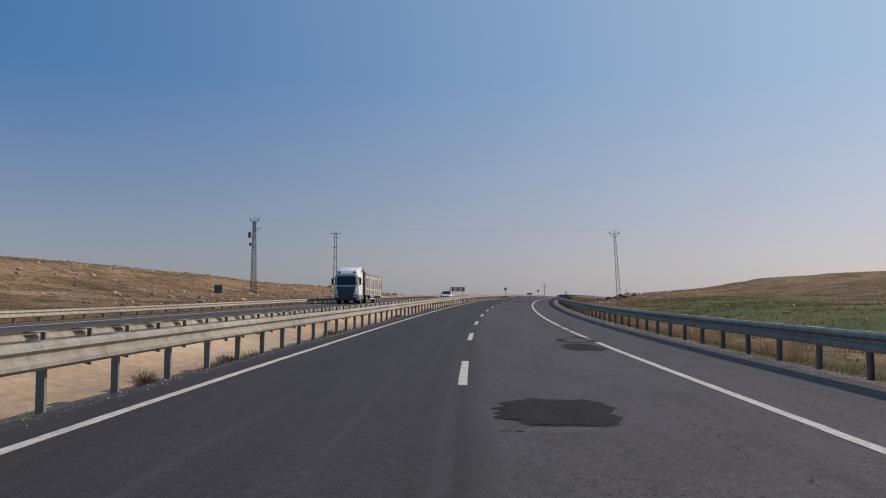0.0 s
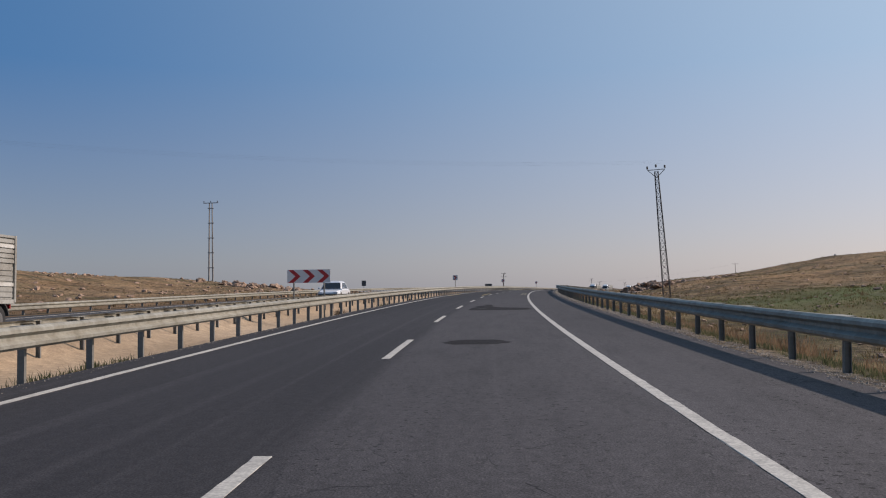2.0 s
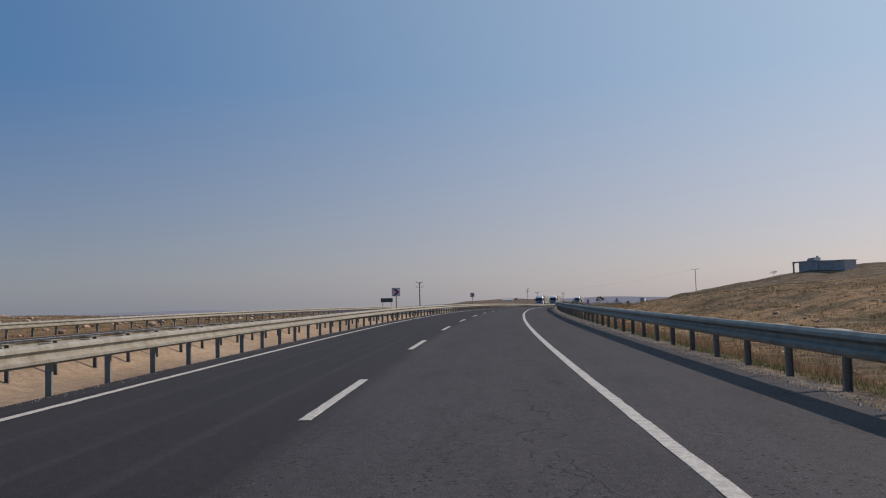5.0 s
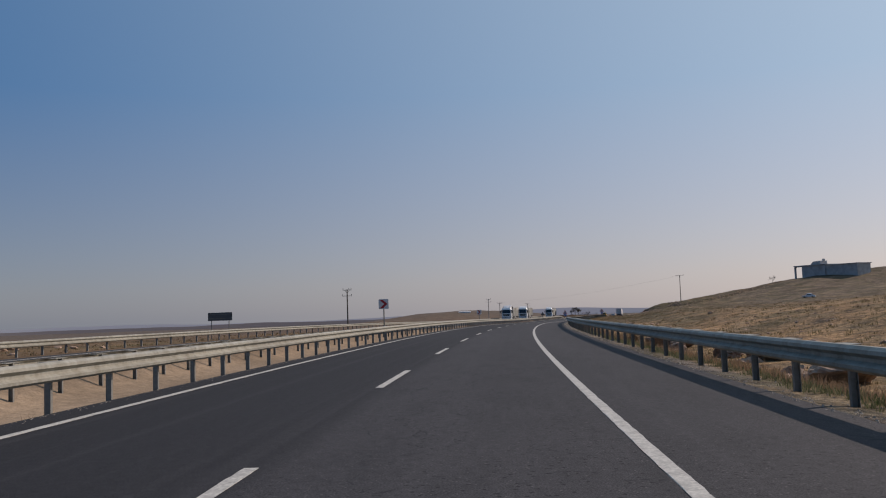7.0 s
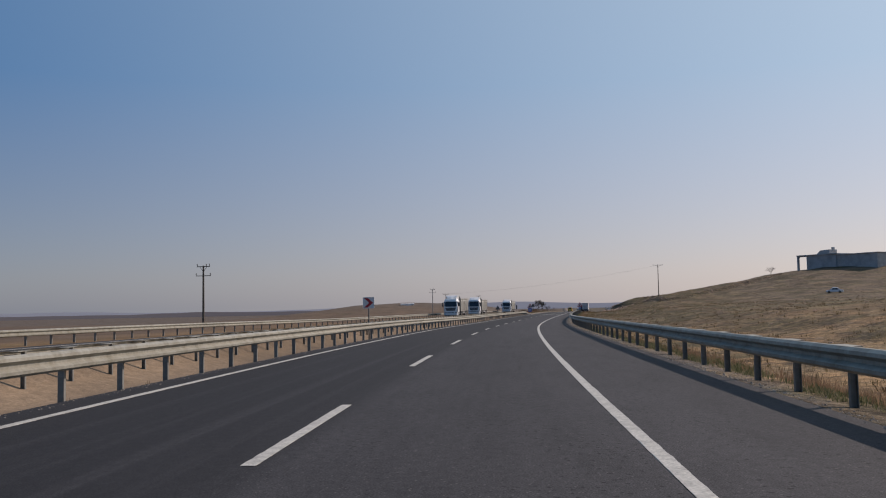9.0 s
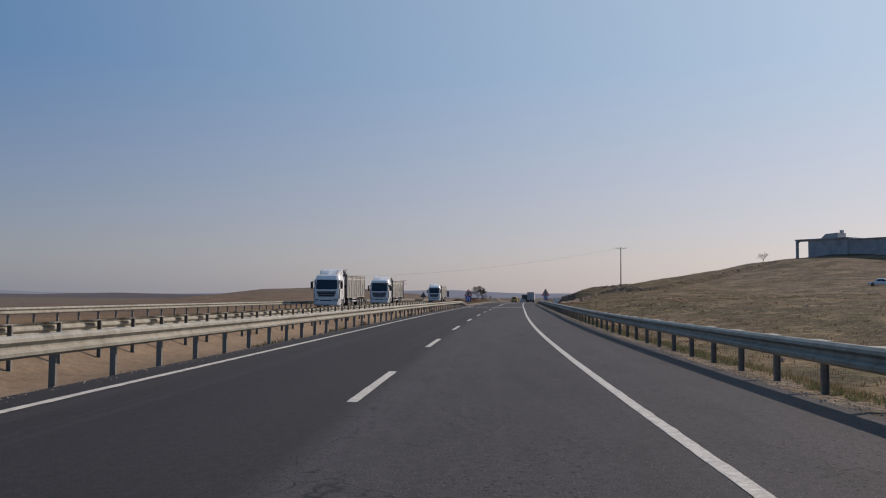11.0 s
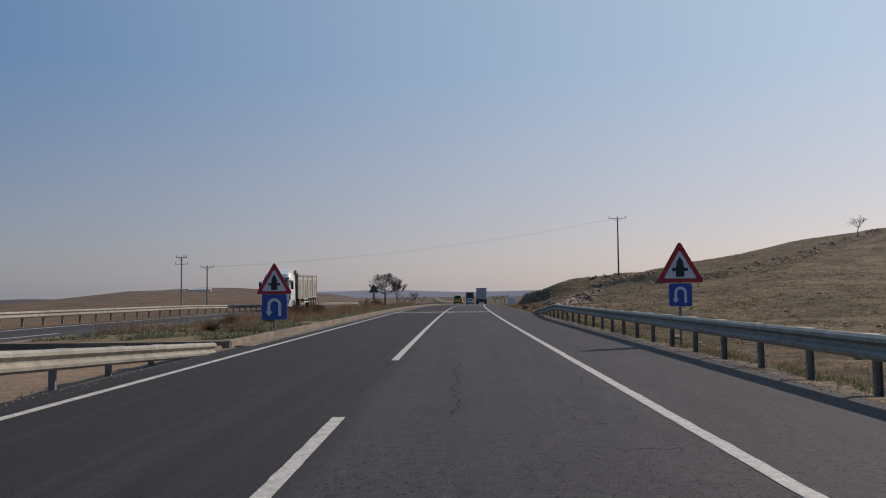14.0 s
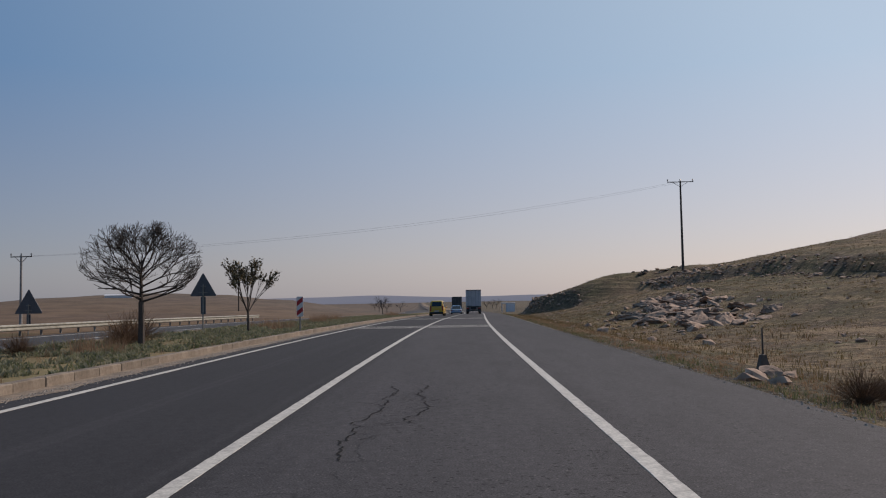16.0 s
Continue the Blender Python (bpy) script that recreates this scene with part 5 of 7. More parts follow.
def car_body(parent, L, Wd, H, mat, van=False, glass=GLASS):
    """A car whose front lies at y = 0. Lower body, cabin, panes, wheels, lamps, bumpers."""
    w = Wd / 2
    def ring(y, w_, z0, z1, c=0.08):
        return [(-w_ + c, y, z0), (w_ - c, y, z0), (w_, y, z0 + c), (w_, y, z1 - c), (w_ - c, y, z1), (-w_ + c, y, z1), (-w_, y, z1 - c), (-w_, y, z0 + c)]
    belt = H * (0.56 if not van else 0.52)
    hood = H * (0.5 if not van else 0.5)
    part("body", Shape().loft([ring(0, w * 0.72, 0.32, hood * 0.7, 0.12), ring(-0.06, w * 0.84, 0.26, hood * 0.8, 0.14), ring(-0.18, w * 0.93, 0.22, hood * 0.88, 0.15), ring(-L * 0.12, w * 0.98, 0.2, hood * 0.95, 0.16), ring(-L * 0.22, w, 0.2, hood, 0.14), ring(-L * 0.27, w, 0.2, belt),
                               ring(-L * 0.75, w, 0.2, belt + 0.02), ring(-L + 0.15, w * 0.96, 0.22, belt if van else belt * 0.98), ring(-L, w * 0.88, 0.32, belt * 0.9 if not van else belt)]), mat, parent, smooth=False)
    f0, f1, r1, r0 = (-L * 0.25, -L * 0.4, -L * 0.68, -L * 0.86) if not van else (-L * 0.2, -L * 0.33, -L * 0.93, -L * 0.985)
    top = w * 0.76
    quad = lambda z, a, b, ww: [(-ww, a, z), (ww, a, z), (ww, b, z), (-ww, b, z)]
    def oct_ring(z, a, b, ww, c):
        return [(-ww + c, a, z), (0, a, z), (ww - c, a, z), (ww, a - c * 1.5, z), (ww, b + c * 1.5, z), (ww - c, b, z), (0, b, z), (-ww + c, b, z), (-ww, b + c * 1.5, z), (-ww, a - c * 1.5, z)]
    part("cabin", Shape().loft([oct_ring(belt - 0.02, f0, r0, w * 0.95, 0.06), oct_ring(H - 0.16, f1 + 0.14, r1 - 0.1, top + 0.04, 0.09), oct_ring(H - 0.07, f1 + 0.03, r1 - 0.02, top - 0.03, 0.12), oct_ring(H - 0.02, f1 - 0.08, r1 + 0.1, top - 0.12, 0.14), oct_ring(H, f1 - 0.25, r1 + 0.3, top - 0.25, 0.15)]), mat, parent)
    lerp = lambda a, b, t: a + (b - a) * t
    za, zb = belt + 0.04, H - 0.16
    part("windscreen", Shape().loft([[(-w * 0.86, f0 + 0.0, za), (w * 0.86, f0 + 0.0, za), (w * 0.86, f0 - 0.06, za), (-w * 0.86, f0 - 0.06, za)], [(-top * 0.95, f1 + 0.16, zb), (top * 0.95, f1 + 0.16, zb), (top * 0.95, f1 + 0.06, zb), (-top * 0.95, f1 + 0.06, zb)]]), glass, parent)
    zr, kr = (za, 1.0) if not van else (za + 0.16, 0.8)
    part("rear_window", Shape().loft([[(-w * 0.82 * kr, r0 - 0.005, zr), (w * 0.82 * kr, r0 - 0.005, zr), (w * 0.82 * kr, r0 + 0.06, zr), (-w * 0.82 * kr, r0 + 0.06, zr)], [(-top * 0.92 * kr, r1 - 0.12, zb), (top * 0.92 * kr, r1 - 0.12, zb), (top * 0.92 * kr, r1 + 0.0, zb), (-top * 0.92 * kr, r1 + 0.0, zb)]]), glass, parent)
    for x in (-1, 1):
        for a, b in ((0.1, 0.46), (0.5, 0.9)):
            ya, yb = lerp(f0 - 0.1, r0 + 0.12, a), lerp(f0 - 0.1, r0 + 0.12, b)
            yc, yd = lerp(f1, r1, a), lerp(f1, r1, b)
            part("side_window", Shape().loft([[(x * (w * 0.955), ya, za), (x * (w * 0.955), yb, za), (x * (w * 0.9), yb, za), (x * (w * 0.9), ya, za)], [(x * (top + 0.045), yc, zb), (x * (top + 0.045), yd, zb), (x * (top - 0.02), yd, zb), (x * (top - 0.02), yc, zb)]]), glass, parent)
        wheel(parent, x * (w - 0.1), -L * 0.19, 0.31, 0.2, x)
        wheel(parent, x * (w - 0.1), -L * 0.8, 0.31, 0.2, x)
        part("headlight", Shape().box(x * w * 0.68 - 0.16, -0.1, hood * 0.62, x * w * 0.68 + 0.16, 0.0, hood * 0.8, c=0.02), LAMP_GLASS, parent)
        part("tail_lamp", Shape().box(x * w * 0.78 - 0.09, -L - 0.01, belt * 0.62, x * w * 0.78 + 0.09, -L + 0.08, belt * (0.9 if not van else 1.25), c=0.02), LAMP_RED, parent)
        part("door_mirror", Shape().box(x * (w + 0.08) - 0.08, f0 - 0.12, belt, x * (w + 0.08) + 0.08, f0 - 0.02, belt + 0.14, c=0.02), mat, parent)
    part("bumper_front", Shape().box(-w * 0.85, -0.12, 0.24, w * 0.85, 0.03, 0.42, c=0.03), DARK_PLASTIC, parent)
    part("bumper_rear", Shape().box(-w * 0.88, -L - 0.04, 0.26, w * 0.88, -L + 0.1, 0.48, c=0.03), DARK_PLASTIC if van else mat, parent)
    part("number_plate", Shape().box(-0.26, -L - 0.05, 0.52, 0.26, -L - 0.035, 0.63), SIGN_WHITE, parent)


def car(m, label, L, Wd, H, mat, van=False, name="car", group=""):
    c = thing(name, m, label, "van" if van else "car", group)
    car_body(c, L, Wd, H, mat, van)
    return c


def box_truck(m, label, mat_box, L=13.0, W=1.25):
    """Seen from behind: a closed box trailer with its doors, frame, lamps and wheels."""
    t = thing("box_truck", m, label, "truck", "trucks ahead")
    part("box_body", Shape().box(-W, -L, 1.2, W, -2.4, 3.9, c=0.05), mat_box, t)
    for x in (-1, 1):
        part("rear_door", Shape().box(x * W * 0.5 - W * 0.47, -L - 0.03, 1.28, x * W * 0.5 + W * 0.47, -L + 0.0, 3.8, c=0.01), mat_box, t)
        for k in (0.3, 0.7):
            part("lock_rod", Shape().tube((x * W * k, -L - 0.05, 1.25), (x * W * k, -L - 0.05, 3.82), 0.02, 0.02, 6), RIM, t)
        part("tail_lamp", Shape().box(x * 0.95 - 0.2, -L - 0.02, 0.85, x * 0.95 + 0.2, -L + 0.05, 1.02), LAMP_RED, t)
        part("mudflap", Shape().box(x * 0.95 - 0.28, -L + 0.5, 0.3, x * 0.95 + 0.28, -L + 0.52, 1.0), DARK_PLASTIC, t)
        for y in (-L + 1.1, -L + 2.4, -L + 3.7, -4.2):
            wheel(t, x * 1.02, y, 0.5, 0.4, x)
        wheel(t, x * 1.05, -1.4, 0.5, 0.3, x)
    part("rear_frame", Shape().box(-W, -L - 0.06, 1.05, W, -L + 0.1, 1.22).box(-W, -L - 0.05, 3.82, W, -L + 0.05, 3.92).box(-W * 0.9, -L, 0.45, W * 0.9, -L + 0.08, 0.58), TRAILER_DARK, t)
    part("chassis", Shape().box(-0.45, -L + 0.1, 0.75, 0.45, -0.8, 1.1), TRAILER_DARK, t)
    part("cab", Shape().box(-W, -2.3, 0.5, W, 0, 3.3, c=0.15), CAB_WHITE, t)
    return t


# ------------------------------------------------------------------ trees, rocks, grass


def bare_tree(m, label, height, trunk_h, radius, seed, spread=1.0, leafy=False, twig_depth=5, lean=0.0, flat_top=0.75, group="roadside trees", limbs=7, dense=0):
    """A trunk that forks again and again into fine bare twigs."""
    rnd = random.Random(seed)
    tree = thing("tree", m, label, "tree", group)
    t = Shape()
    top = Vector((lean, lean * 0.3, trunk_h))
    t.tube((0, 0, -0.3), (0.01, 0.0, trunk_h * 0.5), radius * 0.055 + 0.02, radius * 0.045 + 0.015, 8)
    t.tube((0.01, 0, trunk_h * 0.5), top, radius * 0.045 + 0.015, radius * 0.04 + 0.012, 8)
    part("trunk", t, BARK, tree)
    tw = Shape()
    leaves = Shape()

    def grow(p, d, length, r, depth):
        q = p + d * length
        if dense:
            mid_z, half = (height + trunk_h) / 2 + 0.1, (height - trunk_h) / 2
            e = Vector((q.x / radius, q.y / radius, (q.z - mid_z) / half))
            if e.length > 1.0:
                e = e * (rnd.uniform(0.86, 1.03) / e.length)
                q = Vector((e.x * radius, e.y * radius, e.z * half + mid_z))
                depth = min(depth, 1)
        tw.tube(p, q, max(r, 0.005) if dense else r, max(r * 0.72, 0.004) if dense else r * 0.72, 5 if depth > 3 else (4 if depth > 1 else 3))
        if leafy and depth <= 1:
            for _ in range(2):
                if rnd.random() < 0.55:
                    c = p.lerp(q, rnd.random())
                    u = Vector((rnd.uniform(-1, 1), rnd.uniform(-1, 1), rnd.uniform(-1, 1))).normalized() * 0.055
                    v = Vector((rnd.uniform(-1, 1), rnd.uniform(-1, 1), rnd.uniform(-1, 1))).normalized() * 0.04
                    leaves.add([c - u, c + v, c + u, c - v], [(0, 1, 2, 3)])
        if depth == 0:
            return
        for k in range(3 if depth > 1 else 2):
            axis = Vector((rnd.uniform(-1, 1), rnd.uniform(-1, 1), rnd.uniform(-1, 1))).normalized()
            nd = (d + axis * (0.62 if depth < 4 else 0.5) * spread + Vector((0, 0, 0.06))).normalized()
            grow(p.lerp(q, 1.0 if k else rnd.uniform(0.6, 0.9)), nd, length * rnd.uniform(0.66, 0.86), r * 0.62, depth - 1)

    first = (height - trunk_h) * 0.36
    if dense:
        lead = Vector((0, 0, height * 0.72))
        tw.tube(top, lead, radius * 0.03 + 0.01, 0.012, 6)
        for k in range(dense):
            a, u = 2.4 * k + rnd.uniform(-0.3, 0.3), k / dense
            d = Vector((math.cos(a), math.sin(a), 0.22 + 1.5 * u * u + rnd.uniform(-0.1, 0.15))).normalized()
            grow(top.lerp(lead, u * 0.9), d, radius * (0.42 - 0.2 * u) * rnd.uniform(0.9, 1.1), 0.034 - 0.014 * u, twig_depth)
    for k in range(0 if dense else limbs):
        a = 2 * math.pi * (k + rnd.uniform(-0.25, 0.25)) / limbs
        up = rnd.uniform(0.25, 1.0) if k else 1.4
        d = Vector((math.cos(a) * spread, math.sin(a) * spread, up * flat_top + 0.15)).normalized()
        grow(top - Vector((0, 0, rnd.uniform(0, trunk_h * 0.12))), d, first * rnd.uniform(0.85, 1.15) * (radius / ((height - trunk_h) * 0.9)) ** 0.5, radius * 0.02 + 0.008, twig_depth)
    part("crown", tw, TWIG, tree, "dense crown of bare twigs")
    if leafy:
        part("leaves", leaves, DRY_LEAF, tree, "few withered leaves")
    return tree


def rock_mesh(seed, fine=False):
    """An angular broken stone; a fine one has more worn edges and pits."""
    rnd = random.Random(seed * 13 + 1)
    bm = bmesh.new()
    for _ in range(15 if fine else 17):
        d = Vector((rnd.gauss(0, 1), rnd.gauss(0, 1), rnd.gauss(0, 1))).normalized()
        if fine:
            d = d / max(abs(d.x), abs(d.y), abs(d.z)) ** 0.75
        bm.verts.new(d * rnd.uniform(0.7, 1.05))
    bmesh.ops.convex_hull(bm, input=bm.verts)
    bmesh.ops.triangulate(bm, faces=bm.faces)
    for limit in ((0.3, 0.24, 0.16) if fine else (0.3,)):
        bmesh.ops.subdivide_edges(bm, edges=[e for e in bm.edges if e.calc_length() > limit], cuts=1)
        bmesh.ops.triangulate(bm, faces=bm.faces)
    if fine:
        bmesh.ops.smooth_vert(bm, verts=bm.verts, factor=0.45, use_axis_x=True, use_axis_y=True, use_axis_z=True)
    for v in bm.verts:
        v.co *= 1 + 0.2 * noise.fractal(v.co * (1.9 if fine else 2.8) + Vector((seed * 3.1, 0, 0)), 1.0 if not fine else 0.75, 2.0, 5)
    me = bpy.data.meshes.new("rock")
    bm.to_mesh(me)
    bm.free()
    me.materials.append(ROCK)
    return me


BOULDERS = [rock_mesh(i + 20, True) for i in range(9)]
ROCKS = [rock_mesh(i) for i in range(7)]


SMALL = [[], []]


def rock(s, lat, size, seed, label="weathered pale brown limestone boulder on dry grass", stretch=1.3, lift=0.18):
    rnd = random.Random(seed)
    if size < 0.44:
        me = ROCKS[seed % 7]
        m = Matrix.Translation(lay(s, lat, size * 0.15)) @ Euler((0.3 * rnd.random(), 0.3 * rnd.random(), 6.28 * rnd.random())).to_matrix().to_4x4() @ Matrix.Diagonal((size * stretch, size, size * 0.7, 1))
        n = len(SMALL[0])
        SMALL[0].extend(tuple(m @ v.co) for v in me.vertices)
        SMALL[1].extend(tuple(n + i for i in f.vertices) for f in me.polygons)
        return None
    ob = new("rock", BOULDERS[seed % 9])
    p = lay(s, lat, size * lift)
    ob.matrix_world = Matrix.Translation(p) @ Euler((rnd.uniform(-0.3, 0.3), rnd.uniform(-0.3, 0.3), rnd.uniform(0, 6.28))).to_matrix().to_4x4() @ Matrix.Diagonal((size * stretch, size, size * rnd.uniform(0.55, 0.95) * (1.0 if stretch < 1.7 else 0.55), 1))
    return tagged(ob, label, "rock", "roadside rocks")


def tufts(name, spots, mat, label, blades=7, height=0.3, spread=0.16, seed=1, category="grass", lean=0.9, thin=0.004):
    """Many tufts of thin blades in one mesh."""
    rnd = random.Random(seed)
    v, f = [], []
    for p, k in spots:
        for _ in range(blades):
            a = rnd.uniform(0, 6.283)
            h = height * k * rnd.uniform(0.5, 1.2)
            r = spread * k * rnd.random()
            x, y = p.x + r * math.cos(a), p.y + r * math.sin(a)
            w = thin * (0.5 + rnd.random()) * (0.6 + 0.5 * k)
            b = a + rnd.uniform(-1, 1)
            dx, dy = math.cos(b) * h * lean * rnd.random(), math.sin(b) * h * lean * rnd.random()
            n = len(v)
            c, d = -math.sin(a) * w, math.cos(a) * w
            v += [(x - c, y - d, p.z - 0.03), (x + c, y + d, p.z - 0.03), (x + dx * 0.5 + c * 0.7, y + dy * 0.5 + d * 0.7, p.z + h * 0.6), (x + dx * 0.5 - c * 0.7, y + dy * 0.5 - d * 0.7, p.z + h * 0.6), (x + dx, y + dy, p.z + h)]
            f += [(n, n + 1, n + 2, n + 3), (n + 3, n + 2, n + 4)]
    me = bpy.data.meshes.new(name)
    me.from_pydata(v, [], f)
    me.materials.append(mat)
    return tagged(new(name, me), label, category, kind="stuff")


# ------------------------------------------------------------------ the roadside, placed


def stand(s, lat, turn=0.0, lift=0.0):
    """An upright pose on the land, its y axis along the road."""
    return Matrix.Translation(lay(s, lat, lift)) @ Euler((0, 0, -head_at(s) + radians(turn))).to_matrix().to_4x4()


guard_rail(RAIL_A, -37, 491, True, "galvanised steel guard rail on the median edge, weathered and pale", ramp=True)
guard_rail(RAIL_B, -36, 484, False, "galvanised steel guard rail facing the oncoming carriageway", lambda q: -0.21 + 0.16 * step(q, 330, 400), True)
guard_rail(RAIL_C, -36, 617, True, "pale galvanised steel guard rail beyond the oncoming carriageway", lambda q: -0.2 + 0.2 * step(q, 110, 220) - 0.17 * step(q, 530, 556))
guard_rail(RAIL_R, -41, 527, False, "galvanised steel guard rail along the shoulder, in shade", ramp=True)

# signs in the median
chevron_sign(along(101.6, -6.15, 0, 0, False), 3, 1.86, 0.56, 1.25, "wide white board with three dark red chevrons on two posts")
for s, lat, z in ((166, -5.7, 1.5), (224, -5.2, 1.5), (281.6, -5.2, 1.7), (343.5, -5.25, 1.42)):
    chevron_sign(along(s, lat, 0, 0, False), 1, 0.58, 0.57, z, "square white sign with one dark red chevron on a post")
warning_sign(along(ch(374.2), -4.98, 0, 0, False), 0.5, "crossroads warning triangle above a blue turn-back panel on the island", w=1.25, pw=0.84)
warning_sign(along(ch(368.2), 6.6, 0, 0, False), 0.92, "crossroads warning triangle above a small blue turn-back panel behind the rail", w=1.17, pw=0.55)
warning_sign(along(576.2, -10.3, 0, 180, False), 1.75, "grey back of a warning triangle above a narrow panel", False, True, 1.3)
warning_sign(along(584, -22.9, 0, 180, False), 1.05, "grey back of a warning triangle beyond the far rail", False, True, 1.65)


def board_sign(m, w, h, base, label, front=SIGN_BACK, posts=2, name="sign_board"):
    b = thing(name, m, label, "road sign", "sign boards")
    part("panel", flat(rounded(-w / 2, base, w / 2, base + h, 0.03), 0.0, 0.02), front, b)
    for z in (base + h * 0.25, base + h * 0.72):
        part("stiffener", Shape().box(-w / 2 + 0.03, -0.03, z, w / 2 - 0.03, 0.0, z + 0.04), ZINC_DARK, b)
    for x in ((-w * 0.36, w * 0.36) if posts == 2 else (0.0,)):
        sign_post(b, x, base + h * 0.9)
    return b


board_sign(along(295, -20.2, 0, 0, False), 1.9, 0.62, 1.4, "grey back of a wide sign board on two posts")
board_sign(along(178, -19.6, 0, 0, False), 0.6, 0.72, 1.0, "grey back of a small sign on one post", posts=1)
board_sign(along(57.2, -19.9, 0, 0, False), 0.6, 0.6, 1.2, "grey back of a small square sign on one post", posts=1)
board_sign(along(519.3, -9.86, 0, 0, False), 0.36, 1.0, 1.16, "tall narrow dark sign board on one post", posts=1)


def island_marker(m):
    b = thing("island_marker", m, "narrow red and white striped marker panel on a post", "road sign")
    part("panel", flat(rounded(-0.14, 1.0, 0.14, 1.85, 0.02), 0.0, 0.02), SIGN_WHITE, b)
    for i in range(2):
        z = 1.02 + 0.42 * i
        part("stripe", flat([(-0.13, z), (0.13, z + 0.2), (0.13, z + 0.4), (-0.13, z + 0.2)], -0.004, -0.0005), SIGN_RED, b)
    sign_post(b, 0.0, 1.8)


island_marker(along(572.5, -4.95, -0.25, 0, False))

# power lines
lattice_tower(stand(ch(108.2), 16.1, 0, -0.55), 12.3, "dark steel lattice power tower with three insulators, leaning slightly", 0.8).rotation_euler.rotate(Euler((0, radians(-3.4), 0)))
lattice_tower(stand(123.2, -41.1), 11.2, "dark steel lattice power tower with switch boxes and a side arm", 0.7, True)
twin_pole(stand(218, -60.5), 15.0, "grey twin-legged concrete power pole with rungs and a crossarm")
wire_pole(stand(660.8, 32.4), 18.9 - ground_height(660.8, 32.4), "dark wooden power pole with a crossarm on the hillside", 1.9)
wire_pole(along(418, -47, -2.0, 0, False), 10.5, "dark power pole with two crossarms standing in the field", 1.0, True)
wire_pole(along(636, -57.1, -1.5, 0, False), 11.6, "grey concrete power pole with two crossarms standing in the field", 1.1, True, POLE_CONCRETE)
wire_pole(along(634, -51.2, -1.5, 0, False), 9.5, "grey concrete power pole with a crossarm standing in the field", 1.3, False, POLE_CONCRETE)
wire_pole(stand(ch(560), -56), 8.5, "distant dark power pole in the field", 1.2, True)
_a = on_road(660.8, 32.4, 18.85)
_b = on_road(634, -51.2, 7.9)
wire(_a, _b, 1.6, "thin grey overhead wire between two poles across the road")
wire(_a + Vector((0.9, 0.8, 0)), _b + Vector((0.6, 0.6, 0)), 1.75, "thin grey overhead wire between two poles across the road")
_a = lay(ch(108.2), 15.8, 12.6)
_b = lay(123.2, -41.1, 11.5)
for k in (-0.9, 0.0, 0.9):
    wire(_a + Vector((0.2, k, 0)), _b + Vector((0.2, k, 0)), 0.9, "thin grey overhead wire between two towers across the road", 0.002)


def hill_house(m):
    """An unfinished flat-roofed concrete house with a porch on posts, a stair head and a long low wing."""
    h = thing("hill_house", m, "unfinished grey concrete house with a pillared porch on the hilltop", "house")
    L = 30.0
    wall = Shape().box(3.0, -4.5, -4.0, 15.0, 4.5, 3.3).box(15.0, -3.8, -4.0, L, 3.8, 2.9)
    part("wall", wall, CONCRETE, h)
    part("roof", Shape().box(-1.0, -5.0, 3.3, 15.4, 5.0, 3.6).box(15.4, -4.2, 2.9, L + 0.4, 4.2, 3.15), CONCRETE, h)
    part("stair_head", Shape().loft([[(5.2, -2, 3.6), (10.6, -2, 3.6), (10.6, 2, 3.6), (5.2, 2, 3.6)], [(6.8, -2, 5.0), (10.6, -2, 5.2), (10.6, 2, 5.2), (6.8, 2, 5.0)]]), CONCRETE, h)
    part("chimney", Shape().box(10.2, -0.4, 5.0, 11.0, 0.4, 6.0), CONCRETE, h)
    for x, y in ((-0.6, -4.4), (-0.6, 4.4)):
        part("porch_post", Shape().box(x - 0.32, y - 0.32, -4.0, x + 0.32, y + 0.32, 3.3, c=0.03), CONCRETE, h)
        part("porch_bracket", Shape().prism([(x + 0.32, 3.3), (x + 0.32, 2.5), (x + 0.9, 3.3)], y - 0.3, y + 0.3), CONCRETE, h)
    for y in (-4.4, 4.4):
        part("porch_beam", Shape().box(-0.9, y - 0.3, 2.95, 3.0, y + 0.3, 3.3), CONCRETE, h)
    return h


_p, _q = on_road(631, 84.4), on_road(604, 107.0)
_p.z = float(np.interp(629, SG, RZ)) + 15.4
_d = (_q - _p)
hill_house(Matrix.Translation(_p) @ Euler((0, 0, math.atan2(_d.y, _d.x))).to_matrix().to_4x4())

car(stand(546, 71.5, 70), "small pale parked car on the grassy slope", 4.3, 1.7, 1.45, CAR_WHITE)

# vehicles on the road
truck(along(ch(58.5), -15.35, 0, 180), "white high-roofed truck with a dark blue bumper and silver tipper trailer", "high")
truck(along(448.5, -15.35, 0, 180), "white truck with a tarpaulin roll and a grey boarded tipper trailer", "low")
truck(along(479, -15.35, 0, 180), "white truck with dark grille and a grey boarded tipper trailer", "round")
truck(along(546, -15.35, 0, 180), "white truck with a grey boarded tipper trailer beyond the island", "round")
car(along(129, -11.6, 0, 180), "white saloon car in the oncoming inner lane", 4.4, 1.72, 1.45, CAR_WHITE, group="oncoming cars")
car(along(640, -2.2), "yellow delivery van seen from behind in the inner lane", 4.4, 1.8, 1.82, CAR_YELLOW, True, "van")
car(along(676, -1.0), "pale blue saloon car driving ahead", 4.4, 1.75, 1.45, CAR_BLUE, group="cars ahead")
box_truck(along(688, 1.75), "pale grey box truck seen from behind in the outer lane", BOX_PALE)
box_truck(along(760, -1.9), "dark box truck farther ahead", TRAILER_DARK)

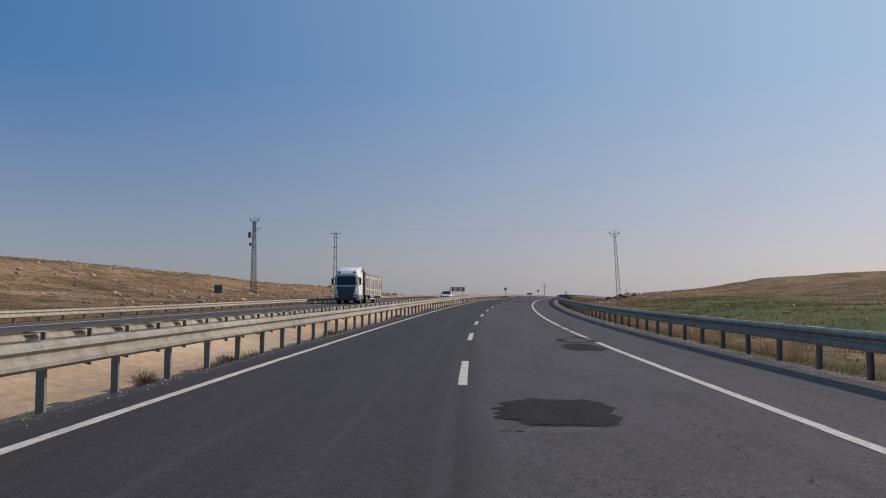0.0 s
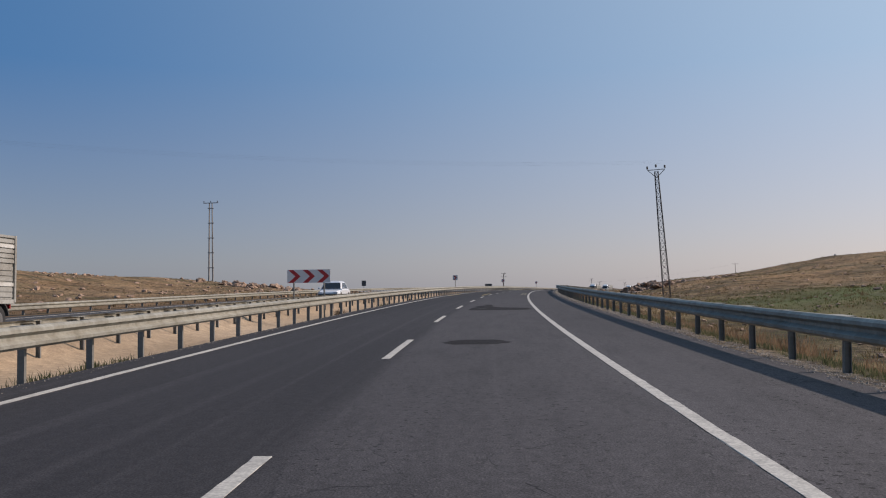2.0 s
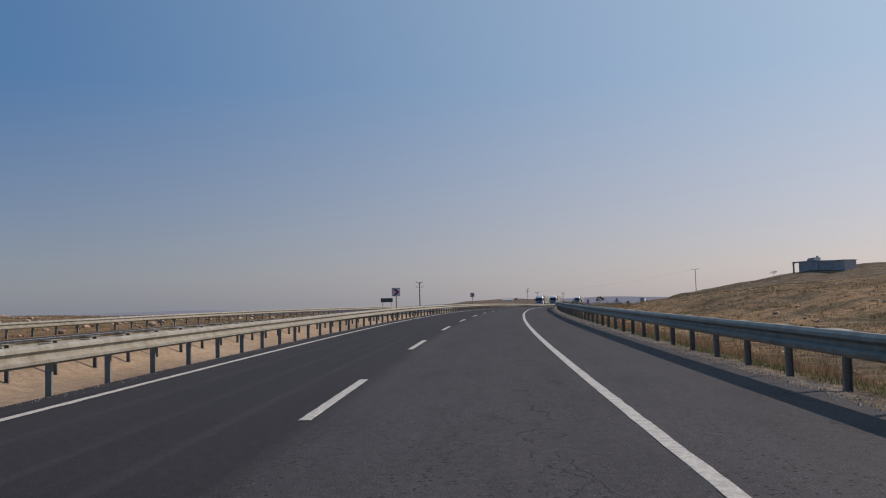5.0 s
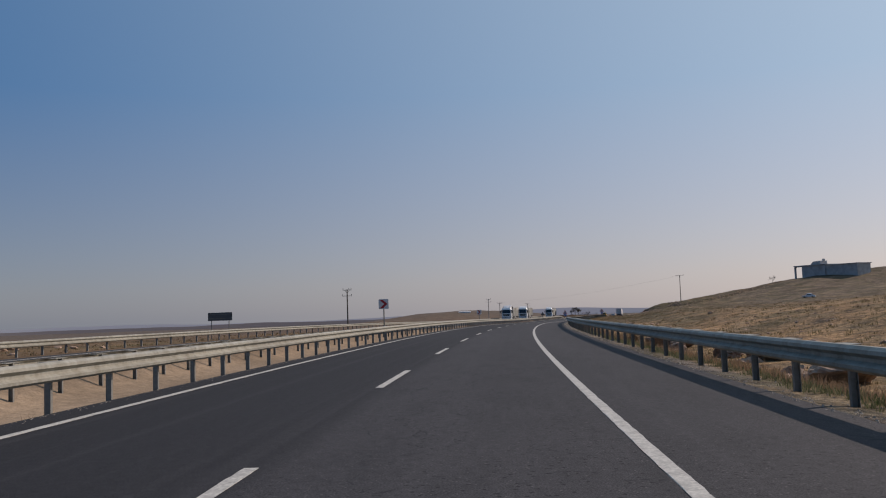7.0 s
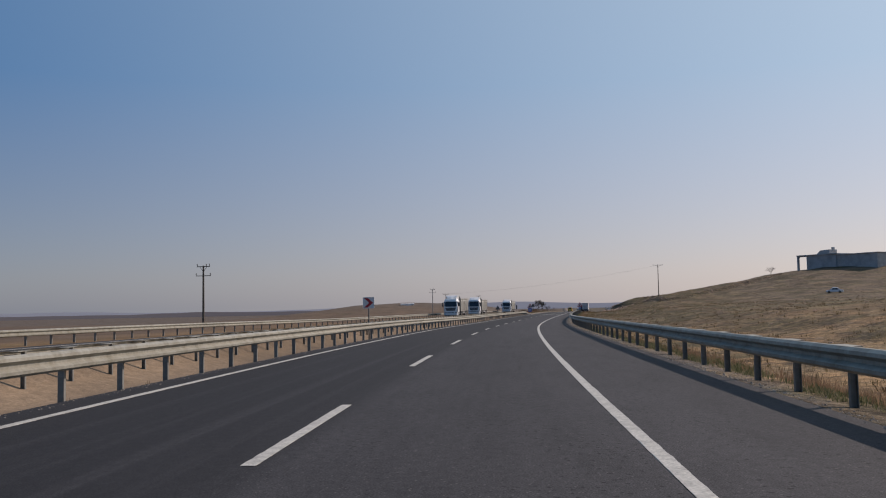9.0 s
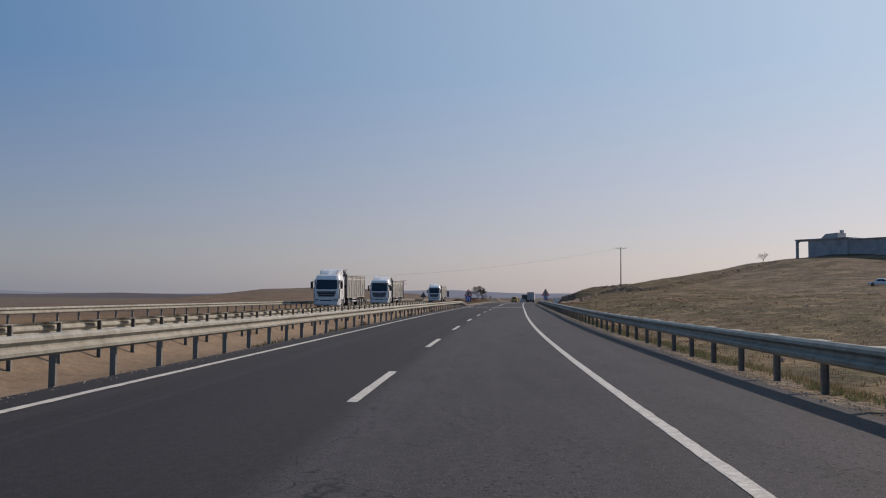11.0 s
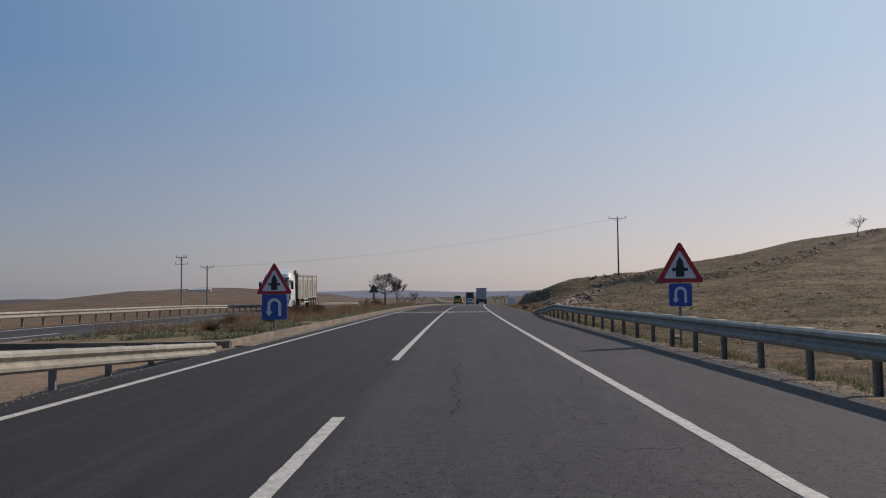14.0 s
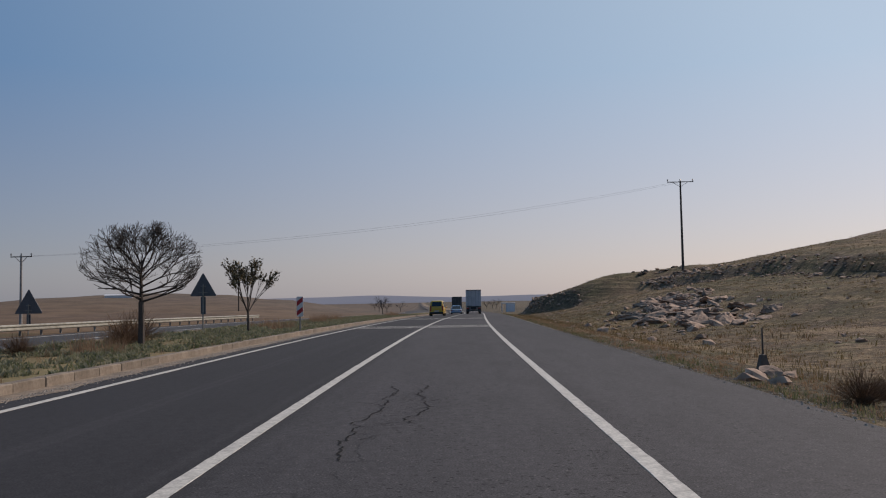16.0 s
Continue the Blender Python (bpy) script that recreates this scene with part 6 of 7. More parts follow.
def shelter(m):
    b = thing("bus_shelter", m, "small white roadside bus shelter", "shelter")
    part("roof", Shape().box(-1.9, -1.0, 2.3, 1.9, 1.0, 2.5, c=0.03), CAR_WHITE, b)
    part("back_wall", Shape().box(1.6, -0.9, 0, 1.75, 0.9, 2.3), CAR_WHITE, b)
    for y in (-0.9, 0.8):
        part("side_wall", Shape().box(-0.6, y, 0, 1.6, y + 0.1, 2.3), CAR_WHITE, b)
    for y in (-0.85, 0.85):
        part("post", Shape().box(-1.75, y - 0.06, 0, -1.63, y + 0.06, 2.3), CAR_WHITE, b)
    part("bench", Shape().box(0.9, -0.75, 0.4, 1.4, 0.75, 0.48), POLE_WOOD, b)


shelter(stand(765, 12.0))

def shed(m):
    """A long low white shed far off in the field."""
    b = thing("field_shed", m, "long low white shed far off in the field", "shed")
    part("wall", Shape().box(-4.0, -2, -0.5, 4.0, 2, 0.7), CAB_WHITE, b)
    part("roof", Shape().side([(-2.2, 0.7), (2.2, 0.7), (0, 1.05)], -4.2, 4.2), SIGN_WHITE, b)


shed(stand(800, -106, 12))
stake = Shape()
stake.loft([[(x * w, y * w, z) for x, y in ((-1, -1), (1, -1), (1, 1), (-1, 1))] for z, w in ((-0.2, 0.11), (0.0, 0.11), (0.34, 0.045), (0.35, 0.012), (0.78, 0.01))])
solid("marker_stake", stake, POLE_WOOD, "dark tapered marker stake with a thin rod among stones", "stake", m=stand(550.4, 7.0))

# kerb stones of the island
KERB_STONE = Shape().box(-0.15, 0.003, -0.2, 0.06, 0.999, 0.16, c=0.014).mesh("kerb_stone", KERB)


def kerb_line(lat, s0, count, label, flip):
    k = thing("kerb", along(s0, lat, 0), label, "kerb", kind="structure")
    inv = k.matrix_world.inverted()
    for i in range(count):
        m = along(s0 + i + (1 if flip else 0), lat + 0.02 * noise.noise(Vector((i * 1.7, lat, 0))), 0.012 * noise.noise(Vector((0, i * 1.3, lat))), 180 if flip else 0)
        m = m @ Euler((0, 0, 0.012 * noise.noise(Vector((i * 2.3, 1.0, lat))))).to_matrix().to_4x4()
        ob = new("kerb_stone", KERB_STONE)
        ob.parent = k
        ob.matrix_basis = inv @ m


kerb_line(EDGE_L - 0.3, 492.7, 230, "worn pale concrete kerb of the planted island", False)
kerb_line(-10.74, 492.7, 130, "worn pale concrete kerb on the far side of the island", True)
nose = Shape()
nose.loft([[(x, y - 0.25 * math.cos(math.pi * (x + 7.7) / 6.2) * 1.0, z) for x, y in ((-10.8, 0.0), (-9.5, 0.0), (-7.7, 0.0), (-6.0, 0.0), (-4.6, 0.0), (-4.6, 0.3), (-7.7, 0.3), (-10.8, 0.3))] for z in (-0.2, 0.15)])
solid("kerb_nose", nose, KERB, "worn concrete kerb across the island's nose", "kerb", kind="structure", m=along(492.6, 0, 0))
DIRT = material("washed_sand_and_grit", (0.24, 0.18, 0.125), 0.95, grain=0.35, grain_size=18, stain=0.7, stain_size=2.5, dark=(0.09, 0.075, 0.06), bump=0.7, bump_size=40)
road_sheet("dirt_strip", EDGE_L - 0.26, EDGE_L + 0.24, 493, 620, DIRT, 0.006, "sandy grit washed against the kerb", "dirt", 3, 0.004, 1.0, 0.3)

# trees
bare_tree(stand(560.3, -7.1), "small bare tree with a round dense crown on the island", 3.55, 1.25, 1.72, 5, 1.0, False, 5, 0.0, 0.75, dense=22)
bare_tree(stand(571.4, -6.9), "thin bare tree with a few withered leaves on the island", 4.0, 0.9, 0.8, 11, 0.46, True, 5, 0.0, 1.7, limbs=6)
bare_tree(stand(630, 71.3), "small bare tree on the hill crest", 4.0, 1.2, 1.3, 17, 0.8, False, 4, 0.15, 1.0, "hill trees")
bare_tree(stand(ch(545), -18.5), "distant bare tree beside the road", 5.5, 1.2, 1.6, 23, 0.6, False, 4, 0.0, 1.4, "distant trees")
for i, (s, lat, hh) in enumerate(((ch(640), -26, 6), (ch(655), -30, 5), (ch(665), -22, 6), (ch(700), -35, 7), (ch(720), 22, 6), (ch(735), 26, 7), (ch(690), 16, 5))):
    bare_tree(stand(s, lat), "distant bare tree in the haze", hh, 1.3, 2.2, 31 + i, 0.8, False, 3, 0.0, 0.9, "distant trees")

bare_tree(stand(551.2, -8.09), "tall branched dry thistle plant on the island", 1.15, 0.12, 0.75, 61, 0.8, False, 3, 0.0, 1.3, "island plants", limbs=6)

# rocks
_r = random.Random(4)
for i in range(300):
    big = i < 30
    a, q = _r.uniform(0, 6.283), _r.random() ** 0.6
    rock(176 + 9.0 * q * math.cos(a), 17.4 + 0.15 * 9.0 * q * math.cos(a) + 2.9 * q * math.sin(a), _r.uniform(0.38, 0.72) if big else _r.choice((0.1, 0.14, 0.2, 0.26, 0.34, 0.46)) * _r.uniform(0.7, 1.2), i, "broken pale reddish limestone boulder in a heap of rubble", 1.25, 0.3)
for i in range(110):
    t = _r.random()
    rock(178 + 12 * t + _r.gauss(0, 1.4), 19 + 12 * t + _r.gauss(0, 1.0), _r.choice((0.12, 0.16, 0.22, 0.3, 0.4)) * _r.uniform(0.7, 1.2), i + 31, "pale limestone boulder in a ragged row on the slope")
for i in range(34):
    rock(ch(_r.uniform(186, 205)), _r.uniform(7.9, 13), _r.uniform(0.15, 0.65), i + 150)
for i in range(60):
    rock(_r.gauss(217, 7), -_r.gauss(51, 3.5), _r.uniform(0.25, 0.95), i + 190, "pale broken limestone boulder in a low heap")
for i in range(760):
    rock(_r.uniform(60, 290), -_r.uniform(22, 95), _r.uniform(0.1, 0.43), i + 260, "small pale limestone rock on the dry field")
for i in range(300):
    t = _r.random()
    big = i < 46
    rock(576 + 38 * t + _r.gauss(0, 1.8), 13.8 + 5.5 * t + _r.gauss(0, 1.1 if big else 1.6), _r.uniform(0.45, 0.85) if big else _r.choice((0.12, 0.16, 0.22, 0.3, 0.42)) * _r.uniform(0.7, 1.2), i + 350, "brownish weathered rock slab half buried in the slope", 1.9 if big else 1.5, 0.02 if big else 0.0)
for i in range(60):
    rock(_r.uniform(638, 668), _r.uniform(26, 33), _r.uniform(0.2, 0.6), i + 450, "dark weathered rock outcrop along the hill edge", 1.7, 0.0)
for i in range(1000):
    size = _r.choice((0.07, 0.1, 0.13, 0.17, 0.23)) * _r.uniform(0.7, 1.25)
    if i % 2:
        s = _r.uniform(584, 652)
        lat = scarp_line((s - 2.8) / 1.3275) + _r.gauss(0.3, 0.7)
    else:
        lat = 31 + 44 * _r.random()
        s = ch(ledge_line(lat) + _r.gauss(0.2, 0.5))
    rock(s, lat, size, i + 500, "dark weathered rock along the broken hill edge", 1.6, 0.0)
for i, (s, lat, z) in enumerate(((549.3, 6.35, 0.2), (550.0, 6.9, 0.26), (548.9, 6.7, 0.17), (550.4, 7.4, 0.16), (549.6, 6.6, 0.22), (540.5, 7.1, 0.24), (539.8, 7.7, 0.18), (533.8, 6.6, 0.2), (534.4, 7.6, 0.12), (530.4, 6.8, 0.15), (564, 10, 0.25), (566, 8.6, 0.22), (575, 8.3, 0.3), (586, 9.2, 0.3))):
    rock(s, lat, z, i + 600)
for i in range(260):
    rock(_r.uniform(10, 640), 9.5 + 40 * _r.random() ** 1.5, _r.uniform(0.06, 0.26), i + 620, "small pale stone on the dry slope")

for i in range(650):
    rock(_r.uniform(500, 650), 7.2 + 34 * _r.random() ** 1.4, _r.uniform(0.03, 0.13), i + 1100)
for i in range(900):
    rock(_r.uniform(80, 300), 7.2 + 16 * _r.random() ** 1.4, _r.uniform(0.03, 0.14), i + 2700)

for i in range(260):
    s = _r.uniform(660, 704)
    rock(s, bank_line((s - 2.8) / 1.3275) + _r.gauss(0.5, 0.6), _r.choice((0.1, 0.15, 0.22, 0.32)) * _r.uniform(0.7, 1.1), i + 3700, "dark weathered rock in the undercut bank", 1.5, 0.0)

_me = bpy.data.meshes.new("stones")
_me.from_pydata(SMALL[0], [], SMALL[1])
_me.materials.append(ROCK)
tagged(new("stones", _me), "small broken stones strewn over the dry ground", "stones", kind="stuff")



def pebbles(spots, label, seed):
    """Many small angular pebbles in one mesh."""
    rnd = random.Random(seed)
    v, f = [], []
    for p, r in spots:
        n = len(v)
        for d in ((1, 0, 0), (-0.2, 1, 0), (-1, -0.1, 0), (0.1, -1, 0), (0.2, 0.1, 0.8)):
            v.append((p.x + d[0] * r * rnd.uniform(0.6, 1.3), p.y + d[1] * r * rnd.uniform(0.6, 1.3), p.z - 0.004 + d[2] * r * rnd.uniform(0.6, 1.2)))
        f += [(n, n + 1, n + 4), (n + 1, n + 2, n + 4), (n + 2, n + 3, n + 4), (n + 3, n, n + 4)]
    me = bpy.data.meshes.new("pebbles")
    me.from_pydata(v, [], f)
    me.materials.append(GRIT)
    return tagged(new("pebbles", me), label, "gravel", kind="stuff")


_pr = random.Random(77)
_verge = [(on_road(s, l, 0.002 if l < EDGE_R else ground_height(s, l)), _pr.uniform(0.008, 0.028)) for s, l in ((_pr.uniform(10, 230), 5.75 + 0.75 * _pr.random() ** 0.8) for _ in range(26000))]
_verge += [(on_road(s, l, 0.002 if l < EDGE_R else ground_height(s, l)), _pr.uniform(0.008, 0.03)) for s, l in ((_pr.uniform(230, 640), 5.8 + abs(_pr.gauss(0, 0.35))) for _ in range(12000))]
pebbles(_verge, "grey and tan gravel strewn along the shoulder's edge", 3)
_grit = [(on_road(s, -l, 0.002), _pr.uniform(0.006, 0.022)) for s, l in ((_pr.uniform(0, 490), 4.35 - abs(_pr.gauss(0, 0.12))) for _ in range(9000))]
_grit += [(on_road(s, -l, 0.008), _pr.uniform(0.006, 0.025)) for s, l in ((_pr.uniform(494, 620), 4.3 - abs(_pr.gauss(0, 0.16))) for _ in range(9000))]
pebbles(_grit, "loose grit along the edge of the inner lane", 4)

# grass
_g1 = random.Random(9)
G = _g1.gauss
U = _g1.uniform
V = _g1.random
dry = [(lay(s, lat), (0.5 + V()) * (1.0 + 0.9 * (1 - step(s, 60, 105)) - 0.35 * step(s, 85, 110) * (1 - step(s, 140, 150)) - 0.5 * step(s, 240, 270))) for s, lat in ((U(-5, 528), 6.7 + abs(G(0, 1.0))) for _ in range(13000)) if fractal(s * 0.2, lat * 0.4, 3, 13.0) > -0.05]
dry += [(lay(s, lat), 0.15 + 0.35 * V()) for s, lat in ((U(528, 650), 6.5 + abs(G(0, 3.5))) for _ in range(9000)) if fractal(s * 0.3, lat * 0.5, 3, 12.0) > 0.0]
dry += [(lay(s, lat), 0.3 + 0.5 * V()) for s, lat in ((U(0, 485), -4.75 - abs(G(0, 0.35))) for _ in range(900))]
dry += [(lay(s, lat), 0.3 + 0.6 * V()) for s, lat in ((U(ISLAND_FROM + 1, 680), -U(4.95, 10.4)) for _ in range(1800))]
dry += [(lay(s, lat), 0.2 + 0.35 * V()) for s, lat in ((U(524, 660), 6.0 + abs(G(0, 1.2))) for _ in range(5000)) if fractal(s * 0.4, lat * 0.6, 3, 43.0) > -0.1]
tufts("dry_grass", dry, DRY_GRASS, "dry straw-coloured grass along the verges", 9, 0.17, 0.16, 1)
green = [(lay(s, lat), 0.4 + 0.6 * V()) for s, lat in ((U(-5, 528), 6.5 + abs(G(0, 0.3))) for _ in range(5000))]
green += [(lay(s, lat), 0.3 + 0.5 * V()) for s, lat in ((U(524, 660), 6.0 + abs(G(0, 0.5))) for _ in range(2200)) if fractal(s * 0.4, lat * 0.6, 3, 41.0) > -0.15]
green += [(lay(s, lat), 0.8 + 1.0 * V()) for s, lat in ((G(_g1.choice((14, 27, 46, 64, 80, 116, 165, 395, 405, 425, 440, 455)), 1.2), -4.85 - abs(G(0, 0.25))) for _ in range(700))]
green += [(lay(s, lat), 0.35 + 0.5 * V()) for s, lat in ((U(-5, 528), 6.42 + abs(G(0, 0.22))) for _ in range(9000)) if fractal(s * 0.3, lat * 0.6, 3, 45.0) > -0.05]
green += [(lay(s, lat), 0.6 + 0.8 * V()) for s, lat in ((U(146, 300), 6.9 + abs(G(0, 0.9))) for _ in range(3500)) if fractal(s * 0.22, lat * 0.5, 3, 47.0) > 0.08]
green += [(lay(s, lat), 0.5 + 0.7 * V()) for s, lat in ((U(240, 420), 6.7 + abs(G(0, 1.0))) for _ in range(6000)) if fractal(s * 0.2, lat * 0.5, 3, 49.0) > 0.0]
tufts("weeds", green, GREEN_GRASS, "low green weeds along the verges and on the island", 10, 0.11, 0.2, 2, thin=0.007)
isle = [(lay(s, lat), 0.5 + 1.0 * V()) for s, lat in ((U(ISLAND_FROM + 1, 660), -U(4.85, 10.5)) for _ in range(30000)) if fractal(s * 0.35, lat * 0.5, 3, 8.0) > 0.02 - 0.12 * step(s, 535, 550)]
tufts("island_weeds", isle, LEAFY, "broad-leaved green weeds in patches on the island", 8, 0.09, 0.14, 6, thin=0.02, lean=1.6)
_clumps = [(U(498, 545), -U(5.7, 9.8)) for _ in range(32)] + [(U(545, 640), -U(6.5, 10.0)) for _ in range(10)]
stalk = [(lay(c[0] + G(0, 0.55), c[1] + G(0, 0.4)), 0.3 + 0.9 * V()) for c in _clumps for _ in range(34)]
wild = [(lay(s, lat), (0.4 + 0.8 * V()) * (1 - 0.45 * step(s, 235, 270))) for s, lat in ((U(-5, 528), 6.75 + abs(G(0, 1.3))) for _ in range(12000)) if fractal(s * 0.15, lat * 0.3, 3, 31.0) > -0.05]
wild += [(lay(s, lat), 0.45 + 0.9 * V()) for s, lat in ((U(146, 330), 6.85 + abs(G(0, 1.1))) for _ in range(6000)) if fractal(s * 0.25, lat * 0.3, 3, 33.0) > -0.02]
tufts("dry_weeds", wild, BUSH, "withered brown weeds behind the shoulder rail", 9, 0.22, 0.22, 8, thin=0.004, lean=0.8)
tufts("dry_stalks", stalk, BUSH, "tall dry brown weed stalks in clumps on the island", 15, 0.52, 0.24, 7, thin=0.004, lean=0.8)
far = [(lay(s, lat), 0.5 + 1.0 * V()) for s, lat in ((U(0, 680), 8 + 50 * V() ** 1.7) for _ in range(16000))]
crop = [(lay(s, lat), 0.35 + 0.75 * V() ** 1.6) for s, lat in ((U(10, 150), U(13, 34)) for _ in range(16000)) if meadow((s - 2.8) / 1.3275, lat) * (0.75 + 0.5 * math.sin(s * 0.31 + lat * 0.9) * math.sin(lat * 0.47 - s * 0.13)) > 0.3 + 0.5 * V()]
tufts("green_crop", crop, CROP, "low young green crop on the level field", 6, 0.11, 0.3, 5, thin=0.012, lean=0.8)
far += [(lay(s, lat), 0.5 + 1.0 * V()) for s, lat in ((U(20, 340), -21 - 60 * V() ** 1.5) for _ in range(7000))]
far += [(lay(s, lat), 0.2 + 0.4 * V()) for s, lat in ((U(470, 660), 7.5 + 38 * V() ** 1.3) for _ in range(26000)) if fractal(s * 0.12, lat * 0.25, 3, 21.0) > -0.1]
far += [(lay(s, lat), 0.4 + 0.8 * V()) for s, lat in ((U(60, 300), 8 + 30 * V() ** 1.3) for _ in range(9000)) if fractal(s * 0.12, lat * 0.25, 3, 22.0) > -0.1]
tufts("steppe_grass", far, STEPPE, "sparse dry tufts on the steppe", 8, 0.12, 0.3, 3, thin=0.009)
scrub = [(lay(s, lat), 0.4 + V()) for s, lat in ((U(0, 680), 9 + 75 * V()) for _ in range(1500))]
scrub += [(lay(s, lat), 0.4 + V()) for s, lat in ((U(20, 330), -22 - 80 * V()) for _ in range(1000))]
tufts("scrub", scrub, SCRUB, "dark low scrub scattered over the steppe", 16, 0.16, 0.3, 4, thin=0.012)


def bush(s, lat, size, seed, label, mat=None, group="roadside bushes"):
    """A rounded dry bush of many thin stems."""
    rnd = random.Random(seed)
    b = thing("bush", stand(s, lat), label, "bush", group)
    sh = Shape()
    for _ in range(240):
        d = Vector((rnd.gauss(0, 0.55), rnd.gauss(0, 0.55), abs(rnd.gauss(0.5, 0.4)) + 0.1)).normalized()
        p = Vector((rnd.gauss(0, 0.08), rnd.gauss(0, 0.08), -0.02)) * size
        q = p + d * size * rnd.uniform(0.5, 1.0)
        sh.tube(p, q, 0.0045 * size + 0.001, 0.002 * size, 3)
        for _k in range(3):
            e = (d + Vector((rnd.gauss(0, 0.5), rnd.gauss(0, 0.5), rnd.gauss(0, 0.4)))).normalized()
            c = p.lerp(q, rnd.uniform(0.4, 0.95))
            sh.tube(c, c + e * size * 0.25, 0.003 * size + 0.0008, 0.0015 * size, 3)
    part("twiggy_crown", sh, mat or BUSH, b)
    return b


for i, (s, lat, z) in enumerate(((546.4, 6.75, 0.5), (547.4, 7.6, 0.4), (563.0, -8.4, 1.15), (561.0, -7.9, 0.85), (556.5, -8.6, 0.6), (519.0, -7.6, 0.9), (521.5, -8.6, 1.0), (525.0, -7.9, 0.8), (530.0, -8.8, 0.9), (535.0, -7.4, 0.6), (513.0, -7.9, 0.8), (508.5, -7.2, 0.6), (505.0, -8.0, 0.65), (498.5, -6.8, 0.5))):
    bush(s, lat, z, 70 + i, "dry brown bush of thin stems beside the road")
for i, (s, lat, z) in enumerate(((9.5, -5.1, 0.32), (13.5, -5.0, 0.26), (26.0, -5.1, 0.35), (46.0, -5.0, 0.3), (103.0, -5.1, 0.42), (126.5, -5.0, 0.3), (147.0, 7.2, 0.55), (153.0, 7.4, 0.6), (262.5, 7.3, 0.5), (268.0, 7.2, 0.5), (412.0, -5.1, 0.35), (431.0, -5.0, 0.4), (447.0, -5.1, 0.4))):
    bush(s, lat, z, 90 + i, "small dry weed bush at the foot of the rail")

# asphalt repairs on the outer lane
def asphalt_patch(seed, label, at, left, right, lift=0.006, mat=None):
    """A thin skin of repair asphalt between two torn edges: metres along, and where its left and right edge lie there."""
    rows, cols = int((at[-1] - at[0]) / 0.06), 6
    tear = lambda s, k: 0.15 * noise.fractal(Vector((s * 2.6, k, seed)), 0.7, 2.0, 5)
    v, f = [], []
    for i in range(rows + 1):
        s = at[0] + (at[-1] - at[0]) * i / rows
        end = min(1.0, 0.05 + min(i, rows - i) / 5)
        a, b = float(np.interp(s, at, left)) + tear(s, 1.0), float(np.interp(s, at, right)) + tear(s, 7.0)
        mid = (a + b) / 2
        for j in range(cols + 1):
            u = j / cols
            l = mid + (b - a) * (u - 0.5) * (0.75 + 0.25 * end)
            q = s + (0.16 * noise.fractal(Vector((l * 2.0, seed, 3.0)), 0.9, 2.0, 4) if i in (0, rows) else 0.0)
            v.append(on_road(q, l, lift if 0 < j < cols and 0 < i < rows else 0.001))
    n = cols + 1
    for i in range(rows):
        for j in range(cols):
            f.append((i * n + j, i * n + j + 1, (i + 1) * n + j + 1, (i + 1) * n + j))
    return solid("asphalt_patch", Shape().add(v, f), mat or PATCH, label, "road repair", "asphalt repairs", "structure")


asphalt_patch(3.0, "rough darker asphalt repair patch with a torn lip", (4.15, 4.4, 5.2, 6.1, 6.35), (0.62, 0.5, 0.34, 0.5, 0.75), (1.5, 1.62, 1.66, 1.7, 1.5))
asphalt_patch(4.0, "pale worn strip along the lip of an asphalt repair", (3.84, 3.95, 4.1, 4.2), (0.4, 0.36, 0.55, 0.9), (1.2, 1.3, 1.4, 1.45), 0.004, OLD_PATCH)
asphalt_patch(8.0, "dark torn rim of a worn asphalt repair", (20.05, 20.2, 20.5, 20.9, 21.15, 21.35), (2.5, 2.48, 2.44, 2.55, 2.8, 3.0), (2.6, 2.68, 2.72, 2.82, 2.96, 3.08), 0.007, TORN_RIM)
asphalt_patch(8.3, "dark torn rim of a worn asphalt repair", (19.0, 19.25, 19.5, 19.8, 20.0), (2.75, 2.58, 2.5, 2.46, 2.5), (3.3, 3.0, 2.72, 2.6, 2.58), 0.007, TORN_RIM)
asphalt_patch(8.6, "dark torn lip of an asphalt repair beside the edge line", (21.3, 21.6, 22.0, 22.3, 22.55), (3.28, 3.2, 3.12, 3.1, 3.14), (3.4, 3.4, 3.36, 3.3, 3.22), 0.0065, TORN_RIM)
asphalt_patch(8.9, "dark torn rim of a worn asphalt repair", (19.6, 19.75, 19.95, 20.1), (3.2, 3.15, 3.3, 3.5), (3.4, 3.5, 3.62, 3.6), 0.007, TORN_RIM)
asphalt_patch(9.0, "broken darker asphalt repair in the outer lane", (15.6, 16.4, 17.6, 18.6), (2.5, 2.3, 2.35, 2.6), (3.2, 3.3, 3.25, 3.0), 0.006)
asphalt_patch(14.0, "rough dark asphalt repair patch with a ragged outline", (101.4, 102.6, 103.8, 104.6, 105.4, 107.1, 108.2, 109.3), (0.62, 0.6, 0.6, 0.66, 0.82, 0.72, 1.22, 0.95), (3.2, 3.25, 3.2, 2.35, 1.66, 1.46, 1.5, 1.4))
asphalt_patch(15.5, "pale worn spot in an asphalt repair", (106.85, 107.05, 107.3), (1.6, 1.5, 1.5), (1.9, 2.05, 2.0), 0.0095, OLD_PATCH)
asphalt_patch(16.5, "pale worn spot in an asphalt repair", (102.9, 103.15, 103.42), (1.1, 1.0, 0.95), (1.3, 1.25, 1.12), 0.0105, OLD_PATCH)
asphalt_patch(19.0, "rough darker asphalt repair patch", (82.7, 83.2, 84.0), (0.8, 0.75, 0.9), (2.0, 2.1, 1.9))


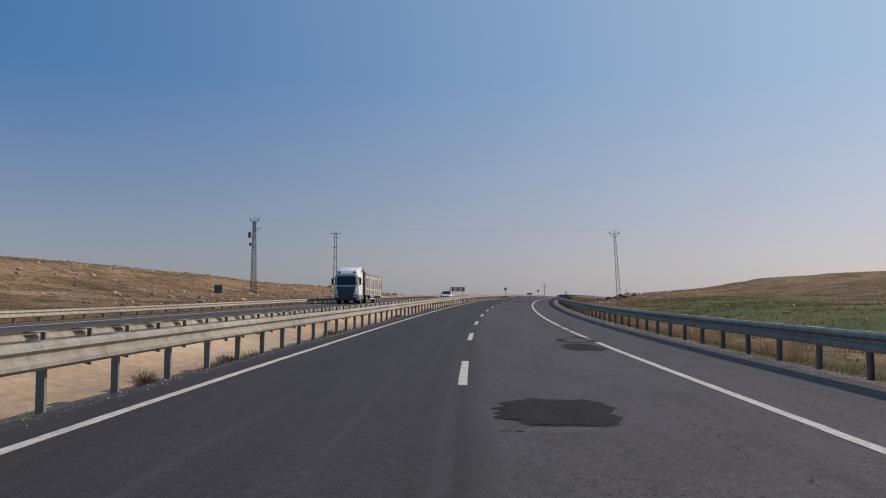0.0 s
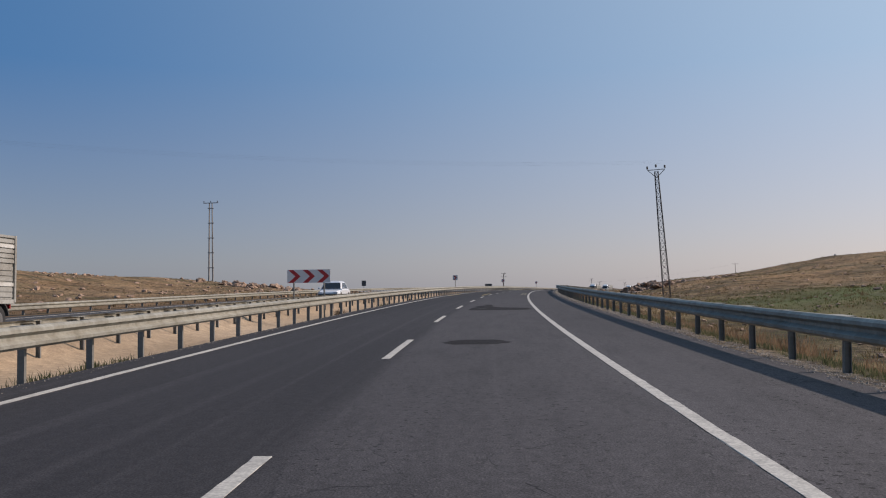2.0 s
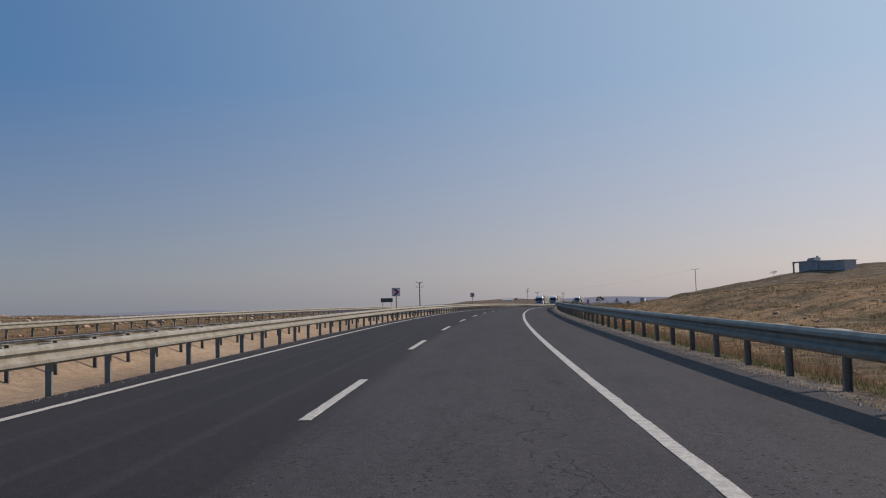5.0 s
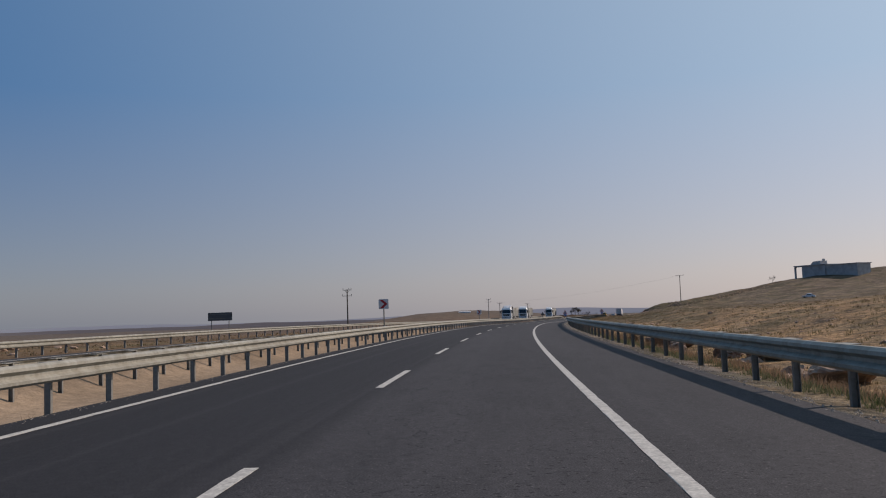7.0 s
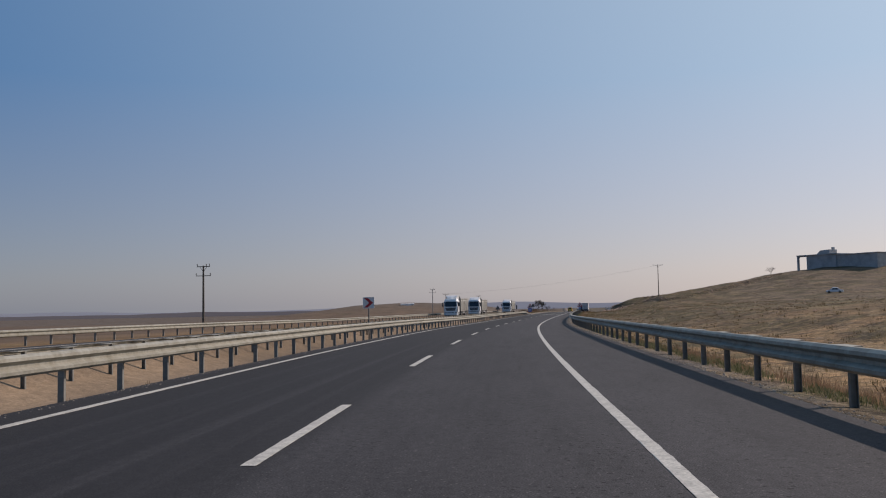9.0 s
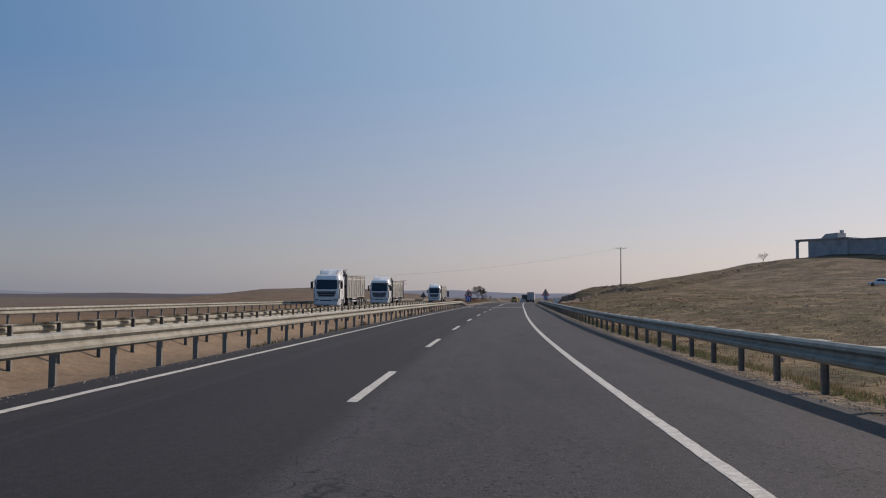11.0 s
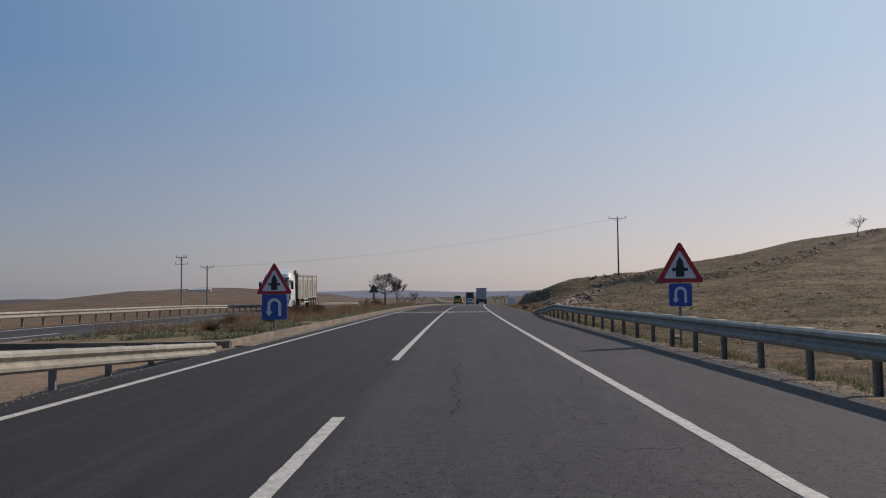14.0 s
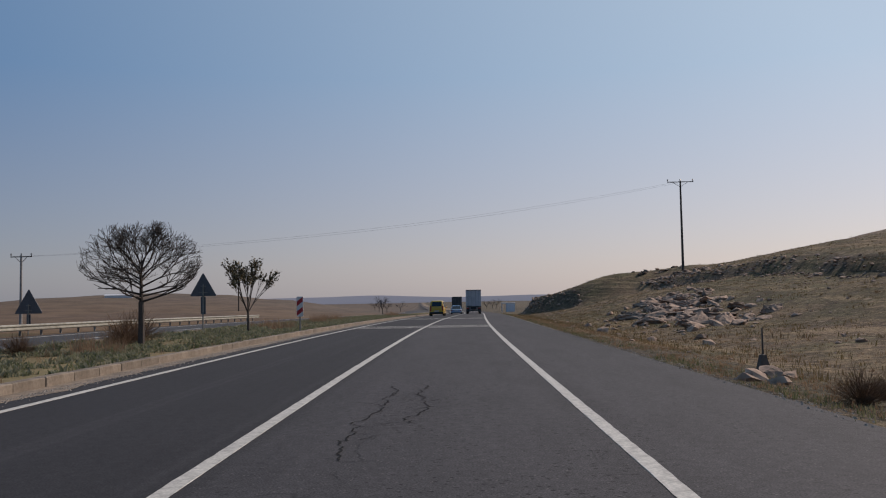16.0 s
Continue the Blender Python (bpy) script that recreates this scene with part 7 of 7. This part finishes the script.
def crack(s0, s1, lat, seed, width=0.022, wander=0.16):
    """A jagged open crack that runs along the lane, with short side branches."""
    rnd = random.Random(seed)
    sh = Shape()
    def run(points):
        v, f = [], []
        for k, (s, l) in enumerate(points):
            w = width * rnd.uniform(0.3, 1.2) * (0.25 if k in (0, len(points) - 1) else 1.0)
            v += [on_road(s, l - w / 2, 0.005), on_road(s, l + w / 2, 0.005)]
            if k:
                f.append((2 * k - 2, 2 * k - 1, 2 * k + 1, 2 * k))
        sh.add(v, f)
    pts, s, l = [], s0, lat
    while s < s1:
        pts.append((s, l))
        s += rnd.uniform(0.03, 0.12)
        l += rnd.gauss(0, 0.028) + (lat - l) * wander * 0.5
    run(pts)
    for _ in range(int((s1 - s0) * 1.3)):
        s, l = rnd.choice(pts)
        d = rnd.choice((-1, 1))
        br = []
        for _k in range(rnd.randint(3, 8)):
            br.append((s, l))
            s += rnd.gauss(0.02, 0.06)
            l += d * rnd.uniform(0.03, 0.09)
        run(br)
    return solid("road_crack", sh, CRACK, "jagged open crack in the worn asphalt", "road crack", "road cracks", "structure")


CRACK = material("crack_shadow_dirt", (0.012, 0.0115, 0.011), 0.95, grain=0.3, grain_size=30, spec=0.15)
for i, (a, c, lat) in enumerate(((20.6, 25.2, 3.33), (16.5, 19.5, 2.4), (26.4, 31.0, 3.5), (543, 549, 1.02), (545, 549, 1.52), (516.5, 520.5, 1.05), (54, 59.5, 1.5), (56, 61, 2.75), (61, 64.5, 1.2), (9, 13, 1.3), (14, 19, 2.6), (88, 91, 1.5), (430, 437, 1.4), (420, 426, 2.2), (448, 455, 1.6), (462, 468, 2.1), (480, 487, 1.2), (486, 492, 2.0), (498, 505, 1.5), (25, 29, 2.9), (318, 326, 2.4))):
    crack(a, c, lat, 40 + i, 0.024 if i < 6 else 0.011)

def seam(s, l0, l1, seed, width=0.03):
    """A torn lip that runs across the lane at the edge of an old repair."""
    rnd = random.Random(seed)
    v, f = [], []
    n = int((l1 - l0) / 0.05)
    for k in range(n + 1):
        l = l0 + (l1 - l0) * k / n
        s += rnd.gauss(0, 0.012)
        w = width * rnd.uniform(0.2, 1.3) * (0.2 if k in (0, n) else 1)
        v += [on_road(s - w / 2, l, 0.0095), on_road(s + w / 2, l, 0.0095)]
        if k:
            f.append((2 * k - 2, 2 * k - 1, 2 * k + 1, 2 * k))
    return solid("road_crack", Shape().add(v, f), CRACK, "dark torn lip at the edge of an asphalt repair", "road crack", "road cracks", "structure")


for i, (s, a, c, w) in enumerate(((4.3, 0.75, 1.3, 0.05), (4.62, 0.4, 0.68, 0.04), (5.35, 0.36, 0.55, 0.025), (3.85, 0.36, 0.62, 0.025), (103.75, 2.4, 3.15, 0.02), (107.3, 1.5, 2.1, 0.035), (103.42, 0.95, 1.2, 0.05), (19.35, 2.55, 3.0, 0.05), (17.3, 2.4, 3.4, 0.04), (22.2, 3.1, 3.45, 0.03), (21.6, 3.2, 3.5, 0.03), (20.25, 2.46, 2.75, 0.035))):
    seam(s, a, c, 300 + i, w)

# distant ridges, with the haze put into their colour and a faint emission
def ridge(dist, height, a0, a1, seed, colour, glow):
    m = bpy.data.materials.new("hazy_ridge")
    m.use_nodes = True
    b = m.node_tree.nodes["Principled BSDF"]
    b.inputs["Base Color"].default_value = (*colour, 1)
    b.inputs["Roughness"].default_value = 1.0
    # emission stands in for haze in front of the ridge
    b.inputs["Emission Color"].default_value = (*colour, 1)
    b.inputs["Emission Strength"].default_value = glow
    v, f = [], []
    n = 160
    c = on_road(400, 0)
    for i in range(n + 1):
        a = radians(a0 + (a1 - a0) * i / n)
        h = height * (0.45 + 0.55 * (0.5 + noise.fractal(Vector((i * 0.05, seed, 0)), 1.0, 2.0, 4)))
        x, y = c.x + dist * math.sin(a), c.y + dist * math.cos(a)
        v += [(x, y, -90), (x, y, -26 + h)]
        if i:
            f.append((2 * i - 2, 2 * i, 2 * i + 1, 2 * i - 1))
    me = bpy.data.meshes.new("backdrop")
    me.from_pydata(v, [], f)
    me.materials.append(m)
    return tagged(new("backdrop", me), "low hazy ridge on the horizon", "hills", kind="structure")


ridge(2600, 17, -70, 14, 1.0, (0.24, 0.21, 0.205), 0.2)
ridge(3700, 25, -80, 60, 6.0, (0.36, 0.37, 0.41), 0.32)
